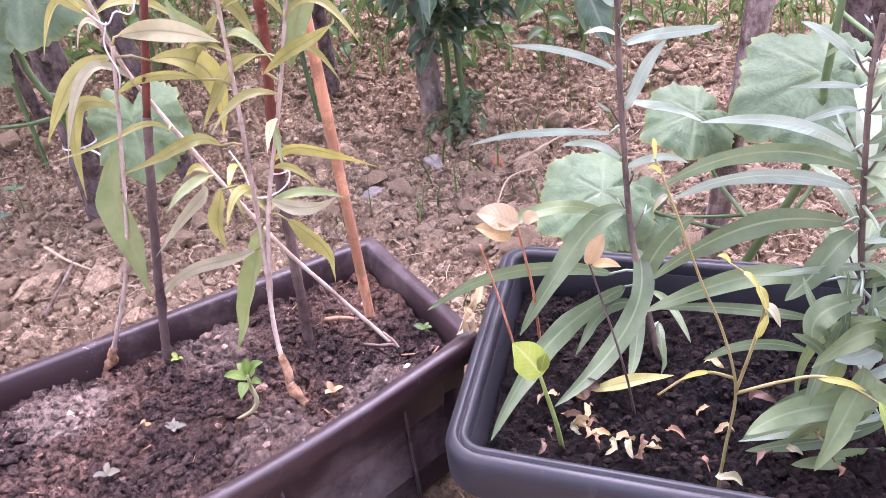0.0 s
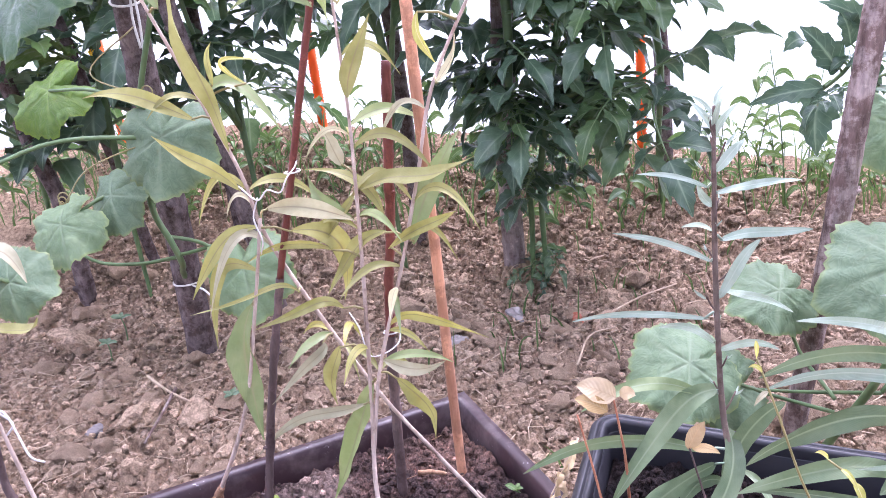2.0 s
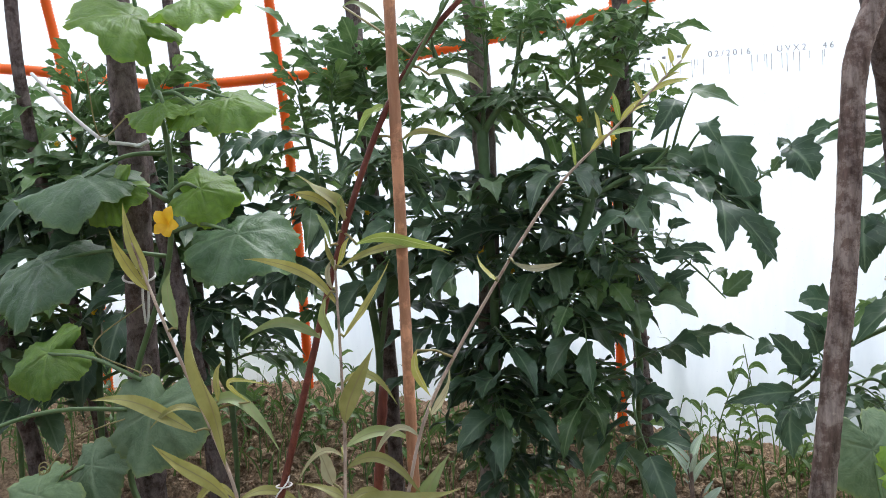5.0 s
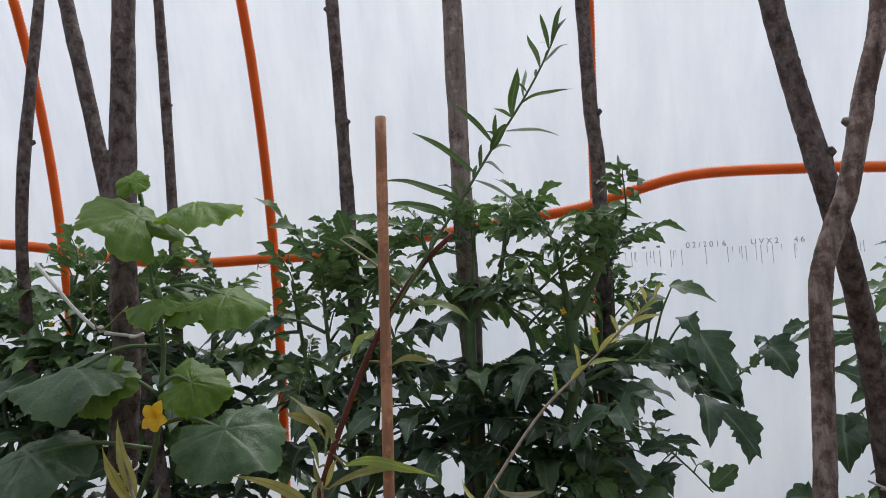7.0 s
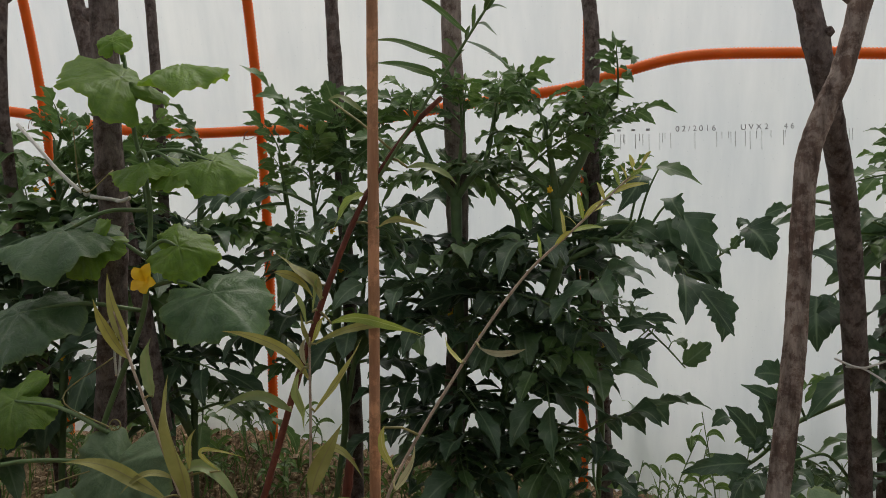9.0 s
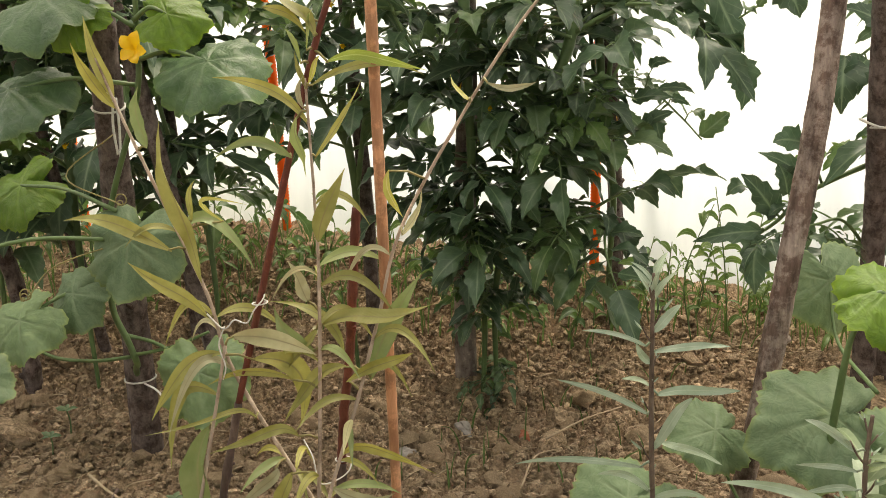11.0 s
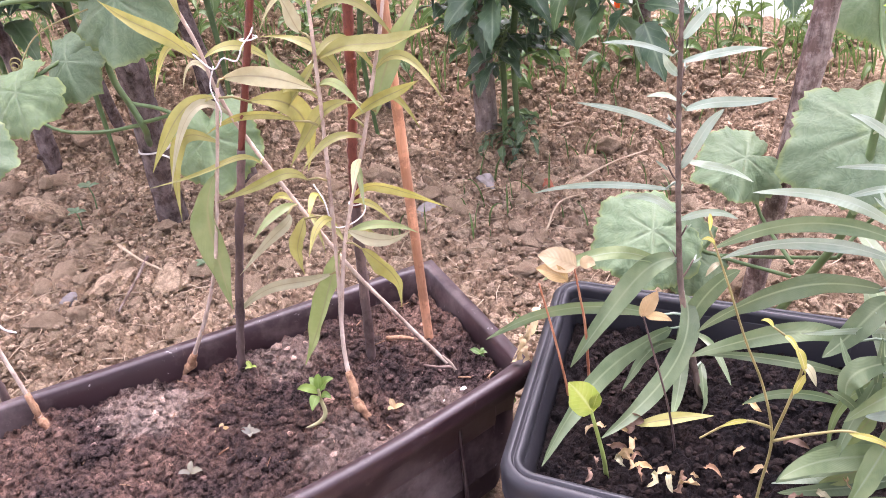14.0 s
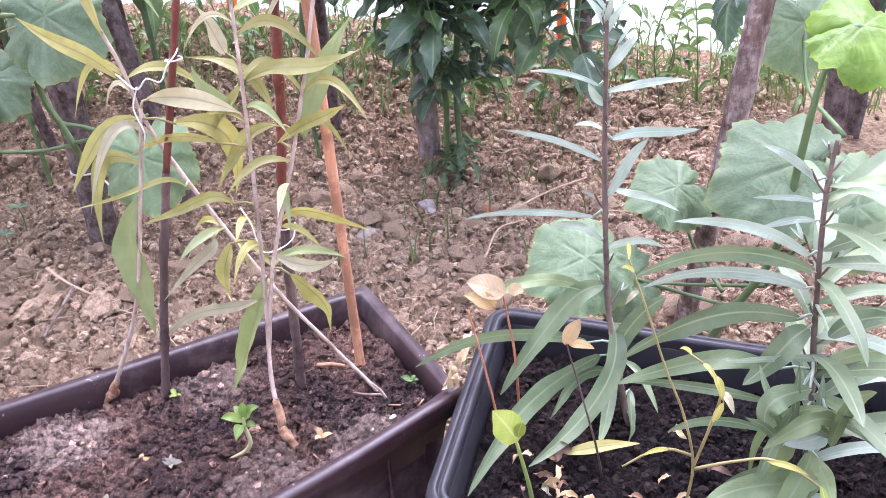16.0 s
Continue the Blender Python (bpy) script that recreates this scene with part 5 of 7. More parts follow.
def sapling(points, radii, material, label, root_bark=None):
    """A young willow: stem, thickened root collar and long narrow leaves on short stalks."""
    line = smooth_path(points, 10)
    root = thing("willow_sapling", points[0], label, "plant", "willow saplings")
    bm = bmesh.new()
    tube(bm, line, [r * 0.86 for r in radii], 8, 0.08, rng=random.Random(len(points)))
    part("stem", bm, material, root)
    if root_bark:
        bm = bmesh.new()
        a = Vector(points[0])
        rr = random.Random(1)
        way = (line[5] - line[0]).normalized() * 0.014
        side = Vector((-0.006 if line[8].x > a.x else 0.007, -0.003, 0))
        bend = smooth_path([a + side * 2.6 + Vector((0, 0, -0.065)), a + side * 1.9 + Vector((0, 0, -0.014)), a + side * 0.7 + way * 0.15, a - side * 0.25 + way * 0.9, a + side * 0.2 + way * 1.7, a + way * 3.2], 4)
        r = radii[0]
        tube(bm, bend, [r * 1.3, r * 1.6, r * 1.25, r * 1.75, r * 1.3, r * 1.5, r * 1.05], 9, 0.16, rng=rr)
        for k in range(3):
            foot = bend[2] + Vector((rr.uniform(-0.003, 0.003), -0.002, 0))
            tip = foot + Vector((rr.uniform(-0.02, 0.02), rr.uniform(-0.016, 0.004), -0.012))
            tube(bm, smooth_path([foot, (foot + tip) / 2 + Vector((0, 0, 0.004)), tip], 3), [r * 0.45, r * 0.2], 5)
        part("root_collar", bm, root_bark, root, "thick tan root collar")
    return root, line


def hang_leaves(saplings, rows, y, tones, seed, wide=1.06, full=1.1, fold=0.42, bend=0.05, turn=0.9, stalk=None):
    """Give each leaf to the sapling that passes nearest to its foot."""
    rng = random.Random(seed)
    for k, (bx, bz, mx, mz, tx, tz, dy, w) in enumerate(rows):
        foot = Vector((bx, y, bz))
        root, line = min(saplings, key=lambda s: (nearest(s[1], foot) - foot).length)
        joint = nearest(line, foot)
        bm = bmesh.new()
        blade(bm, foot, (mx, y + 0.4 * dy, mz), (tx, y + dy, tz), w * wide, rng, 0, 22, fold, (rng.uniform(-0.3, 0.3), -1, rng.uniform(0.2, 0.7)), 0.28, 0, 0.85, full, 0.0, rng.uniform(-bend, bend), 0.10, turn)
        leaf = part("leaf", bm, tones[k % len(tones)], root)
        bm = bmesh.new()
        tube(bm, [joint, (joint + foot) / 2 + Vector((0, 0, 0.003)), foot + (Vector((mx, y, mz)) - foot) * 0.06], [0.0014, 0.0011], 5)
        part("leaf_stalk", bm, stalk or YELLOW_STEM, leaf)


# leaves: foot x z, middle x z, tip x z, reach in depth, width
WILLOW_LOW = [
    (-0.195, 0.407, -0.212, 0.335, -0.204, 0.255, -0.018, 0.030),
    (-0.172, 0.488, -0.216, 0.470, -0.245, 0.423, -0.028, 0.014),
    (-0.181, 0.440, -0.226, 0.439, -0.241, 0.358, -0.007, 0.014),
    (-0.141, 0.416, -0.182, 0.421, -0.256, 0.404, -0.024, 0.006),
    (-0.097, 0.397, -0.130, 0.405, -0.184, 0.389, -0.030, 0.011),
    (-0.126, 0.360, -0.139, 0.341, -0.192, 0.291, -0.007, 0.011),
    (-0.108, 0.356, -0.126, 0.320, -0.133, 0.270, 0.029, 0.016),
    (-0.078, 0.315, -0.109, 0.243, -0.154, 0.148, 0.021, 0.026),
    (-0.089, 0.288, -0.153, 0.270, -0.235, 0.210, 0.019, 0.012),
    (-0.065, 0.340, -0.031, 0.332, 0.006, 0.347, -0.019, 0.013),
    (-0.053, 0.318, -0.027, 0.290, -0.020, 0.243, 0.003, 0.018),
    (-0.053, 0.377, -0.012, 0.389, 0.050, 0.369, -0.016, 0.010),
]
WILLOW_MID = [
    (-0.066, 0.519, -0.007, 0.532, 0.054, 0.550, -0.023, 0.018),
    (-0.043, 0.459, 0.002, 0.485, 0.034, 0.502, -0.028, 0.011),
    (-0.163, 0.506, -0.110, 0.506, -0.065, 0.495, -0.020, 0.018),
    (-0.141, 0.482, -0.097, 0.464, -0.106, 0.395, 0.030, 0.021),
    (-0.097, 0.460, -0.149, 0.465, -0.205, 0.442, 0.023, 0.008),
    (-0.073, 0.492, -0.102, 0.505, -0.122, 0.533, 0.021, 0.015),
    (-0.043, 0.491, -0.069, 0.528, -0.128, 0.538, 0.021, 0.011),
    (-0.185, 0.526, -0.221, 0.559, -0.255, 0.590, -0.021, 0.014),
    (-0.077, 0.544, -0.083, 0.565, -0.091, 0.590, -0.013, 0.014),
    (-0.042, 0.477, -0.081, 0.455, -0.116, 0.408, 0.009, 0.014),
    (-0.069, 0.517, -0.094, 0.486, -0.127, 0.454, 0.016, 0.013),
    (-0.017, 0.462, 0.002, 0.515, 0.035, 0.568, 0.025, 0.021),
]
WILLOW_HIGH = [
    (-0.207, 0.601, -0.267, 0.626, -0.337, 0.628, 0.027, 0.015),
    (-0.179, 0.569, -0.194, 0.660, -0.191, 0.730, -0.029, 0.020),
    (-0.183, 0.631, -0.185, 0.652, -0.179, 0.671, 0.007, 0.006),
    (-0.221, 0.703, -0.230, 0.730, -0.230, 0.762, 0.012, 0.014),
    (-0.250, 0.748, -0.261, 0.785, -0.271, 0.829, 0.000, 0.012),
    (-0.248, 0.742, -0.265, 0.770, -0.273, 0.804, -0.023, 0.011),
    (-0.056, 0.610, -0.046, 0.642, -0.025, 0.681, -0.002, 0.016),
    (-0.076, 0.691, -0.103, 0.708, -0.143, 0.694, -0.029, 0.010),
    (-0.057, 0.721, -0.101, 0.757, -0.161, 0.768, 0.030, 0.010),
    (-0.054, 0.757, -0.002, 0.776, 0.049, 0.764, 0.026, 0.008),
    (-0.046, 0.801, -0.064, 0.827, -0.095, 0.849, 0.003, 0.012),
    (-0.069, 0.730, -0.066, 0.702, -0.059, 0.675, -0.014, 0.010),
]
WILLOW_TOP = [
    (-0.054, 0.690, -0.030, 0.724, -0.012, 0.762, 0.029, 0.007),
    (0.017, 0.679, 0.016, 0.655, 0.027, 0.633, 0.005, 0.008),
    (0.026, 0.616, 0.038, 0.632, 0.042, 0.659, 0.027, 0.007),
    (0.094, 0.740, 0.083, 0.748, 0.074, 0.764, 0.024, 0.005),
    (0.109, 0.756, 0.134, 0.750, 0.155, 0.755, 0.001, 0.006),
    (-0.059, 0.757, -0.062, 0.772, -0.065, 0.790, -0.006, 0.005),
    (-0.056, 0.759, -0.050, 0.774, -0.044, 0.786, 0.007, 0.005),
    (-0.061, 0.737, -0.065, 0.752, -0.058, 0.767, -0.005, 0.005),
    (-0.149, 0.630, -0.165, 0.653, -0.115, 0.651, -0.024, 0.005),
]
WILLOW_RED = [
    (-0.002, 0.905, -0.018, 0.895, -0.034, 0.87, 0.0, 0.0134),
    (0.04, 0.93, 0.066, 0.929, 0.091, 0.911, 0.0, 0.0082),
    (-0.038, 0.999, -0.017, 0.997, 0.003, 0.979, 0.0, 0.0069),
    (-0.094, 0.829, -0.073, 0.824, -0.053, 0.802, 0.0, 0.0083),
    (0.011, 0.871, 0.035, 0.879, 0.06, 0.871, 0.0, 0.006),
    (-0.038, 0.778, 0.009, 0.781, 0.056, 0.768, 0.0, 0.0098),
    (-0.061, 0.777, -0.068, 0.801, -0.075, 0.809, 0.0, 0.0049),
    (-0.055, 0.788, -0.051, 0.815, -0.046, 0.825, 0.0, 0.0043),
]
# the young shoot: foot x z, tip x z, width
YOUNG_SHOOT = [
    (0.182, 1.171, 0.173, 1.213, 0.0043),
    (0.187, 1.176, 0.195, 1.217, 0.005),
    (0.188, 1.182, 0.199, 1.207, 0.0027),
    (0.165, 1.161, 0.159, 1.199, 0.0046),
    (0.176, 1.16, 0.2, 1.176, 0.0023),
    (0.157, 1.126, 0.155, 1.163, 0.003),
    (0.14, 1.105, 0.149, 1.153, 0.0083),
    (0.157, 1.118, 0.2, 1.128, 0.0044),
    (0.125, 1.083, 0.125, 1.112, 0.0041),
    (0.119, 1.075, 0.139, 1.096, 0.0087),
    (0.131, 1.091, 0.185, 1.085, 0.0027),
    (0.117, 1.089, 0.082, 1.125, 0.005),
    (0.096, 1.061, 0.044, 1.095, 0.0062),
    (0.105, 1.059, 0.11, 1.083, 0.0039),
    (0.116, 1.061, 0.131, 1.049, 0.0023),
    (0.125, 1.075, 0.139, 1.08, 0.0021),
    (0.104, 1.045, 0.144, 1.02, 0.0028),
    (0.079, 1.035, 0.004, 1.058, 0.0063),
    (0.078, 1.027, 0.061, 1.034, 0.0064),
    (0.072, 1.012, 0.017, 1.026, 0.0091),
    (0.086, 1.041, 0.078, 1.051, 0.0038),
]
SHRUB_LOW = [
    (0.264, 0.302, 0.217, 0.273, 0.159, 0.187, -0.026, 0.024),
    (0.274, 0.260, 0.261, 0.215, 0.189, 0.187, -0.133, 0.024),
    (0.252, 0.233, 0.161, 0.252, 0.074, 0.226, -0.032, 0.015),
    (0.263, 0.219, 0.193, 0.213, 0.136, 0.187, -0.172, 0.025),
    (0.270, 0.198, 0.239, 0.208, 0.210, 0.187, -0.063, 0.014),
    (0.278, 0.205, 0.268, 0.185, 0.255, 0.187, -0.101, 0.014),
    (0.286, 0.212, 0.303, 0.206, 0.315, 0.187, -0.053, 0.008),
    (0.293, 0.176, 0.291, 0.171, 0.281, 0.187, -0.100, 0.011),
    (0.256, 0.376, 0.191, 0.385, 0.130, 0.381, -0.011, 0.007),
    (0.260, 0.432, 0.217, 0.449, 0.171, 0.453, 0.035, 0.007),
    (0.265, 0.396, 0.281, 0.432, 0.297, 0.460, -0.021, 0.011),
    (0.266, 0.453, 0.304, 0.460, 0.343, 0.462, -0.006, 0.010),
]
SHRUB_HIGH = [
    (0.262, 0.497, 0.296, 0.506, 0.329, 0.511, -0.021, 0.008),
    (0.262, 0.517, 0.274, 0.530, 0.288, 0.542, 0.009, 0.010),
    (0.260, 0.486, 0.252, 0.495, 0.245, 0.511, -0.016, 0.008),
    (0.257, 0.502, 0.226, 0.516, 0.195, 0.521, -0.010, 0.005),
    (0.270, 0.404, 0.299, 0.394, 0.334, 0.373, 0.017, 0.008),
    (0.262, 0.350, 0.238, 0.370, 0.210, 0.374, -0.013, 0.008),
    (0.265, 0.343, 0.291, 0.350, 0.320, 0.341, 0.004, 0.008),
    (0.260, 0.462, 0.247, 0.465, 0.235, 0.458, 0.028, 0.005),
    (0.250, 0.296, 0.190, 0.313, 0.135, 0.294, -0.028, 0.014),
    (0.270, 0.198, 0.293, 0.267, 0.319, 0.305, -0.031, 0.021),
]
SHRUB_SIDE = [
    (0.419, 0.380, 0.344, 0.403, 0.276, 0.388, -0.019, 0.015),
    (0.415, 0.365, 0.349, 0.378, 0.288, 0.357, 0.019, 0.012),
    (0.413, 0.393, 0.369, 0.418, 0.308, 0.423, 0.008, 0.010),
    (0.420, 0.329, 0.398, 0.311, 0.368, 0.284, -0.018, 0.023),
    (0.414, 0.337, 0.332, 0.340, 0.269, 0.305, -0.012, 0.020),
    (0.445, 0.296, 0.398, 0.305, 0.347, 0.311, -0.023, 0.007),
    (0.412, 0.441, 0.388, 0.446, 0.363, 0.447, -0.003, 0.005),
    (0.410, 0.457, 0.384, 0.482, 0.359, 0.499, -0.032, 0.007),
    (0.412, 0.425, 0.394, 0.423, 0.374, 0.412, 0.014, 0.006),
    (0.398, 0.287, 0.337, 0.287, 0.269, 0.250, 0.028, 0.018),
    (0.397, 0.253, 0.339, 0.259, 0.274, 0.251, 0.032, 0.010),
    (0.395, 0.222, 0.352, 0.227, 0.316, 0.206, 0.016, 0.010),
]
SHRUB_DENSE = [
    (0.426, 0.285, 0.389, 0.262, 0.382, 0.187, 0.029, 0.009),
    (0.437, 0.212, 0.377, 0.217, 0.328, 0.212, -0.034, 0.022),
    (0.440, 0.190, 0.385, 0.181, 0.331, 0.187, -0.024, 0.013),
    (0.419, 0.242, 0.403, 0.216, 0.374, 0.187, -0.047, 0.022),
    (0.444, 0.161, 0.401, 0.168, 0.360, 0.187, -0.040, 0.015),
    (0.432, 0.256, 0.411, 0.270, 0.390, 0.268, -0.006, 0.010),
    (0.398, 0.249, 0.387, 0.281, 0.379, 0.305, 0.031, 0.007),
    (0.402, 0.248, 0.402, 0.286, 0.402, 0.321, 0.008, 0.007),
    (0.406, 0.248, 0.422, 0.276, 0.426, 0.302, 0.022, 0.008),
    (0.395, 0.244, 0.379, 0.270, 0.360, 0.287, -0.014, 0.008),
    (0.433, 0.247, 0.436, 0.292, 0.449, 0.318, -0.022, 0.015),
    (0.417, 0.352, 0.436, 0.368, 0.462, 0.371, -0.004, 0.015),
]
SHRUB_FRONT = [
    (0.427, 0.214, 0.378, 0.209, 0.331, 0.190, -0.020, 0.038),
    (0.439, 0.192, 0.389, 0.186, 0.329, 0.184, -0.015, 0.018),
    (0.434, 0.205, 0.400, 0.194, 0.366, 0.186, -0.015, 0.027),
    (0.403, 0.288, 0.389, 0.254, 0.373, 0.209, -0.020, 0.016),
    (0.413, 0.300, 0.383, 0.290, 0.380, 0.267, -0.010, 0.027),
    (0.436, 0.267, 0.411, 0.274, 0.376, 0.256, -0.020, 0.024),
    (0.435, 0.264, 0.417, 0.257, 0.391, 0.262, -0.020, 0.021),
    (0.406, 0.256, 0.392, 0.230, 0.373, 0.206, -0.010, 0.018),
]

S1 = sapling([(-0.296, 1.513, 0.15), (-0.271, 1.495, 0.190), (-0.243, 1.49, 0.241), (-0.216, 1.49, 0.306), (-0.19, 1.49, 0.40), (-0.165, 1.49, 0.50)], [0.0033, 0.0026, 0.002], PALE_STEM, "thin pale willow sapling with drooping olive leaves", TAN_ROOT)
S2 = sapling([(-0.066, 1.441, 0.15), (-0.084, 1.475, 0.203), (-0.083, 1.50, 0.298), (-0.072, 1.50, 0.438), (-0.061, 1.49, 0.573), (-0.057, 1.48, 0.664), (-0.058, 1.48, 0.765)], [0.0032, 0.0027, 0.0024, 0.0018, 0.0014], PALE_STEM, "thin upright willow sapling with olive leaves", TAN_ROOT)
S3 = sapling([(0.066, 1.506, 0.08), (0.026, 1.519, 0.145), (-0.03, 1.53, 0.21), (-0.09, 1.53, 0.295), (-0.169, 1.515, 0.461), (-0.185, 1.50, 0.555), (-0.236, 1.48, 0.714), (-0.264, 1.48, 0.79)], [0.0026, 0.0026, 0.0026, 0.0022, 0.0014], PALE_STEM, "slanting pale willow sapling with olive leaves")
S5 = sapling([(-0.088, 1.495, 0.23), (-0.07, 1.5, 0.325), (-0.032, 1.5, 0.44), (-0.005, 1.5, 0.53), (0.022, 1.5, 0.62), (0.092, 1.5, 0.738), (0.15, 1.5, 0.82), (0.198, 1.5, 0.866), (0.266, 1.5, 0.929)], [0.0026, 0.0022, 0.002, 0.0016, 0.001], PALE_STEM, "long leaning willow whip with yellowing leaves at its tip")
RED_LINE = [(-0.168, 1.515, 0.425), (-0.132, 1.51, 0.542), (-0.097, 1.5, 0.652), (-0.051, 1.49, 0.79), (-0.004, 1.48, 0.896), (0.040, 1.478, 0.962), (0.076, 1.475, 0.997)]
RED = sapling(RED_LINE, [0.0045, 0.0044, 0.0042, 0.0038, 0.0034, 0.0032, 0.003], RED_BARK, "tall red-barked willow cutting leaning over the trough")
bm = bmesh.new()
knotty(bm, [(-0.238, 1.522, 0.10), (-0.231, 1.516, 0.15), (-0.215, 1.515, 0.23), (-0.192, 1.515, 0.33), (-0.1675, 1.515, 0.427)], 0.0052, 0.0045, random.Random(6), 5, 8)
part("lower_stem", bm, DARK_BARK, RED[0], "dark weathered lower stem")
S4 = ([(-0.004, 1.48, 0.896), (0.03, 1.475, 0.945), (0.055, 1.47, 0.982), (0.089, 1.47, 1.032), (0.118, 1.47, 1.076), (0.153, 1.47, 1.127), (0.175, 1.47, 1.165), (0.192, 1.47, 1.201)])
bm = bmesh.new()
tube(bm, smooth_path(S4, 8), [0.0020, 0.0010], 6)
part("side_shoot", bm, GREEN_STEM, RED[0])
TONES = (WILLOW_GREEN, WILLOW, WILLOW, WILLOW, WILLOW, WILLOW_PALE, WILLOW, WILLOW_GREEN, WILLOW_PALE, WILLOW_PALE, WILLOW, WILLOW)
ALL = [S1, S2, S3, S5]
hang_leaves(ALL, WILLOW_LOW, 1.5, TONES, 1)
hang_leaves(ALL, WILLOW_MID, 1.5, (WILLOW, WILLOW, WILLOW_PALE, WILLOW, WILLOW, WILLOW_GREEN), 2)
hang_leaves(ALL + [RED], WILLOW_HIGH, 1.48, (WILLOW, WILLOW, WILLOW, WILLOW_GREEN), 3)
hang_leaves([RED, S2], WILLOW_RED, 1.48, (LIME, WILLOW_GREEN, WILLOW_GREEN, WILLOW, WILLOW), 14)
hang_leaves(ALL, WILLOW_TOP, 1.48, (WILLOW, YELLOW, WILLOW_PALE, YELLOW, WILLOW_PALE), 4)
# smaller narrow leaves along the stems
rng = random.Random(19)
for k in range(30):
    root, line = (S2, S3, S5)[k % 3]
    inner = [q for q in line if 0.30 < q.z < 0.66]
    p = inner[int(rng.random() * (len(inner) - 1))]
    a = 2.4 * k
    size = rng.uniform(0.05, 0.095)
    out = Vector((math.cos(a), 0.7 * math.sin(a), 0)).normalized()
    bm = bmesh.new()
    blade(bm, p, p + out * size * 0.45 + Vector((0, 0, size * rng.uniform(0.0, 0.25))), p + out * size * 0.9 + Vector((0, 0, -size * rng.uniform(0.05, 0.6))), size * rng.uniform(0.10, 0.15), rng, 0, 14, 0.3, (0.2, -0.8, 0.6), 0.25, 0, 0.85, 1.1)
    part("leaf", bm, (WILLOW, WILLOW, WILLOW_PALE, WILLOW_GREEN, WILLOW)[k % 5], root)
# the young shoot's small paired leaves, and the yellow ones at the whip's end
rng = random.Random(12)
line = smooth_path(S4, 8)
for k, (x, z, tx, tz, w) in enumerate(YOUNG_SHOOT):
    foot, tip = Vector((x, 1.47, z)), Vector((tx, 1.47 + rng.uniform(-0.02, 0.02), tz))
    joint = nearest(line, foot)
    bm = bmesh.new()
    blade(bm, joint, (joint + tip) / 2 + Vector((0, 0, 0.004)), tip, max(w, 0.0032) * 1.15, rng, 0, 14, 0.3, (rng.uniform(-0.3, 0.3), -1, 0.4), 0.2, 0, 0.85, 0.9, 0.0, rng.uniform(-0.04, 0.04))
    part("leaf", bm, SILVER if w < 0.0035 else YOUNG, RED[0])
for k in range(14):
    p = line[int(6 + (len(line) - 8) * k / 14)]
    size = rng.uniform(0.010, 0.022)
    out = Vector((rng.uniform(-1, 1), rng.uniform(-0.6, 0.6), rng.uniform(0.3, 1))).normalized()
    bm = bmesh.new()
    blade(bm, p, p + out * size * 0.5 + Vector((0, 0, 0.002)), p + out * size, size * 0.22, rng, 0, 8)
    part("leaf", bm, YOUNG, RED[0])
line = S5[1]
for k in range(18):
    p = line[int(len(line) * (0.80 + 0.195 * (k / 18) ** 0.6))]
    out = Vector((rng.uniform(0.0, 0.8) * (1 if k % 2 else -0.3), rng.uniform(-0.4, 0.4), rng.uniform(0.0, 1))).normalized()
    size = rng.uniform(0.020, 0.038)
    bm = bmesh.new()
    blade(bm, p, p + out * size * 0.5, p + out * size + Vector((0, 0, -0.005)), size * 0.17, rng)
    part("leaf", bm, YELLOW if k % 3 else LIME, S5[0])


# ---- shrubs in the pot ----
P1 = sapling([(0.289, 1.466, 0.155), (0.277, 1.485, 0.225), (0.268, 1.50, 0.286), (0.262, 1.50, 0.424), (0.261, 1.50, 0.522), (0.261, 1.50, 0.575)], [0.0042, 0.0036, 0.0032, 0.0026, 0.0015], SHRUB_STEM, "upright shrub with long silvery green leaves")
P2 = sapling([(0.432, 1.37, 0.155), (0.43, 1.375, 0.25), (0.424, 1.38, 0.33), (0.417, 1.38, 0.44), (0.419, 1.38, 0.49)], [0.0036, 0.0032, 0.0026, 0.0018], SHRUB_STEM, "dense shrub with long grey green leaves")
for who in (P1, P2):
    tagged(who[0], group="shrubs in the pot")
    who[0].name = "leafy_shrub"
hang_leaves([P1], SHRUB_LOW, 1.5, (SHRUB, SHRUB, SHRUB, SHRUB, SHRUB, SHRUB, SHRUB, SHRUB, SILVER, SILVER, SILVER, SILVER), 5, 0.94, 0.62, 0.24, 0.02, 0.45, SILVER)
hang_leaves([P1], SHRUB_HIGH, 1.5, (SILVER, SILVER, SILVER, SILVER, SILVER, SILVER, SILVER, SILVER, SHRUB, SHRUB), 6, 0.94, 0.62, 0.24, 0.02, 0.45, SILVER)
hang_leaves([P2], SHRUB_SIDE, 1.38, (SHRUB, SILVER, SILVER, SHRUB, SHRUB, SILVER, SILVER, SILVER, SILVER, SHRUB, SHRUB, SHRUB), 7, 0.94, 0.62, 0.24, 0.02, 0.45, SILVER)
hang_leaves([P2], SHRUB_FRONT, 1.335, (SHRUB, SILVER, WILLOW_GREEN, SHRUB, SHRUB), 9, 0.72, 0.75, 0.24, 0.02, 0.4, SILVER)
hang_leaves([P2], SHRUB_DENSE, 1.33, (SHRUB, SHRUB, SHRUB, SHRUB), 8, 0.94, 0.62, 0.24, 0.02, 0.45, SILVER)
rng = random.Random(30)
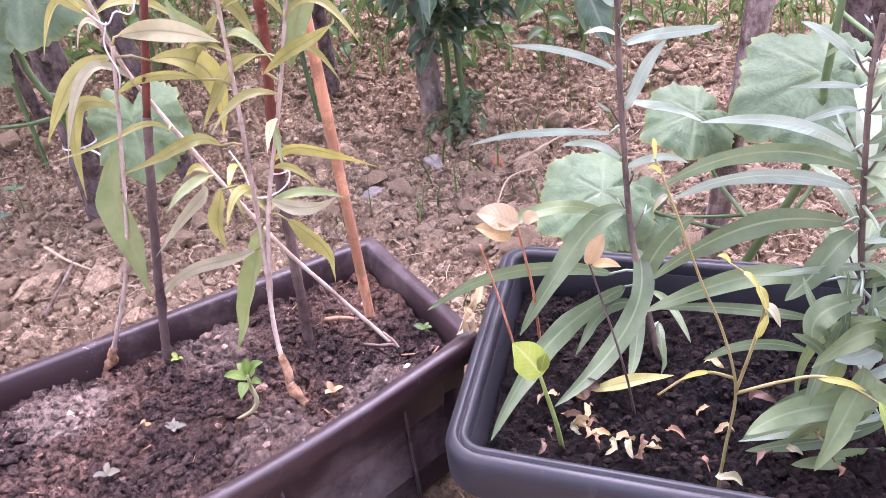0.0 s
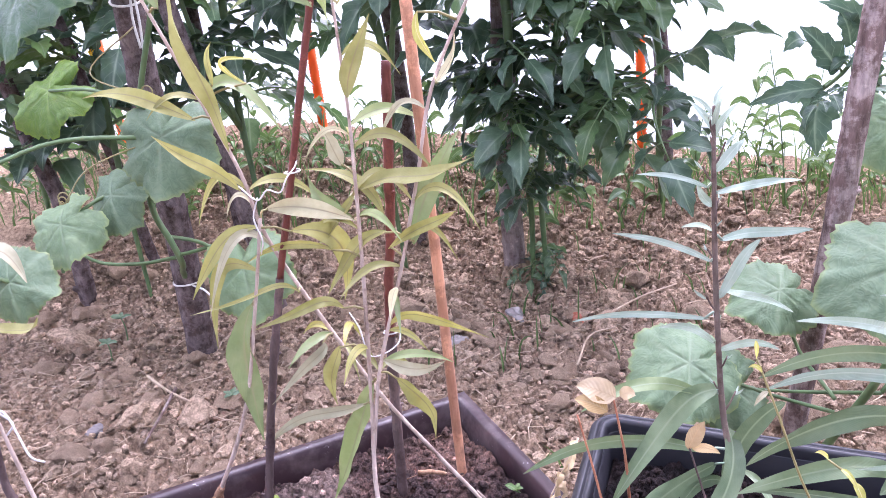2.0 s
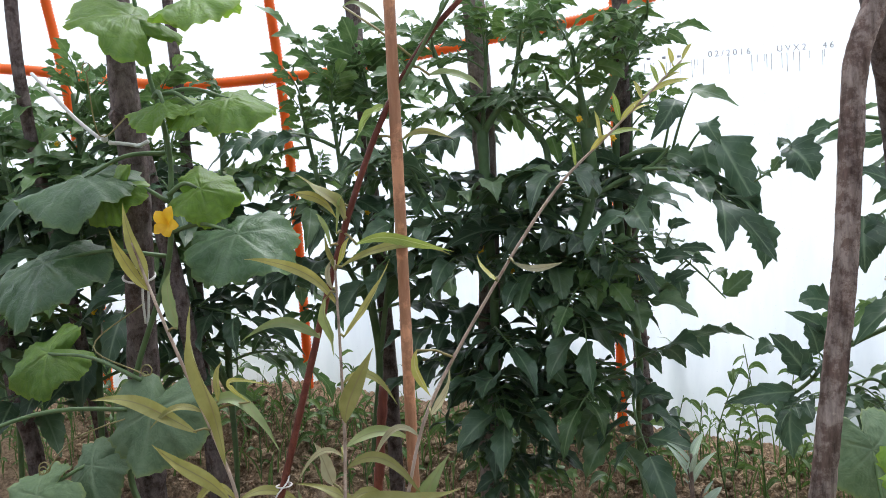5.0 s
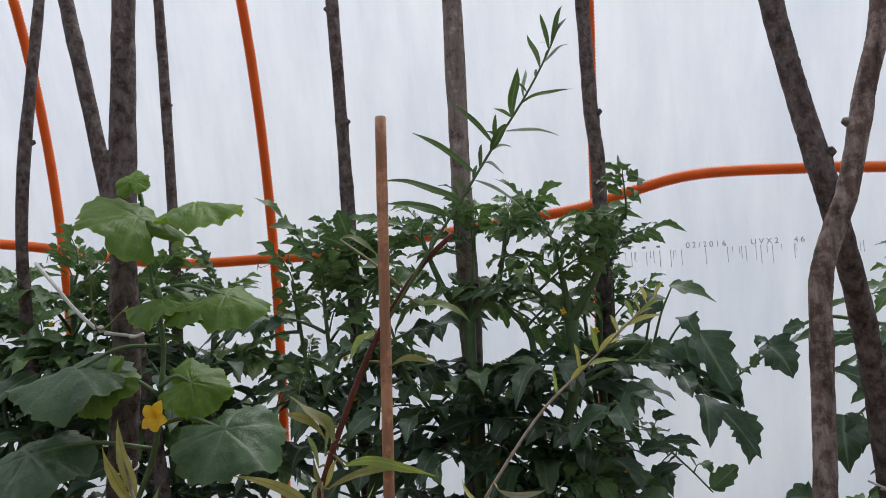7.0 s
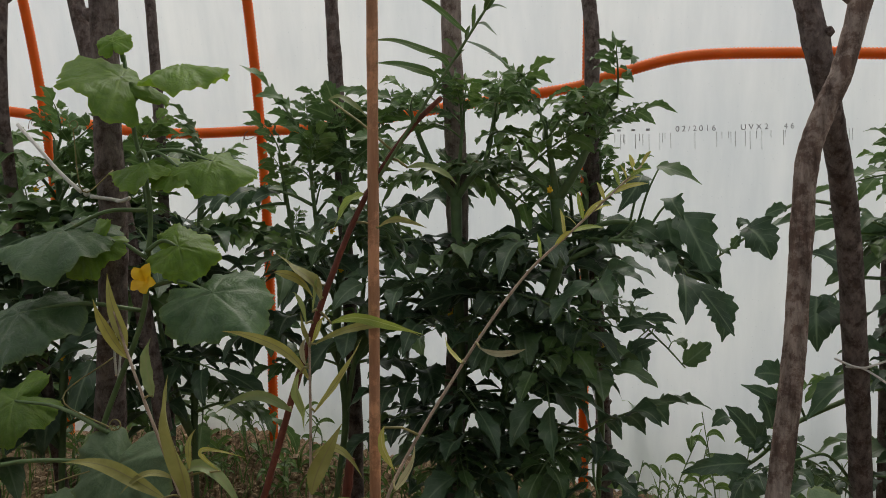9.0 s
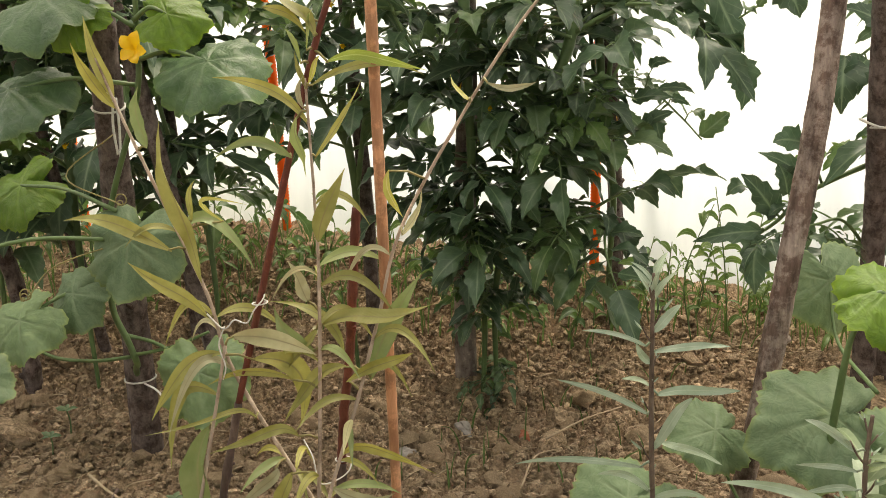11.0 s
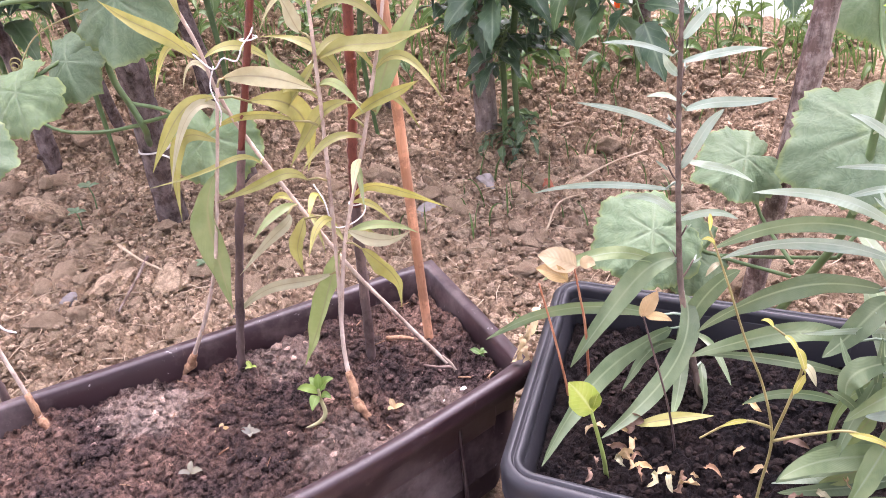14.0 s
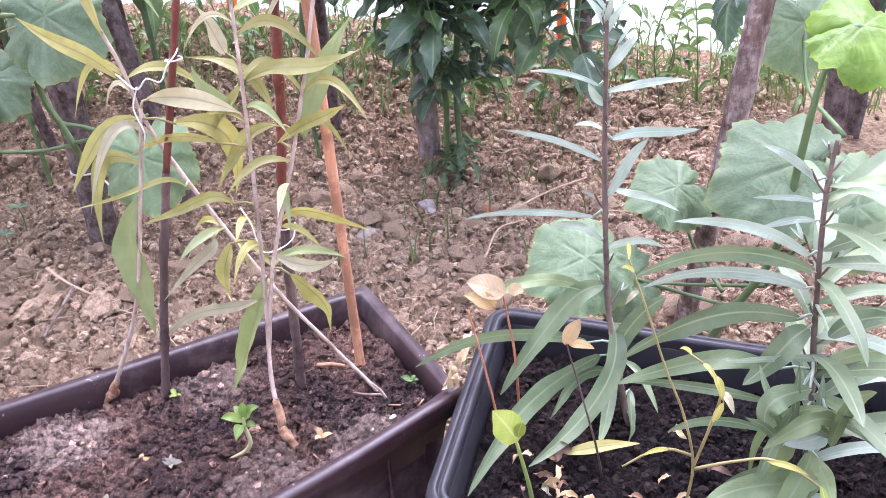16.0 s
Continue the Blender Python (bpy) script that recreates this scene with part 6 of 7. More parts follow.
for k in range(34):
    a = 2.4 * k
    p = P2[1][int(len(P2[1]) * (0.10 + 0.72 * k / 34))]
    out = Vector((abs(math.cos(a)) * 0.8 - 0.15, math.sin(a) * 0.8, rng.uniform(0.05, 0.4))).normalized()
    size = rng.uniform(0.07, 0.15)
    bm = bmesh.new()
    blade(bm, p, p + out * size * 0.55, p + out * size + Vector((0, 0, -0.02)), size * 0.13, rng, 0, 14, 0.22, (0, -0.6, 1), 0.2, 0, 0.85, 0.6)
    part("leaf", bm, SHRUB if k % 9 else SILVER, P2[0])


for k in range(6):
    p = P1[1][int((len(P1[1]) - 1) * (0.88 + 0.12 * k / 5))]
    a = 2.4 * k
    size = rng.uniform(0.024, 0.042)
    out = Vector((math.cos(a) * 0.7, math.sin(a) * 0.7, rng.uniform(0.9, 2.0))).normalized()
    bm = bmesh.new()
    blade(bm, p, p + out * size * 0.5, p + out * size + Vector((math.cos(a), math.sin(a), -0.3)) * size * 0.2, size * 0.17, rng, 0, 9)
    part("leaf", bm, SILVER, P1[0])


# short grey side shoots in the leaf axils
rng = random.Random(77)
for who, count, lo, hi in ((P1, 13, 0.38, 0.93), (P2, 12, 0.35, 0.95)):
    for k in range(count):
        p = who[1][int((len(who[1]) - 1) * (lo + (hi - lo) * k / count))]
        a = 2.4 * k + 0.6
        size = rng.uniform(0.010, 0.024)
        out = Vector((math.cos(a), math.sin(a) * 0.8, rng.uniform(0.7, 1.7))).normalized()
        bm = bmesh.new()
        tube(bm, smooth_path([p, p + out * size * 0.5, p + out * size + Vector((0, 0, size * 0.2))], 3), [0.0011, 0.0008], 5)
        shoot = part("side_shoot", bm, SHRUB_STEM, who[0])
        for turn in (-1, 1):
            tip = p + out * size
            way = (out + Vector((math.cos(a + turn * 1.3), math.sin(a + turn * 1.3), 0.3)) * 0.5).normalized()
            long = size * rng.uniform(0.4, 0.8)
            bm = bmesh.new()
            blade(bm, tip, tip + way * long * 0.5, tip + way * long, long * 0.2, rng, 0, 7)
            part("leaf", bm, SILVER, shoot)

# ---- earth clods, straw, weeds ----
rg = np.random.default_rng(21)


def under_planter(x, y):
    p = Vector((x, y)) - BACK
    across = (RIGHT - BACK).normalized()
    in_trough = -0.03 < p.dot(ALONG) < TROUGH + 0.03 and -0.02 < p.dot(across) < 0.34
    q = Vector((x, y)) - POT_FL
    return in_trough or (-0.02 < q.dot(POT_X) < POT_WIDE + 0.02 and -0.02 < q.dot(POT_Y) < POT_DEEP + 0.02)


small, large = [], []
for k in range(25000):
    near = k < 22000
    x = rg.uniform(-1.35, 0.85) if near else rg.uniform(-2.4, 1.6)
    y = 1.25 + 1.85 * rg.random() ** 1.15 if near else rg.uniform(1.0, 3.1)
    if under_planter(x, y):
        continue
    s = 0.0026 + 0.0060 * rg.random() ** 2.4
    small.append((x, y, earth_height(x, y) + 0.002 + s * 0.5, s))
for k in range(1700):
    x, y = rg.uniform(-1.4, 0.9), 1.3 + 1.8 * rg.random()
    if under_planter(x, y):
        continue
    s = 0.006 + 0.019 * rg.random() ** 3.4
    large.append((x, y, earth_height(x, y) + s * 0.32, s))
ground = bpy.data.objects["ground"]
big = sorted(large, key=lambda c: -c[3] + 0.02 * abs(c[1] - 1.9))[:290]
large = [c for c in large if c not in set(big)]
medium = []
for k in range(2300):
    x, y = rg.uniform(-1.3, 0.85), 1.3 + 1.75 * rg.random()
    if under_planter(x, y):
        continue
    s = 0.0045 + 0.007 * rg.random() ** 1.5
    medium.append((x, y, earth_height(x, y) + s * 0.6, s))
lumps("earth_lumps", medium, CLOD, "angular tan clay lumps on the bed", "clods", seed=11, squash=0.85, fine=2)
lumps("earth_crumbs", small, CLOD, "small tan clay crumbs and pebbles on the bed", "clods", seed=9)
lumps("earth_clods", large, CLOD, "rough tan clay clods strewn over the bed", "clods", seed=10, fine=2)
rng = random.Random(41)
CLODS = []
for k in range(10):
    piece = lumps("clod", [(0, 0, 0, 1.0)], CLOD, "", "", seed=200 + k, fine=2)
    CLODS.append(piece.data)
    bpy.data.objects.remove(piece)
for k, (x, y, z, s) in enumerate(big):
    ob = new("clod", CLODS[k % 10])
    ob.matrix_basis = Matrix.Translation((x, y, z)) @ Matrix.Rotation(rng.uniform(0, 6.28), 4, "Z") @ Matrix.Diagonal((s, s, s, 1))
    ob.parent = ground
    ob.matrix_parent_inverse = ground.matrix_basis.inverted()


def earth_bit(name, x, y, size, material, label, category):
    lumps(name, [(x, y, earth_height(x, y) + size * 0.3, size)], material, label, category, kind="", seed=int(1000 * size + 100 * abs(x)), squash=0.75, fine=3)


earth_bit("stone", -0.037, 2.39, 0.027, PALE_STONE, "pale grey stone lying on the earth", "stone")
earth_bit("stone", -0.151, 2.28, 0.019, PALE_STONE, "pale grey stone lying on the earth", "stone")
earth_bit("stone", -0.75, 1.91, 0.020, GREY_STONE, "flat grey stone lying on the earth", "stone")
earth_bit("brick_bit", 0.095, 2.37, 0.017, BRICK, "brick-red clod lying on the earth", "clod")
for x, y, size in ((0.029, 2.385, 0.028), (0.159, 2.48, 0.032), (0.149, 2.36, 0.026), (-0.689, 1.95, 0.046), (-0.583, 1.955, 0.040), (-1.03, 2.266, 0.040), (-0.467, 1.85, 0.024), (-0.62, 1.80, 0.026)):
    earth_bit("clod", x, y, size, CLOD, "large tan clay clod on the earth", "clod")
bm = bmesh.new()
for k in range(1500):
    x, y = rng.uniform(-1.2, 0.75), rng.uniform(1.4, 3.0)
    a, length = rng.uniform(0, 6.28), rng.uniform(0.012, 0.06)
    z = earth_height(x, y) + 0.008
    p = Vector((x, y, z))
    q = p + Vector((math.cos(a), math.sin(a), rng.uniform(-0.05, 0.12))) * length
    tube(bm, [p, (p + q) / 2 + Vector((rng.uniform(-1, 1), rng.uniform(-1, 1), 0.5)) * length * 0.12, q], [rng.uniform(0.0005, 0.0012)], 4)
solid("straw", bm, STRAW, "dry straw bits strewn on the earth", "straw", kind="stuff")


def twig(points, r, material, label):
    bm = bmesh.new()
    tube(bm, smooth_path(points, 5), [r, r * 0.6], 6, 0.1, rng=rng)
    solid("twig", bm, material, label, "twig", "twigs on the earth")


twig([(-0.72, 2.05, 0.035), (-0.65, 2.0, 0.03), (-0.585, 1.96, 0.03)], 0.003, STRAW, "pale dry twig on the earth")
twig([(-0.64, 2.01, 0.03), (-0.625, 1.93, 0.025), (-0.61, 1.84, 0.02)], 0.0035, TWIG, "grey dry twig on the earth")
twig([(0.14, 2.28, 0.03), (0.22, 2.36, 0.04), (0.30, 2.44, 0.035)], 0.0025, STRAW, "pale dry twig on the earth")
twig([(0.10, 2.1, 0.02), (0.12, 2.2, 0.03), (0.17, 2.24, 0.03)], 0.002, STRAW, "pale dry twig on the earth")


def grass_patch(label, count, xs, ys, heights, seed, width=0.006):
    rng = random.Random(seed)
    bm = bmesh.new()
    for k in range(count):
        x, y = rng.uniform(*xs), rng.uniform(*ys)
        z, tall = earth_height(x, y) - 0.01, rng.uniform(*heights)
        a = rng.uniform(0, 6.28)
        lean = Vector((math.cos(a), math.sin(a) * 0.6, 0)) * tall * rng.uniform(0.1, 0.7)
        p = Vector((x, y, z))
        blade(bm, p, p + lean * 0.3 + Vector((0, 0, tall * 0.6)), p + lean + Vector((0, 0, tall * rng.uniform(0.7, 1))), width * rng.uniform(0.6, 1.4), rng, 0, 6, 0.3, (math.sin(a), -1, 0.1), 0.1, 0, 0.45)
    solid("grass", bm, GRASS, label, "grass", kind="stuff")


grass_patch("tufts of fresh grass along the film", 300, (0.34, 1.35), (2.80, 3.08), (0.04, 0.17), 1, 0.0042)
grass_patch("tufts of fresh grass along the film", 520, (-1.7, 0.3), (2.74, 3.08), (0.04, 0.15), 2, 0.005)
grass_patch("tall grass outside along the film", 700, (-2.2, 2.0), (3.24, 3.6), (0.18, 0.5), 7, 0.012)
grass_patch("single grass blades on the bed", 60, (-0.2, 0.5), (2.1, 2.7), (0.03, 0.11), 3, 0.004)
grass_patch("single grass blades behind the planters", 26, (0.05, 0.16), (1.62, 1.85), (0.02, 0.06), 4, 0.003)


def weed(x, y, tall, seed, pairs=5, broad=0.0):
    """A thin upright weed with pairs of pointed leaves; broad: 0 narrow to 1 wide leaves."""
    rng = random.Random(seed)
    z = earth_height(x, y)
    root = thing("weed", (x, y, z), "thin green weed with pointed leaves by the film", "plant", "weeds by the film")
    line = smooth_path([(x, y, z - 0.01), (x + rng.uniform(-0.03, 0.03), y, z + tall * 0.5), (x + rng.uniform(-0.06, 0.06), y + rng.uniform(-0.03, 0.0), z + tall)], 6)
    bm = bmesh.new()
    tube(bm, line, [0.0022, 0.0012], 5)
    part("stem", bm, GREEN_STEM, root)
    turn = rng.uniform(0, 6.28)
    for k in range(pairs * 2):
        p = line[int((0.15 + 0.84 * (k + rng.uniform(0, 0.9)) / (pairs * 2)) * (len(line) - 1))]
        a = turn + k * 2.5 + rng.uniform(-0.5, 0.5)
        size = rng.uniform(0.020, 0.060) * (1 + 0.4 * broad)
        out = Vector((math.cos(a), math.sin(a) * 0.6 - 0.2, rng.uniform(-0.35, 0.9))).normalized()
        bm = bmesh.new()
        blade(bm, p, p + out * size * 0.5 + Vector((0, 0, 0.005)), p + out * size + Vector((0, 0, -size * rng.uniform(0.0, 0.5))), size * rng.uniform(0.16, 0.32) * (1 + 0.7 * broad), rng, 0, 8, 0.3, None, 0.25)
        part("leaf", bm, GRASS if broad < 0.5 else TOMATO_YOUNG, root)


rng = random.Random(41)
for k in range(11):
    weed(0.35 + 0.08 * k + rng.uniform(-0.03, 0.03), rng.uniform(2.80, 3.04), rng.uniform(0.10, 0.24), 60 + k, 6, 0)
for x, y, tall, seed in ((0.50, 2.80, 0.36, 1), (0.52, 2.90, 0.30, 2), (0.40, 2.86, 0.24, 3), (0.60, 2.86, 0.40, 4), (0.66, 2.92, 0.31, 5), (0.72, 2.84, 0.27, 6), (0.78, 2.90, 0.38, 7), (0.86, 2.86, 0.33, 8), (0.94, 2.92, 0.36, 9)):
    weed(x, y, tall, seed, 6, 0.2 if seed % 3 else 0.6)
for k in range(66):
    weed(-1.6 + 0.0285 * k + rng.uniform(-0.03, 0.03), rng.uniform(2.74, 3.04), rng.uniform(0.07, 0.21), 90 + k, 4, (k % 4) / 6)


# ---- twine ----
def twine(lines, label, r=0.0016):
    """White plastic twine: one thing, each strand a part."""
    root = thing("twine", lines[0][0], label, "twine", "twine ties")
    for points in lines:
        bm = bmesh.new()
        tube(bm, smooth_path(points, 7), [r, r], 6)
        part("strand", bm, STRING, root)


def ring(x, y, z, r, turns=1.0, start=0.0, tilt=0.0):
    n = int(12 * turns)
    return [(x + r * math.cos(start + 6.283 * i / 12), y + r * math.sin(start + 6.283 * i / 12), z + tilt * math.cos(6.283 * i / 12) + 0.002 * i / 12) for i in range(n + 1)]


twine([ring(-0.622, 2.105, 0.722, 0.0275, 1.2, 2.0, 0.01), [(-0.60, 2.05, 0.735), (-0.575, 2.03, 0.75), (-0.559, 2.02, 0.737)], [(-0.569, 2.04, 0.74), (-0.566, 2.035, 0.69), (-0.571, 2.035, 0.63)], [(-0.575, 2.04, 0.735), (-0.577, 2.035, 0.69), (-0.574, 2.035, 0.645)]], "white plastic twine tied round a stake", 0.0022)
twine([ring(-0.603, 2.055, 0.955, 0.0255, 1.1, 3.4, 0.004), [(-0.80, 2.09, 1.10), (-0.731, 2.05, 1.049), (-0.683, 2.035, 1.005), (-0.632, 2.022, 0.966)], [(-0.57, 2.03, 0.95), (-0.55, 2.01, 0.948), (-0.53, 2.0, 0.952)]], "white cord knotted round a cucumber stake", 0.0034)
bm = bmesh.new()
lump(bm, (-0.622, 2.022, 0.965), 0.0075, random.Random(2), 1.0)
solid("knot", bm, STRING, "white cord knot on a cucumber stake", "knot")
twine([ring(-0.683, 2.207, 0.17, 0.030, 1.1, 3.3), [(-0.66, 2.18, 0.17), (-0.60, 2.12, 0.18), (-0.533, 2.04, 0.181)]], "white twine tied low round a stake", 0.002)
twine([ring(0.742, 2.31, 0.64, 0.0215, 1.1, 3.0), [(0.692, 2.28, 0.658), (0.72, 2.28, 0.645), (0.751, 2.285, 0.635), (0.79, 2.26, 0.60), (0.80, 2.25, 0.56)], [(0.745, 2.285, 0.64), (0.80, 2.27, 0.66), (0.84, 2.26, 0.65)]], "white twine tied round a leaning stake", 0.0022)
twine([[(-0.184, 1.495, 0.532), (-0.165, 1.49, 0.518), (-0.152, 1.488, 0.528), (-0.139, 1.488, 0.525), (-0.131, 1.49, 0.538), (-0.124, 1.498, 0.547), (-0.127, 1.512, 0.55)], ring(-0.133, 1.512, 0.538, 0.0078, 1.2, 1.0), [(-0.165, 1.492, 0.52), (-0.172, 1.49, 0.50), (-0.166, 1.488, 0.478), (-0.172, 1.492, 0.462)]], "white twine tying a sapling to a red stem", 0.0008)
twine([[(-0.100, 1.52, 0.384), (-0.088, 1.51, 0.37), (-0.083, 1.505, 0.352), (-0.079, 1.51, 0.338), (-0.068, 1.53, 0.333), (-0.057, 1.54, 0.340), (-0.056, 1.55, 0.353)], ring(-0.068, 1.553, 0.345, 0.008, 1.1)], "white twine tying a sapling to a red stick", 0.0008)
twine([[(-0.475, 1.43, 0.325), (-0.463, 1.43, 0.315), (-0.452, 1.425, 0.295), (-0.440, 1.42, 0.272), (-0.429, 1.425, 0.262)], [(-0.475, 1.43, 0.32), (-0.468, 1.44, 0.30), (-0.48, 1.44, 0.285)]], "loose white twine on a thin stem", 0.0012)

# ---- small growth in the trough ----
end_stick = [(-0.478, 1.426, 0.11), (-0.483, 1.428, 0.19), (-0.492, 1.43, 0.24), (-0.484, 1.43, 0.31)]
bm = bmesh.new()
knotty(bm, end_stick, 0.0052, 0.004, random.Random(9), 3, 8)
solid("stick", bm, DARK_BARK, "thin dark stick at the trough's far part", "stick")
S6 = sapling([(-0.421, 1.402, 0.15), (-0.434, 1.408, 0.20), (-0.447, 1.41, 0.26), (-0.458, 1.41, 0.33)], [0.0029, 0.0026, 0.0022], PALE_STEM, "short pale willow stem with a tan root collar", TAN_ROOT)


def soil_twig(points, r, material, label):
    bm = bmesh.new()
    tube(bm, smooth_path(points, 5), [r, r * 0.6], 6, 0.12, rng=random.Random(len(label)))
    solid("twig", bm, material, label, "twig", "twigs on the soil")


soil_twig([(0.040, 1.514, 0.128), (0.028, 1.508, 0.158), (0.012, 1.500, 0.166), (-0.004, 1.498, 0.170)], 0.0022, TWIG, "short grey twig at a sapling's foot")
soil_twig([(0.036, 1.505, 0.13), (0.030, 1.500, 0.165), (0.020, 1.494, 0.186)], 0.002, PALE_STEM, "short pale root twig at a sapling's foot")
soil_twig([(0.03, 1.512, 0.13), (0.034, 1.504, 0.150), (0.040, 1.490, 0.153)], 0.003, TAN_ROOT, "thick brown root at a sapling's foot")
soil_twig([(-0.065, 1.575, 0.152), (-0.045, 1.57, 0.157), (-0.03, 1.568, 0.156)], 0.0032, TAN_ROOT, "stub of a tan root on the soil")


def sprout(x, y, z, tall, size, count, material, label, seed, stem=None):
    rng = random.Random(seed)
    root = thing("seedling", (x, y, z), label, "seedling", "seedlings")
    top = Vector((x + rng.uniform(-0.006, 0.006), y, z + tall))
    if tall > 0.01:
        bm = bmesh.new()
        tube(bm, smooth_path([(x, y, z - 0.01), (x + 0.002, y, z + tall * 0.5), top], 4), [0.0018, 0.0013], 6)
        part("stem", bm, stem or GREEN_STEM, root)
    for k in range(count):
        a = 6.283 * k / count + rng.uniform(-0.4, 0.4)
        out = Vector((math.cos(a), math.sin(a) * 0.8, rng.uniform(0.1, 0.6))).normalized()
        s = size * rng.uniform(0.75, 1.2)
        bm = bmesh.new()
        blade(bm, top, top + out * s * 0.5 + Vector((0, 0, 0.002)), top + out * s, s * 0.52, rng, 0, 7, 0.2, (0, -0.4, 1), 0.1, 0, 0.8)
        part("leaf", bm, material, root)


seedling = thing("seedling", (-0.100, 1.419, 0.15), "bright green seedling with a pale bent stem in the soil", "seedling", "seedlings")
bm = bmesh.new()
tube(bm, smooth_path([(-0.118, 1.412, 0.150), (-0.103, 1.416, 0.156), (-0.096, 1.419, 0.166), (-0.099, 1.421, 0.182), (-0.099, 1.421, 0.196)], 5), [0.0013, 0.0026, 0.0022, 0.0015], 7)
part("stem", bm, PALE_SHOOT, seedling, "pale bent stem")
for k, (a, b, w) in enumerate((((-0.099, 1.421, 0.190), (-0.126, 1.416, 0.200), 0.013), ((-0.099, 1.421, 0.192), (-0.077, 1.424, 0.212), 0.015), ((-0.100, 1.419, 0.188), (-0.103, 1.398, 0.180), 0.015), ((-0.099, 1.421, 0.192), (-0.096, 1.424, 0.219), 0.012), ((-0.098, 1.420, 0.186), (-0.080, 1.412, 0.190), 0.010), ((-0.100, 1.422, 0.19), (-0.114, 1.434, 0.205), 0.010))):
    bm = bmesh.new()
    rr = random.Random(k + 90)
    a, b = Vector(a), Vector(b)
    b = a + (b - a) * 0.8
    blade(bm, a, (a + b) / 2 + Vector((0, 0, 0.004)), b, w * 0.72, rr, 0, 10, 0.35, (0, -0.7, 1), 0.25, 0, 0.9, 0.9)
    part("leaf", bm, SEEDLING, seedling)
sprout(-0.177, 1.392, 0.152, 0.006, 0.014, 4, ROSETTE, "pale grey green rosette on the soil", 2)
sprout(-0.209, 1.332, 0.153, 0.006, 0.014, 3, ROSETTE, "pale grey green rosette on the soil", 3)
sprout(-0.210, 1.505, 0.150, 0.008, 0.010, 3, LIME, "tiny green seedling on the soil", 4)
sprout(-0.208, 1.396, 0.152, 0.004, 0.009, 3, DRY, "tiny reddish dry seedling on the soil", 5)
sprout(-0.030, 1.438, 0.153, 0.004, 0.014, 3, DRY, "dry tan sprig on the soil", 6)
sprout(0.058, 1.53, 0.150, 0.012, 0.012, 4, YOUNG, "tiny green seedling on the soil", 7)
sprout(-0.923, 2.302, 0.005, 0.045, 0.024, 4, CUCUMBER, "small dark weed on the clay earth", 8)
sprout(-0.90, 2.20, 0.005, 0.03, 0.024, 4, CUCUMBER, "small dark weed on the clay earth", 9)
sprout(-0.532, 2.014, 0.0, 0.012, 0.024, 4, CUCUMBER, "small dark weed on the clay earth", 10)


def bit(name, x, y, z, size, material, label, category, seed, squash=0.6):
    bm = bmesh.new()
    lump(bm, (x, y, z), size, random.Random(seed), squash)
    solid(name, bm, material, label, category)


bit("shell", 0.045, 1.467, 0.160, 0.0055, SHELL, "white snail shell on the soil", "shell", 1, 0.8)
bit("shell", 0.026, 1.452, 0.158, 0.0045, SHELL, "small cracked white shell on the soil", "shell", 2, 0.5)
rng = random.Random(77)
bm = bmesh.new()
for k in range(24):
    u, v = rng.uniform(0.03, 0.75), rng.uniform(0.1, 0.92)
    p = trough_point(u, v)
    z = trough_soil_height(u, v) + 0.003
    a = rng.uniform(0, 6.28)
    q = Vector((p.x, p.y, z))
    tube(bm, [q, q + Vector((math.cos(a), math.sin(a), rng.uniform(-0.05, 0.15))) * rng.uniform(0.006, 0.018)], [rng.uniform(0.0004, 0.0009)], 4)
solid("root_bits", bm, TAN_ROOT, "dry root bits on the trough's soil", "straw", kind="stuff")


def dry_leaf(at, tip, width, material, label, seed, lift=0.01, name="dry_leaf", group="fallen leaves"):
    bm = bmesh.new()
    rng = random.Random(seed)
    a, b = Vector(at), Vector(tip)
    blade(bm, a, (a + b) / 2 + Vector((rng.uniform(-0.004, 0.004), 0, lift)), b, width, rng, 0, 12, 0.7, (rng.uniform(-0.6, 0.6), rng.uniform(-0.8, 0.3), 1), 0.6, 0, 0.85, 0.7, 0.0, rng.uniform(-0.18, 0.18), 0.35, 1.8)
    return solid(name, bm, material, label, "leaf", group)


sprig = thing("dry_sprig", (0.097, 1.488, 0.181), "withered cream sprig draped over the corner of the trough", "sprig")
for k, (a, b, w, note) in enumerate((
        ((0.126, 1.529, 0.226), (0.108, 1.502, 0.205), 0.010, "curled cream leaf"), ((0.118, 1.512, 0.214), (0.106, 1.503, 0.196), 0.007, ""),
        ((0.109, 1.503, 0.204), (0.095, 1.487, 0.183), 0.011, "curled cream leaf"), ((0.112, 1.494, 0.200), (0.108, 1.489, 0.181), 0.009, "rounded cream leaf"))):
    bm = bmesh.new()
    rr = random.Random(k + 50)
    a, b = Vector(a), Vector(b)
    blade(bm, a, (a + b) / 2 + Vector((0.003, -0.002, 0.003)), b, w, rr, 0, 12, 0.6, (rr.uniform(-0.4, 0.4), -1, 0.5), 0.5, 0, 0.85, 0.6, 0.0, 0.1, 0.3, 1.4)
    part("leaf", bm, CREAM, sprig, note)
bm = bmesh.new()
tube(bm, smooth_path([(0.127, 1.531, 0.228), (0.115, 1.510, 0.212), (0.108, 1.500, 0.202), (0.097, 1.488, 0.184)], 4), [0.0011, 0.0008], 5)
part("stem", bm, STRAW, sprig)
dry_leaf((-0.01, 1.63, 0.128), (0.02, 1.60, 0.13), 0.008, WILLOW_PALE, "pale dry leaf on the soil", 3)
fallen = thing("fallen_leaf", (0.252, 1.40, 0.176), "fallen olive leaf with a brown end on the soil", "leaf", "fallen leaves")
bm = bmesh.new()
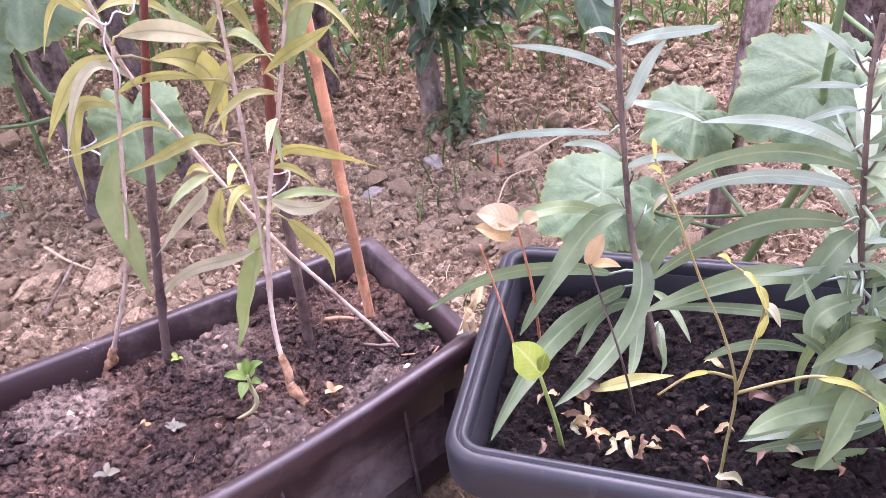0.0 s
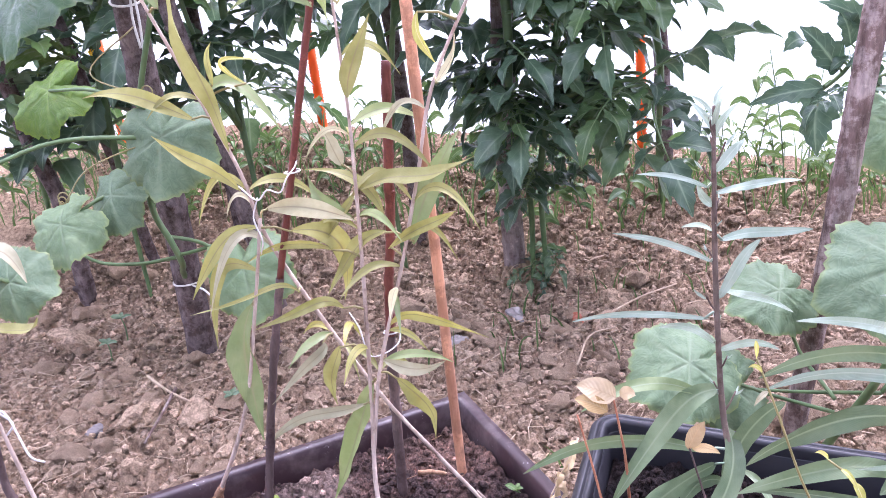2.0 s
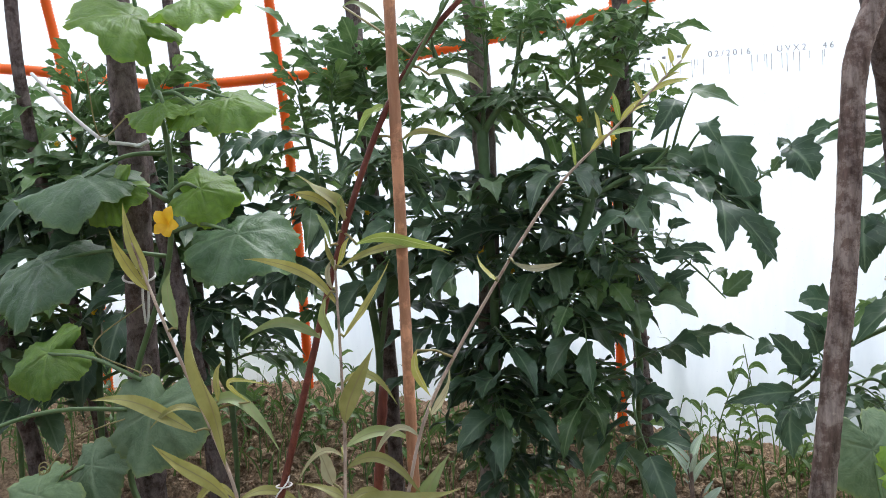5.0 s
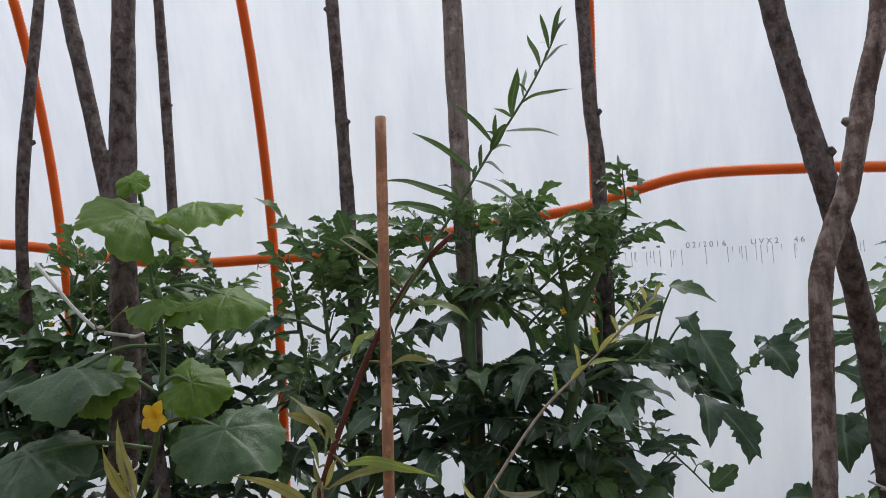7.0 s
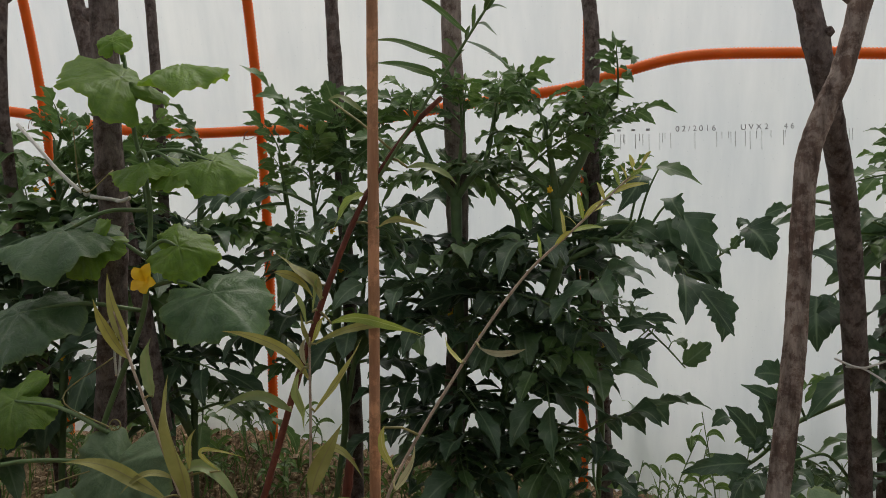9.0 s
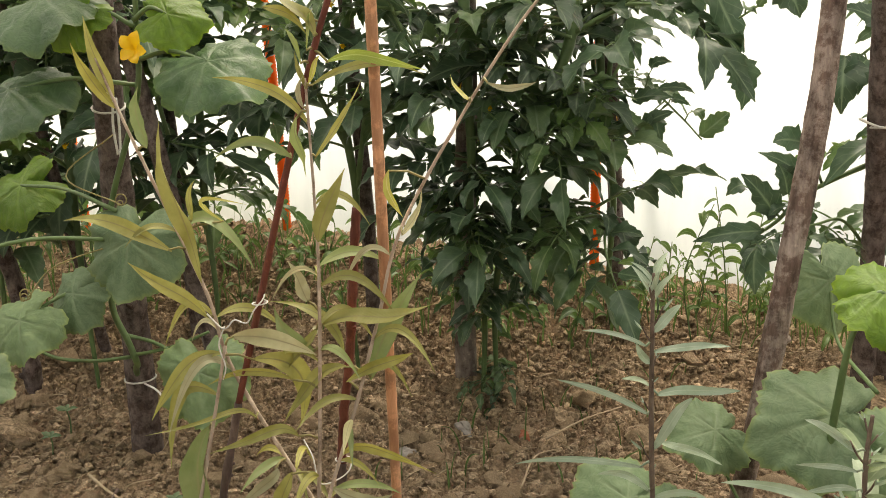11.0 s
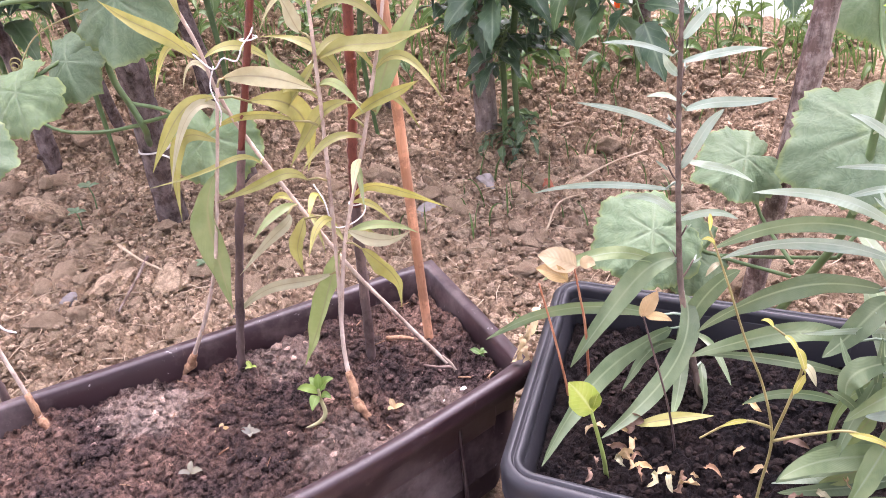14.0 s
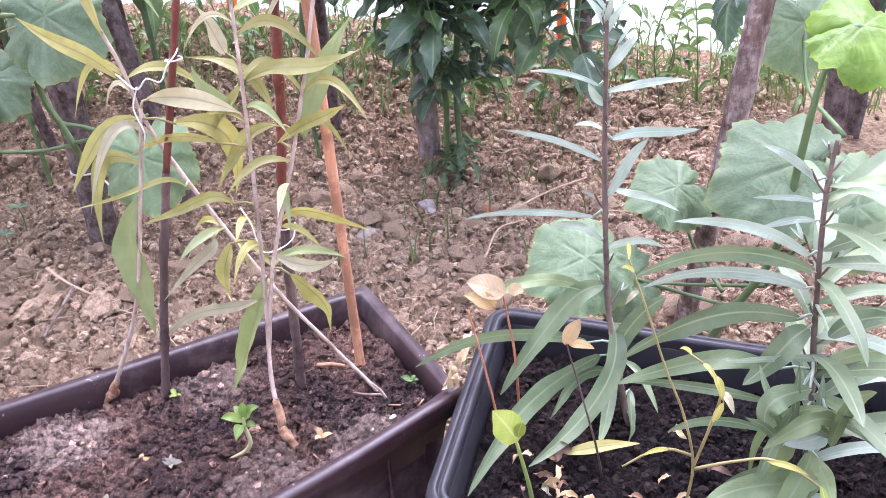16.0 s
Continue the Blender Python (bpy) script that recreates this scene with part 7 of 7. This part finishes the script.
blade(bm, (0.222, 1.394, 0.180), (0.255, 1.396, 0.187), (0.293, 1.404, 0.185), 0.012, random.Random(4), 0, 16, 0.25, (0, -0.6, 1), 0.2, 0, 0.85, 0.8)
part("blade", bm, WILLOW, fallen)
bm = bmesh.new()
blade(bm, (0.209, 1.392, 0.176), (0.217, 1.393, 0.186), (0.229, 1.395, 0.184), 0.015, random.Random(6), 0, 9, 0.6, (0, -0.6, 1), 0.5, 0, 0.85, 0.7, 0.0, 0.1, 0.3, 1.4)
part("withered_end", bm, BROWN_LEAF, fallen, "withered brown end")
for k, (x, y) in enumerate(((0.210, 1.342), (0.223, 1.328), (0.231, 1.321), (0.240, 1.331), (0.253, 1.322), (0.262, 1.318), (0.202, 1.364), (0.364, 1.314), (0.39, 1.319), (0.344, 1.303), (0.322, 1.336), (0.302, 1.299), (0.316, 1.285), (0.183, 1.385), (0.177, 1.326), (0.216, 1.363), (0.393, 1.297), (0.20, 1.47), (0.33, 1.42), (0.36, 1.37), (0.212, 1.351), (0.219, 1.347), (0.205, 1.345), (0.226, 1.340), (0.184, 1.343), (0.208, 1.389), (0.204, 1.396), (0.246, 1.318), (0.268, 1.328), (0.285, 1.335), (0.31, 1.36))):
    a = rng.uniform(0, 6.28)
    size = rng.uniform(0.010, 0.024)
    d = Vector((math.cos(a), math.sin(a), 0)) * size / 2
    z = 0.176 + rng.uniform(0, 0.004)
    dry_leaf((x - d.x, y - d.y, z), (x + d.x, y + d.y, z + rng.uniform(0, 0.006)), size * rng.uniform(0.22, 0.42), (DRY, BROWN_LEAF, WILLOW_PALE, DRY, BROWN_LEAF)[k % 5], "small dry leaf fallen on the pot's soil", 20 + k, rng.uniform(0.002, 0.009))

# ---- thin stems in the pot ----
def thin_plant(label, stems, leaves, stem_material, name="thin_plant", r=0.0013):
    root = thing(name, stems[0][0], label, "plant", "thin stems in the pot")
    for points in stems:
        bm = bmesh.new()
        tube(bm, smooth_path(points, 6), [r, r * 0.6], 6)
        part("stem", bm, stem_material, root)
    for k, (a, b, w, material) in enumerate(leaves):
        bm = bmesh.new()
        rng = random.Random(k + 5)
        a, b = Vector(a), Vector(b)
        blade(bm, a, (a + b) / 2 + Vector((0, -0.002, 0.004)), b, w, rng, 0, 8, 0.3, (0.1, -0.8, 0.5), 0.25)
        part("leaf", bm, material, root)


thin_plant("yellowing thin plant with small narrow leaves", [
    [(0.308, 1.292, 0.155), (0.314, 1.297, 0.20), (0.320, 1.30, 0.25), (0.310, 1.30, 0.30), (0.294, 1.30, 0.344), (0.278, 1.30, 0.395), (0.264, 1.30, 0.436)],
    [(0.318, 1.30, 0.262), (0.300, 1.295, 0.272), (0.283, 1.29, 0.272), (0.264, 1.29, 0.258)],
    [(0.320, 1.30, 0.248), (0.35, 1.295, 0.261), (0.377, 1.29, 0.267), (0.408, 1.28, 0.252), (0.415, 1.28, 0.238)],
    [(0.320, 1.30, 0.25), (0.329, 1.296, 0.294), (0.333, 1.29, 0.331), (0.325, 1.29, 0.349), (0.310, 1.29, 0.363)]],
    [((0.300, 1.295, 0.272), (0.278, 1.285, 0.274), 0.004, YELLOW), ((0.372, 1.29, 0.266), (0.40, 1.28, 0.262), 0.005, YELLOW), ((0.410, 1.28, 0.252), (0.414, 1.27, 0.228), 0.006, LIME),
     ((0.330, 1.293, 0.30), (0.334, 1.285, 0.325), 0.006, YELLOW), ((0.333, 1.29, 0.331), (0.341, 1.28, 0.318), 0.006, WILLOW_PALE), ((0.327, 1.29, 0.345), (0.334, 1.285, 0.325), 0.006, YELLOW), ((0.318, 1.29, 0.356), (0.327, 1.28, 0.345), 0.004, YELLOW), ((0.310, 1.29, 0.363), (0.300, 1.285, 0.372), 0.003, YELLOW),
     ((0.264, 1.30, 0.436), (0.262, 1.295, 0.452), 0.003, YELLOW), ((0.268, 1.30, 0.425), (0.258, 1.295, 0.432), 0.003, YELLOW), ((0.272, 1.30, 0.41), (0.262, 1.295, 0.402), 0.004, WILLOW_PALE)], YELLOW_STEM)
thin_plant("thin dark stem with a withered brown leaf", [[(0.257, 1.382, 0.16), (0.25, 1.36, 0.213), (0.239, 1.33, 0.277), (0.221, 1.33, 0.350)]],
    [((0.221, 1.33, 0.345), (0.232, 1.32, 0.375), 0.012, DRY), ((0.224, 1.33, 0.345), (0.243, 1.32, 0.348), 0.007, DRY)], DARK_BARK)
thin_plant("seedling with one oval lime green leaf", [[(0.193, 1.345, 0.16), (0.190, 1.33, 0.20), (0.183, 1.32, 0.245), (0.180, 1.318, 0.262)]],
    [((0.182, 1.318, 0.258), (0.163, 1.312, 0.294), 0.026, LIME), ((0.182, 1.318, 0.262), (0.187, 1.314, 0.282), 0.010, LIME)], LIME_STEM, r=0.0024)
thin_plant("thin orange stems with a cream dry leaf", [[(0.157, 1.456, 0.16), (0.153, 1.46, 0.186), (0.143, 1.468, 0.235), (0.131, 1.47, 0.292)], [(0.178, 1.482, 0.16), (0.175, 1.48, 0.233), (0.171, 1.475, 0.27), (0.166, 1.47, 0.308)]],
    [((0.168, 1.47, 0.310), (0.132, 1.465, 0.326), 0.024, CREAM), ((0.160, 1.462, 0.300), (0.130, 1.458, 0.316), 0.016, DRY), ((0.172, 1.465, 0.315), (0.186, 1.46, 0.318), 0.013, CREAM)], ORANGE_STEM, r=0.0017)

# a broad leaf with a pale curled one hanging in from beside the trough
side_vine = vine((-0.66, 1.6, 0.0), [(-0.70, 1.6, -0.02), (-0.69, 1.6, 0.2), (-0.66, 1.62, 0.40)], 0.005, "small vine with a yellow-edged broad leaf")
vine_leaf(side_vine, (-0.66, 1.62, 0.39), (-0.585, 1.64, 0.385), (-0.50, 1.62, 0.375), (0.1, -0.85, 0.5), 0.062, 31, CUCUMBER_PALE_SHEEN)
bm = bmesh.new()
rng = random.Random(8)
blade(bm, (-0.62, 1.61, 0.425), (-0.565, 1.60, 0.445), (-0.53, 1.59, 0.405), 0.022, rng, 0, 10, 0.5, (0, -0.4, 1), 0.2)
part("dry_leaf", bm, WILLOW_PALE, side_vine, "pale curled dry leaf")
bm = bmesh.new()
blade(bm, (-0.63, 1.60, 0.345), (-0.56, 1.60, 0.338), (-0.53, 1.59, 0.36), 0.02, rng, 0, 10, 0.4, (0, -0.5, 1), 0.2)
part("leaf", bm, WILLOW, side_vine, "yellow curled leaf")
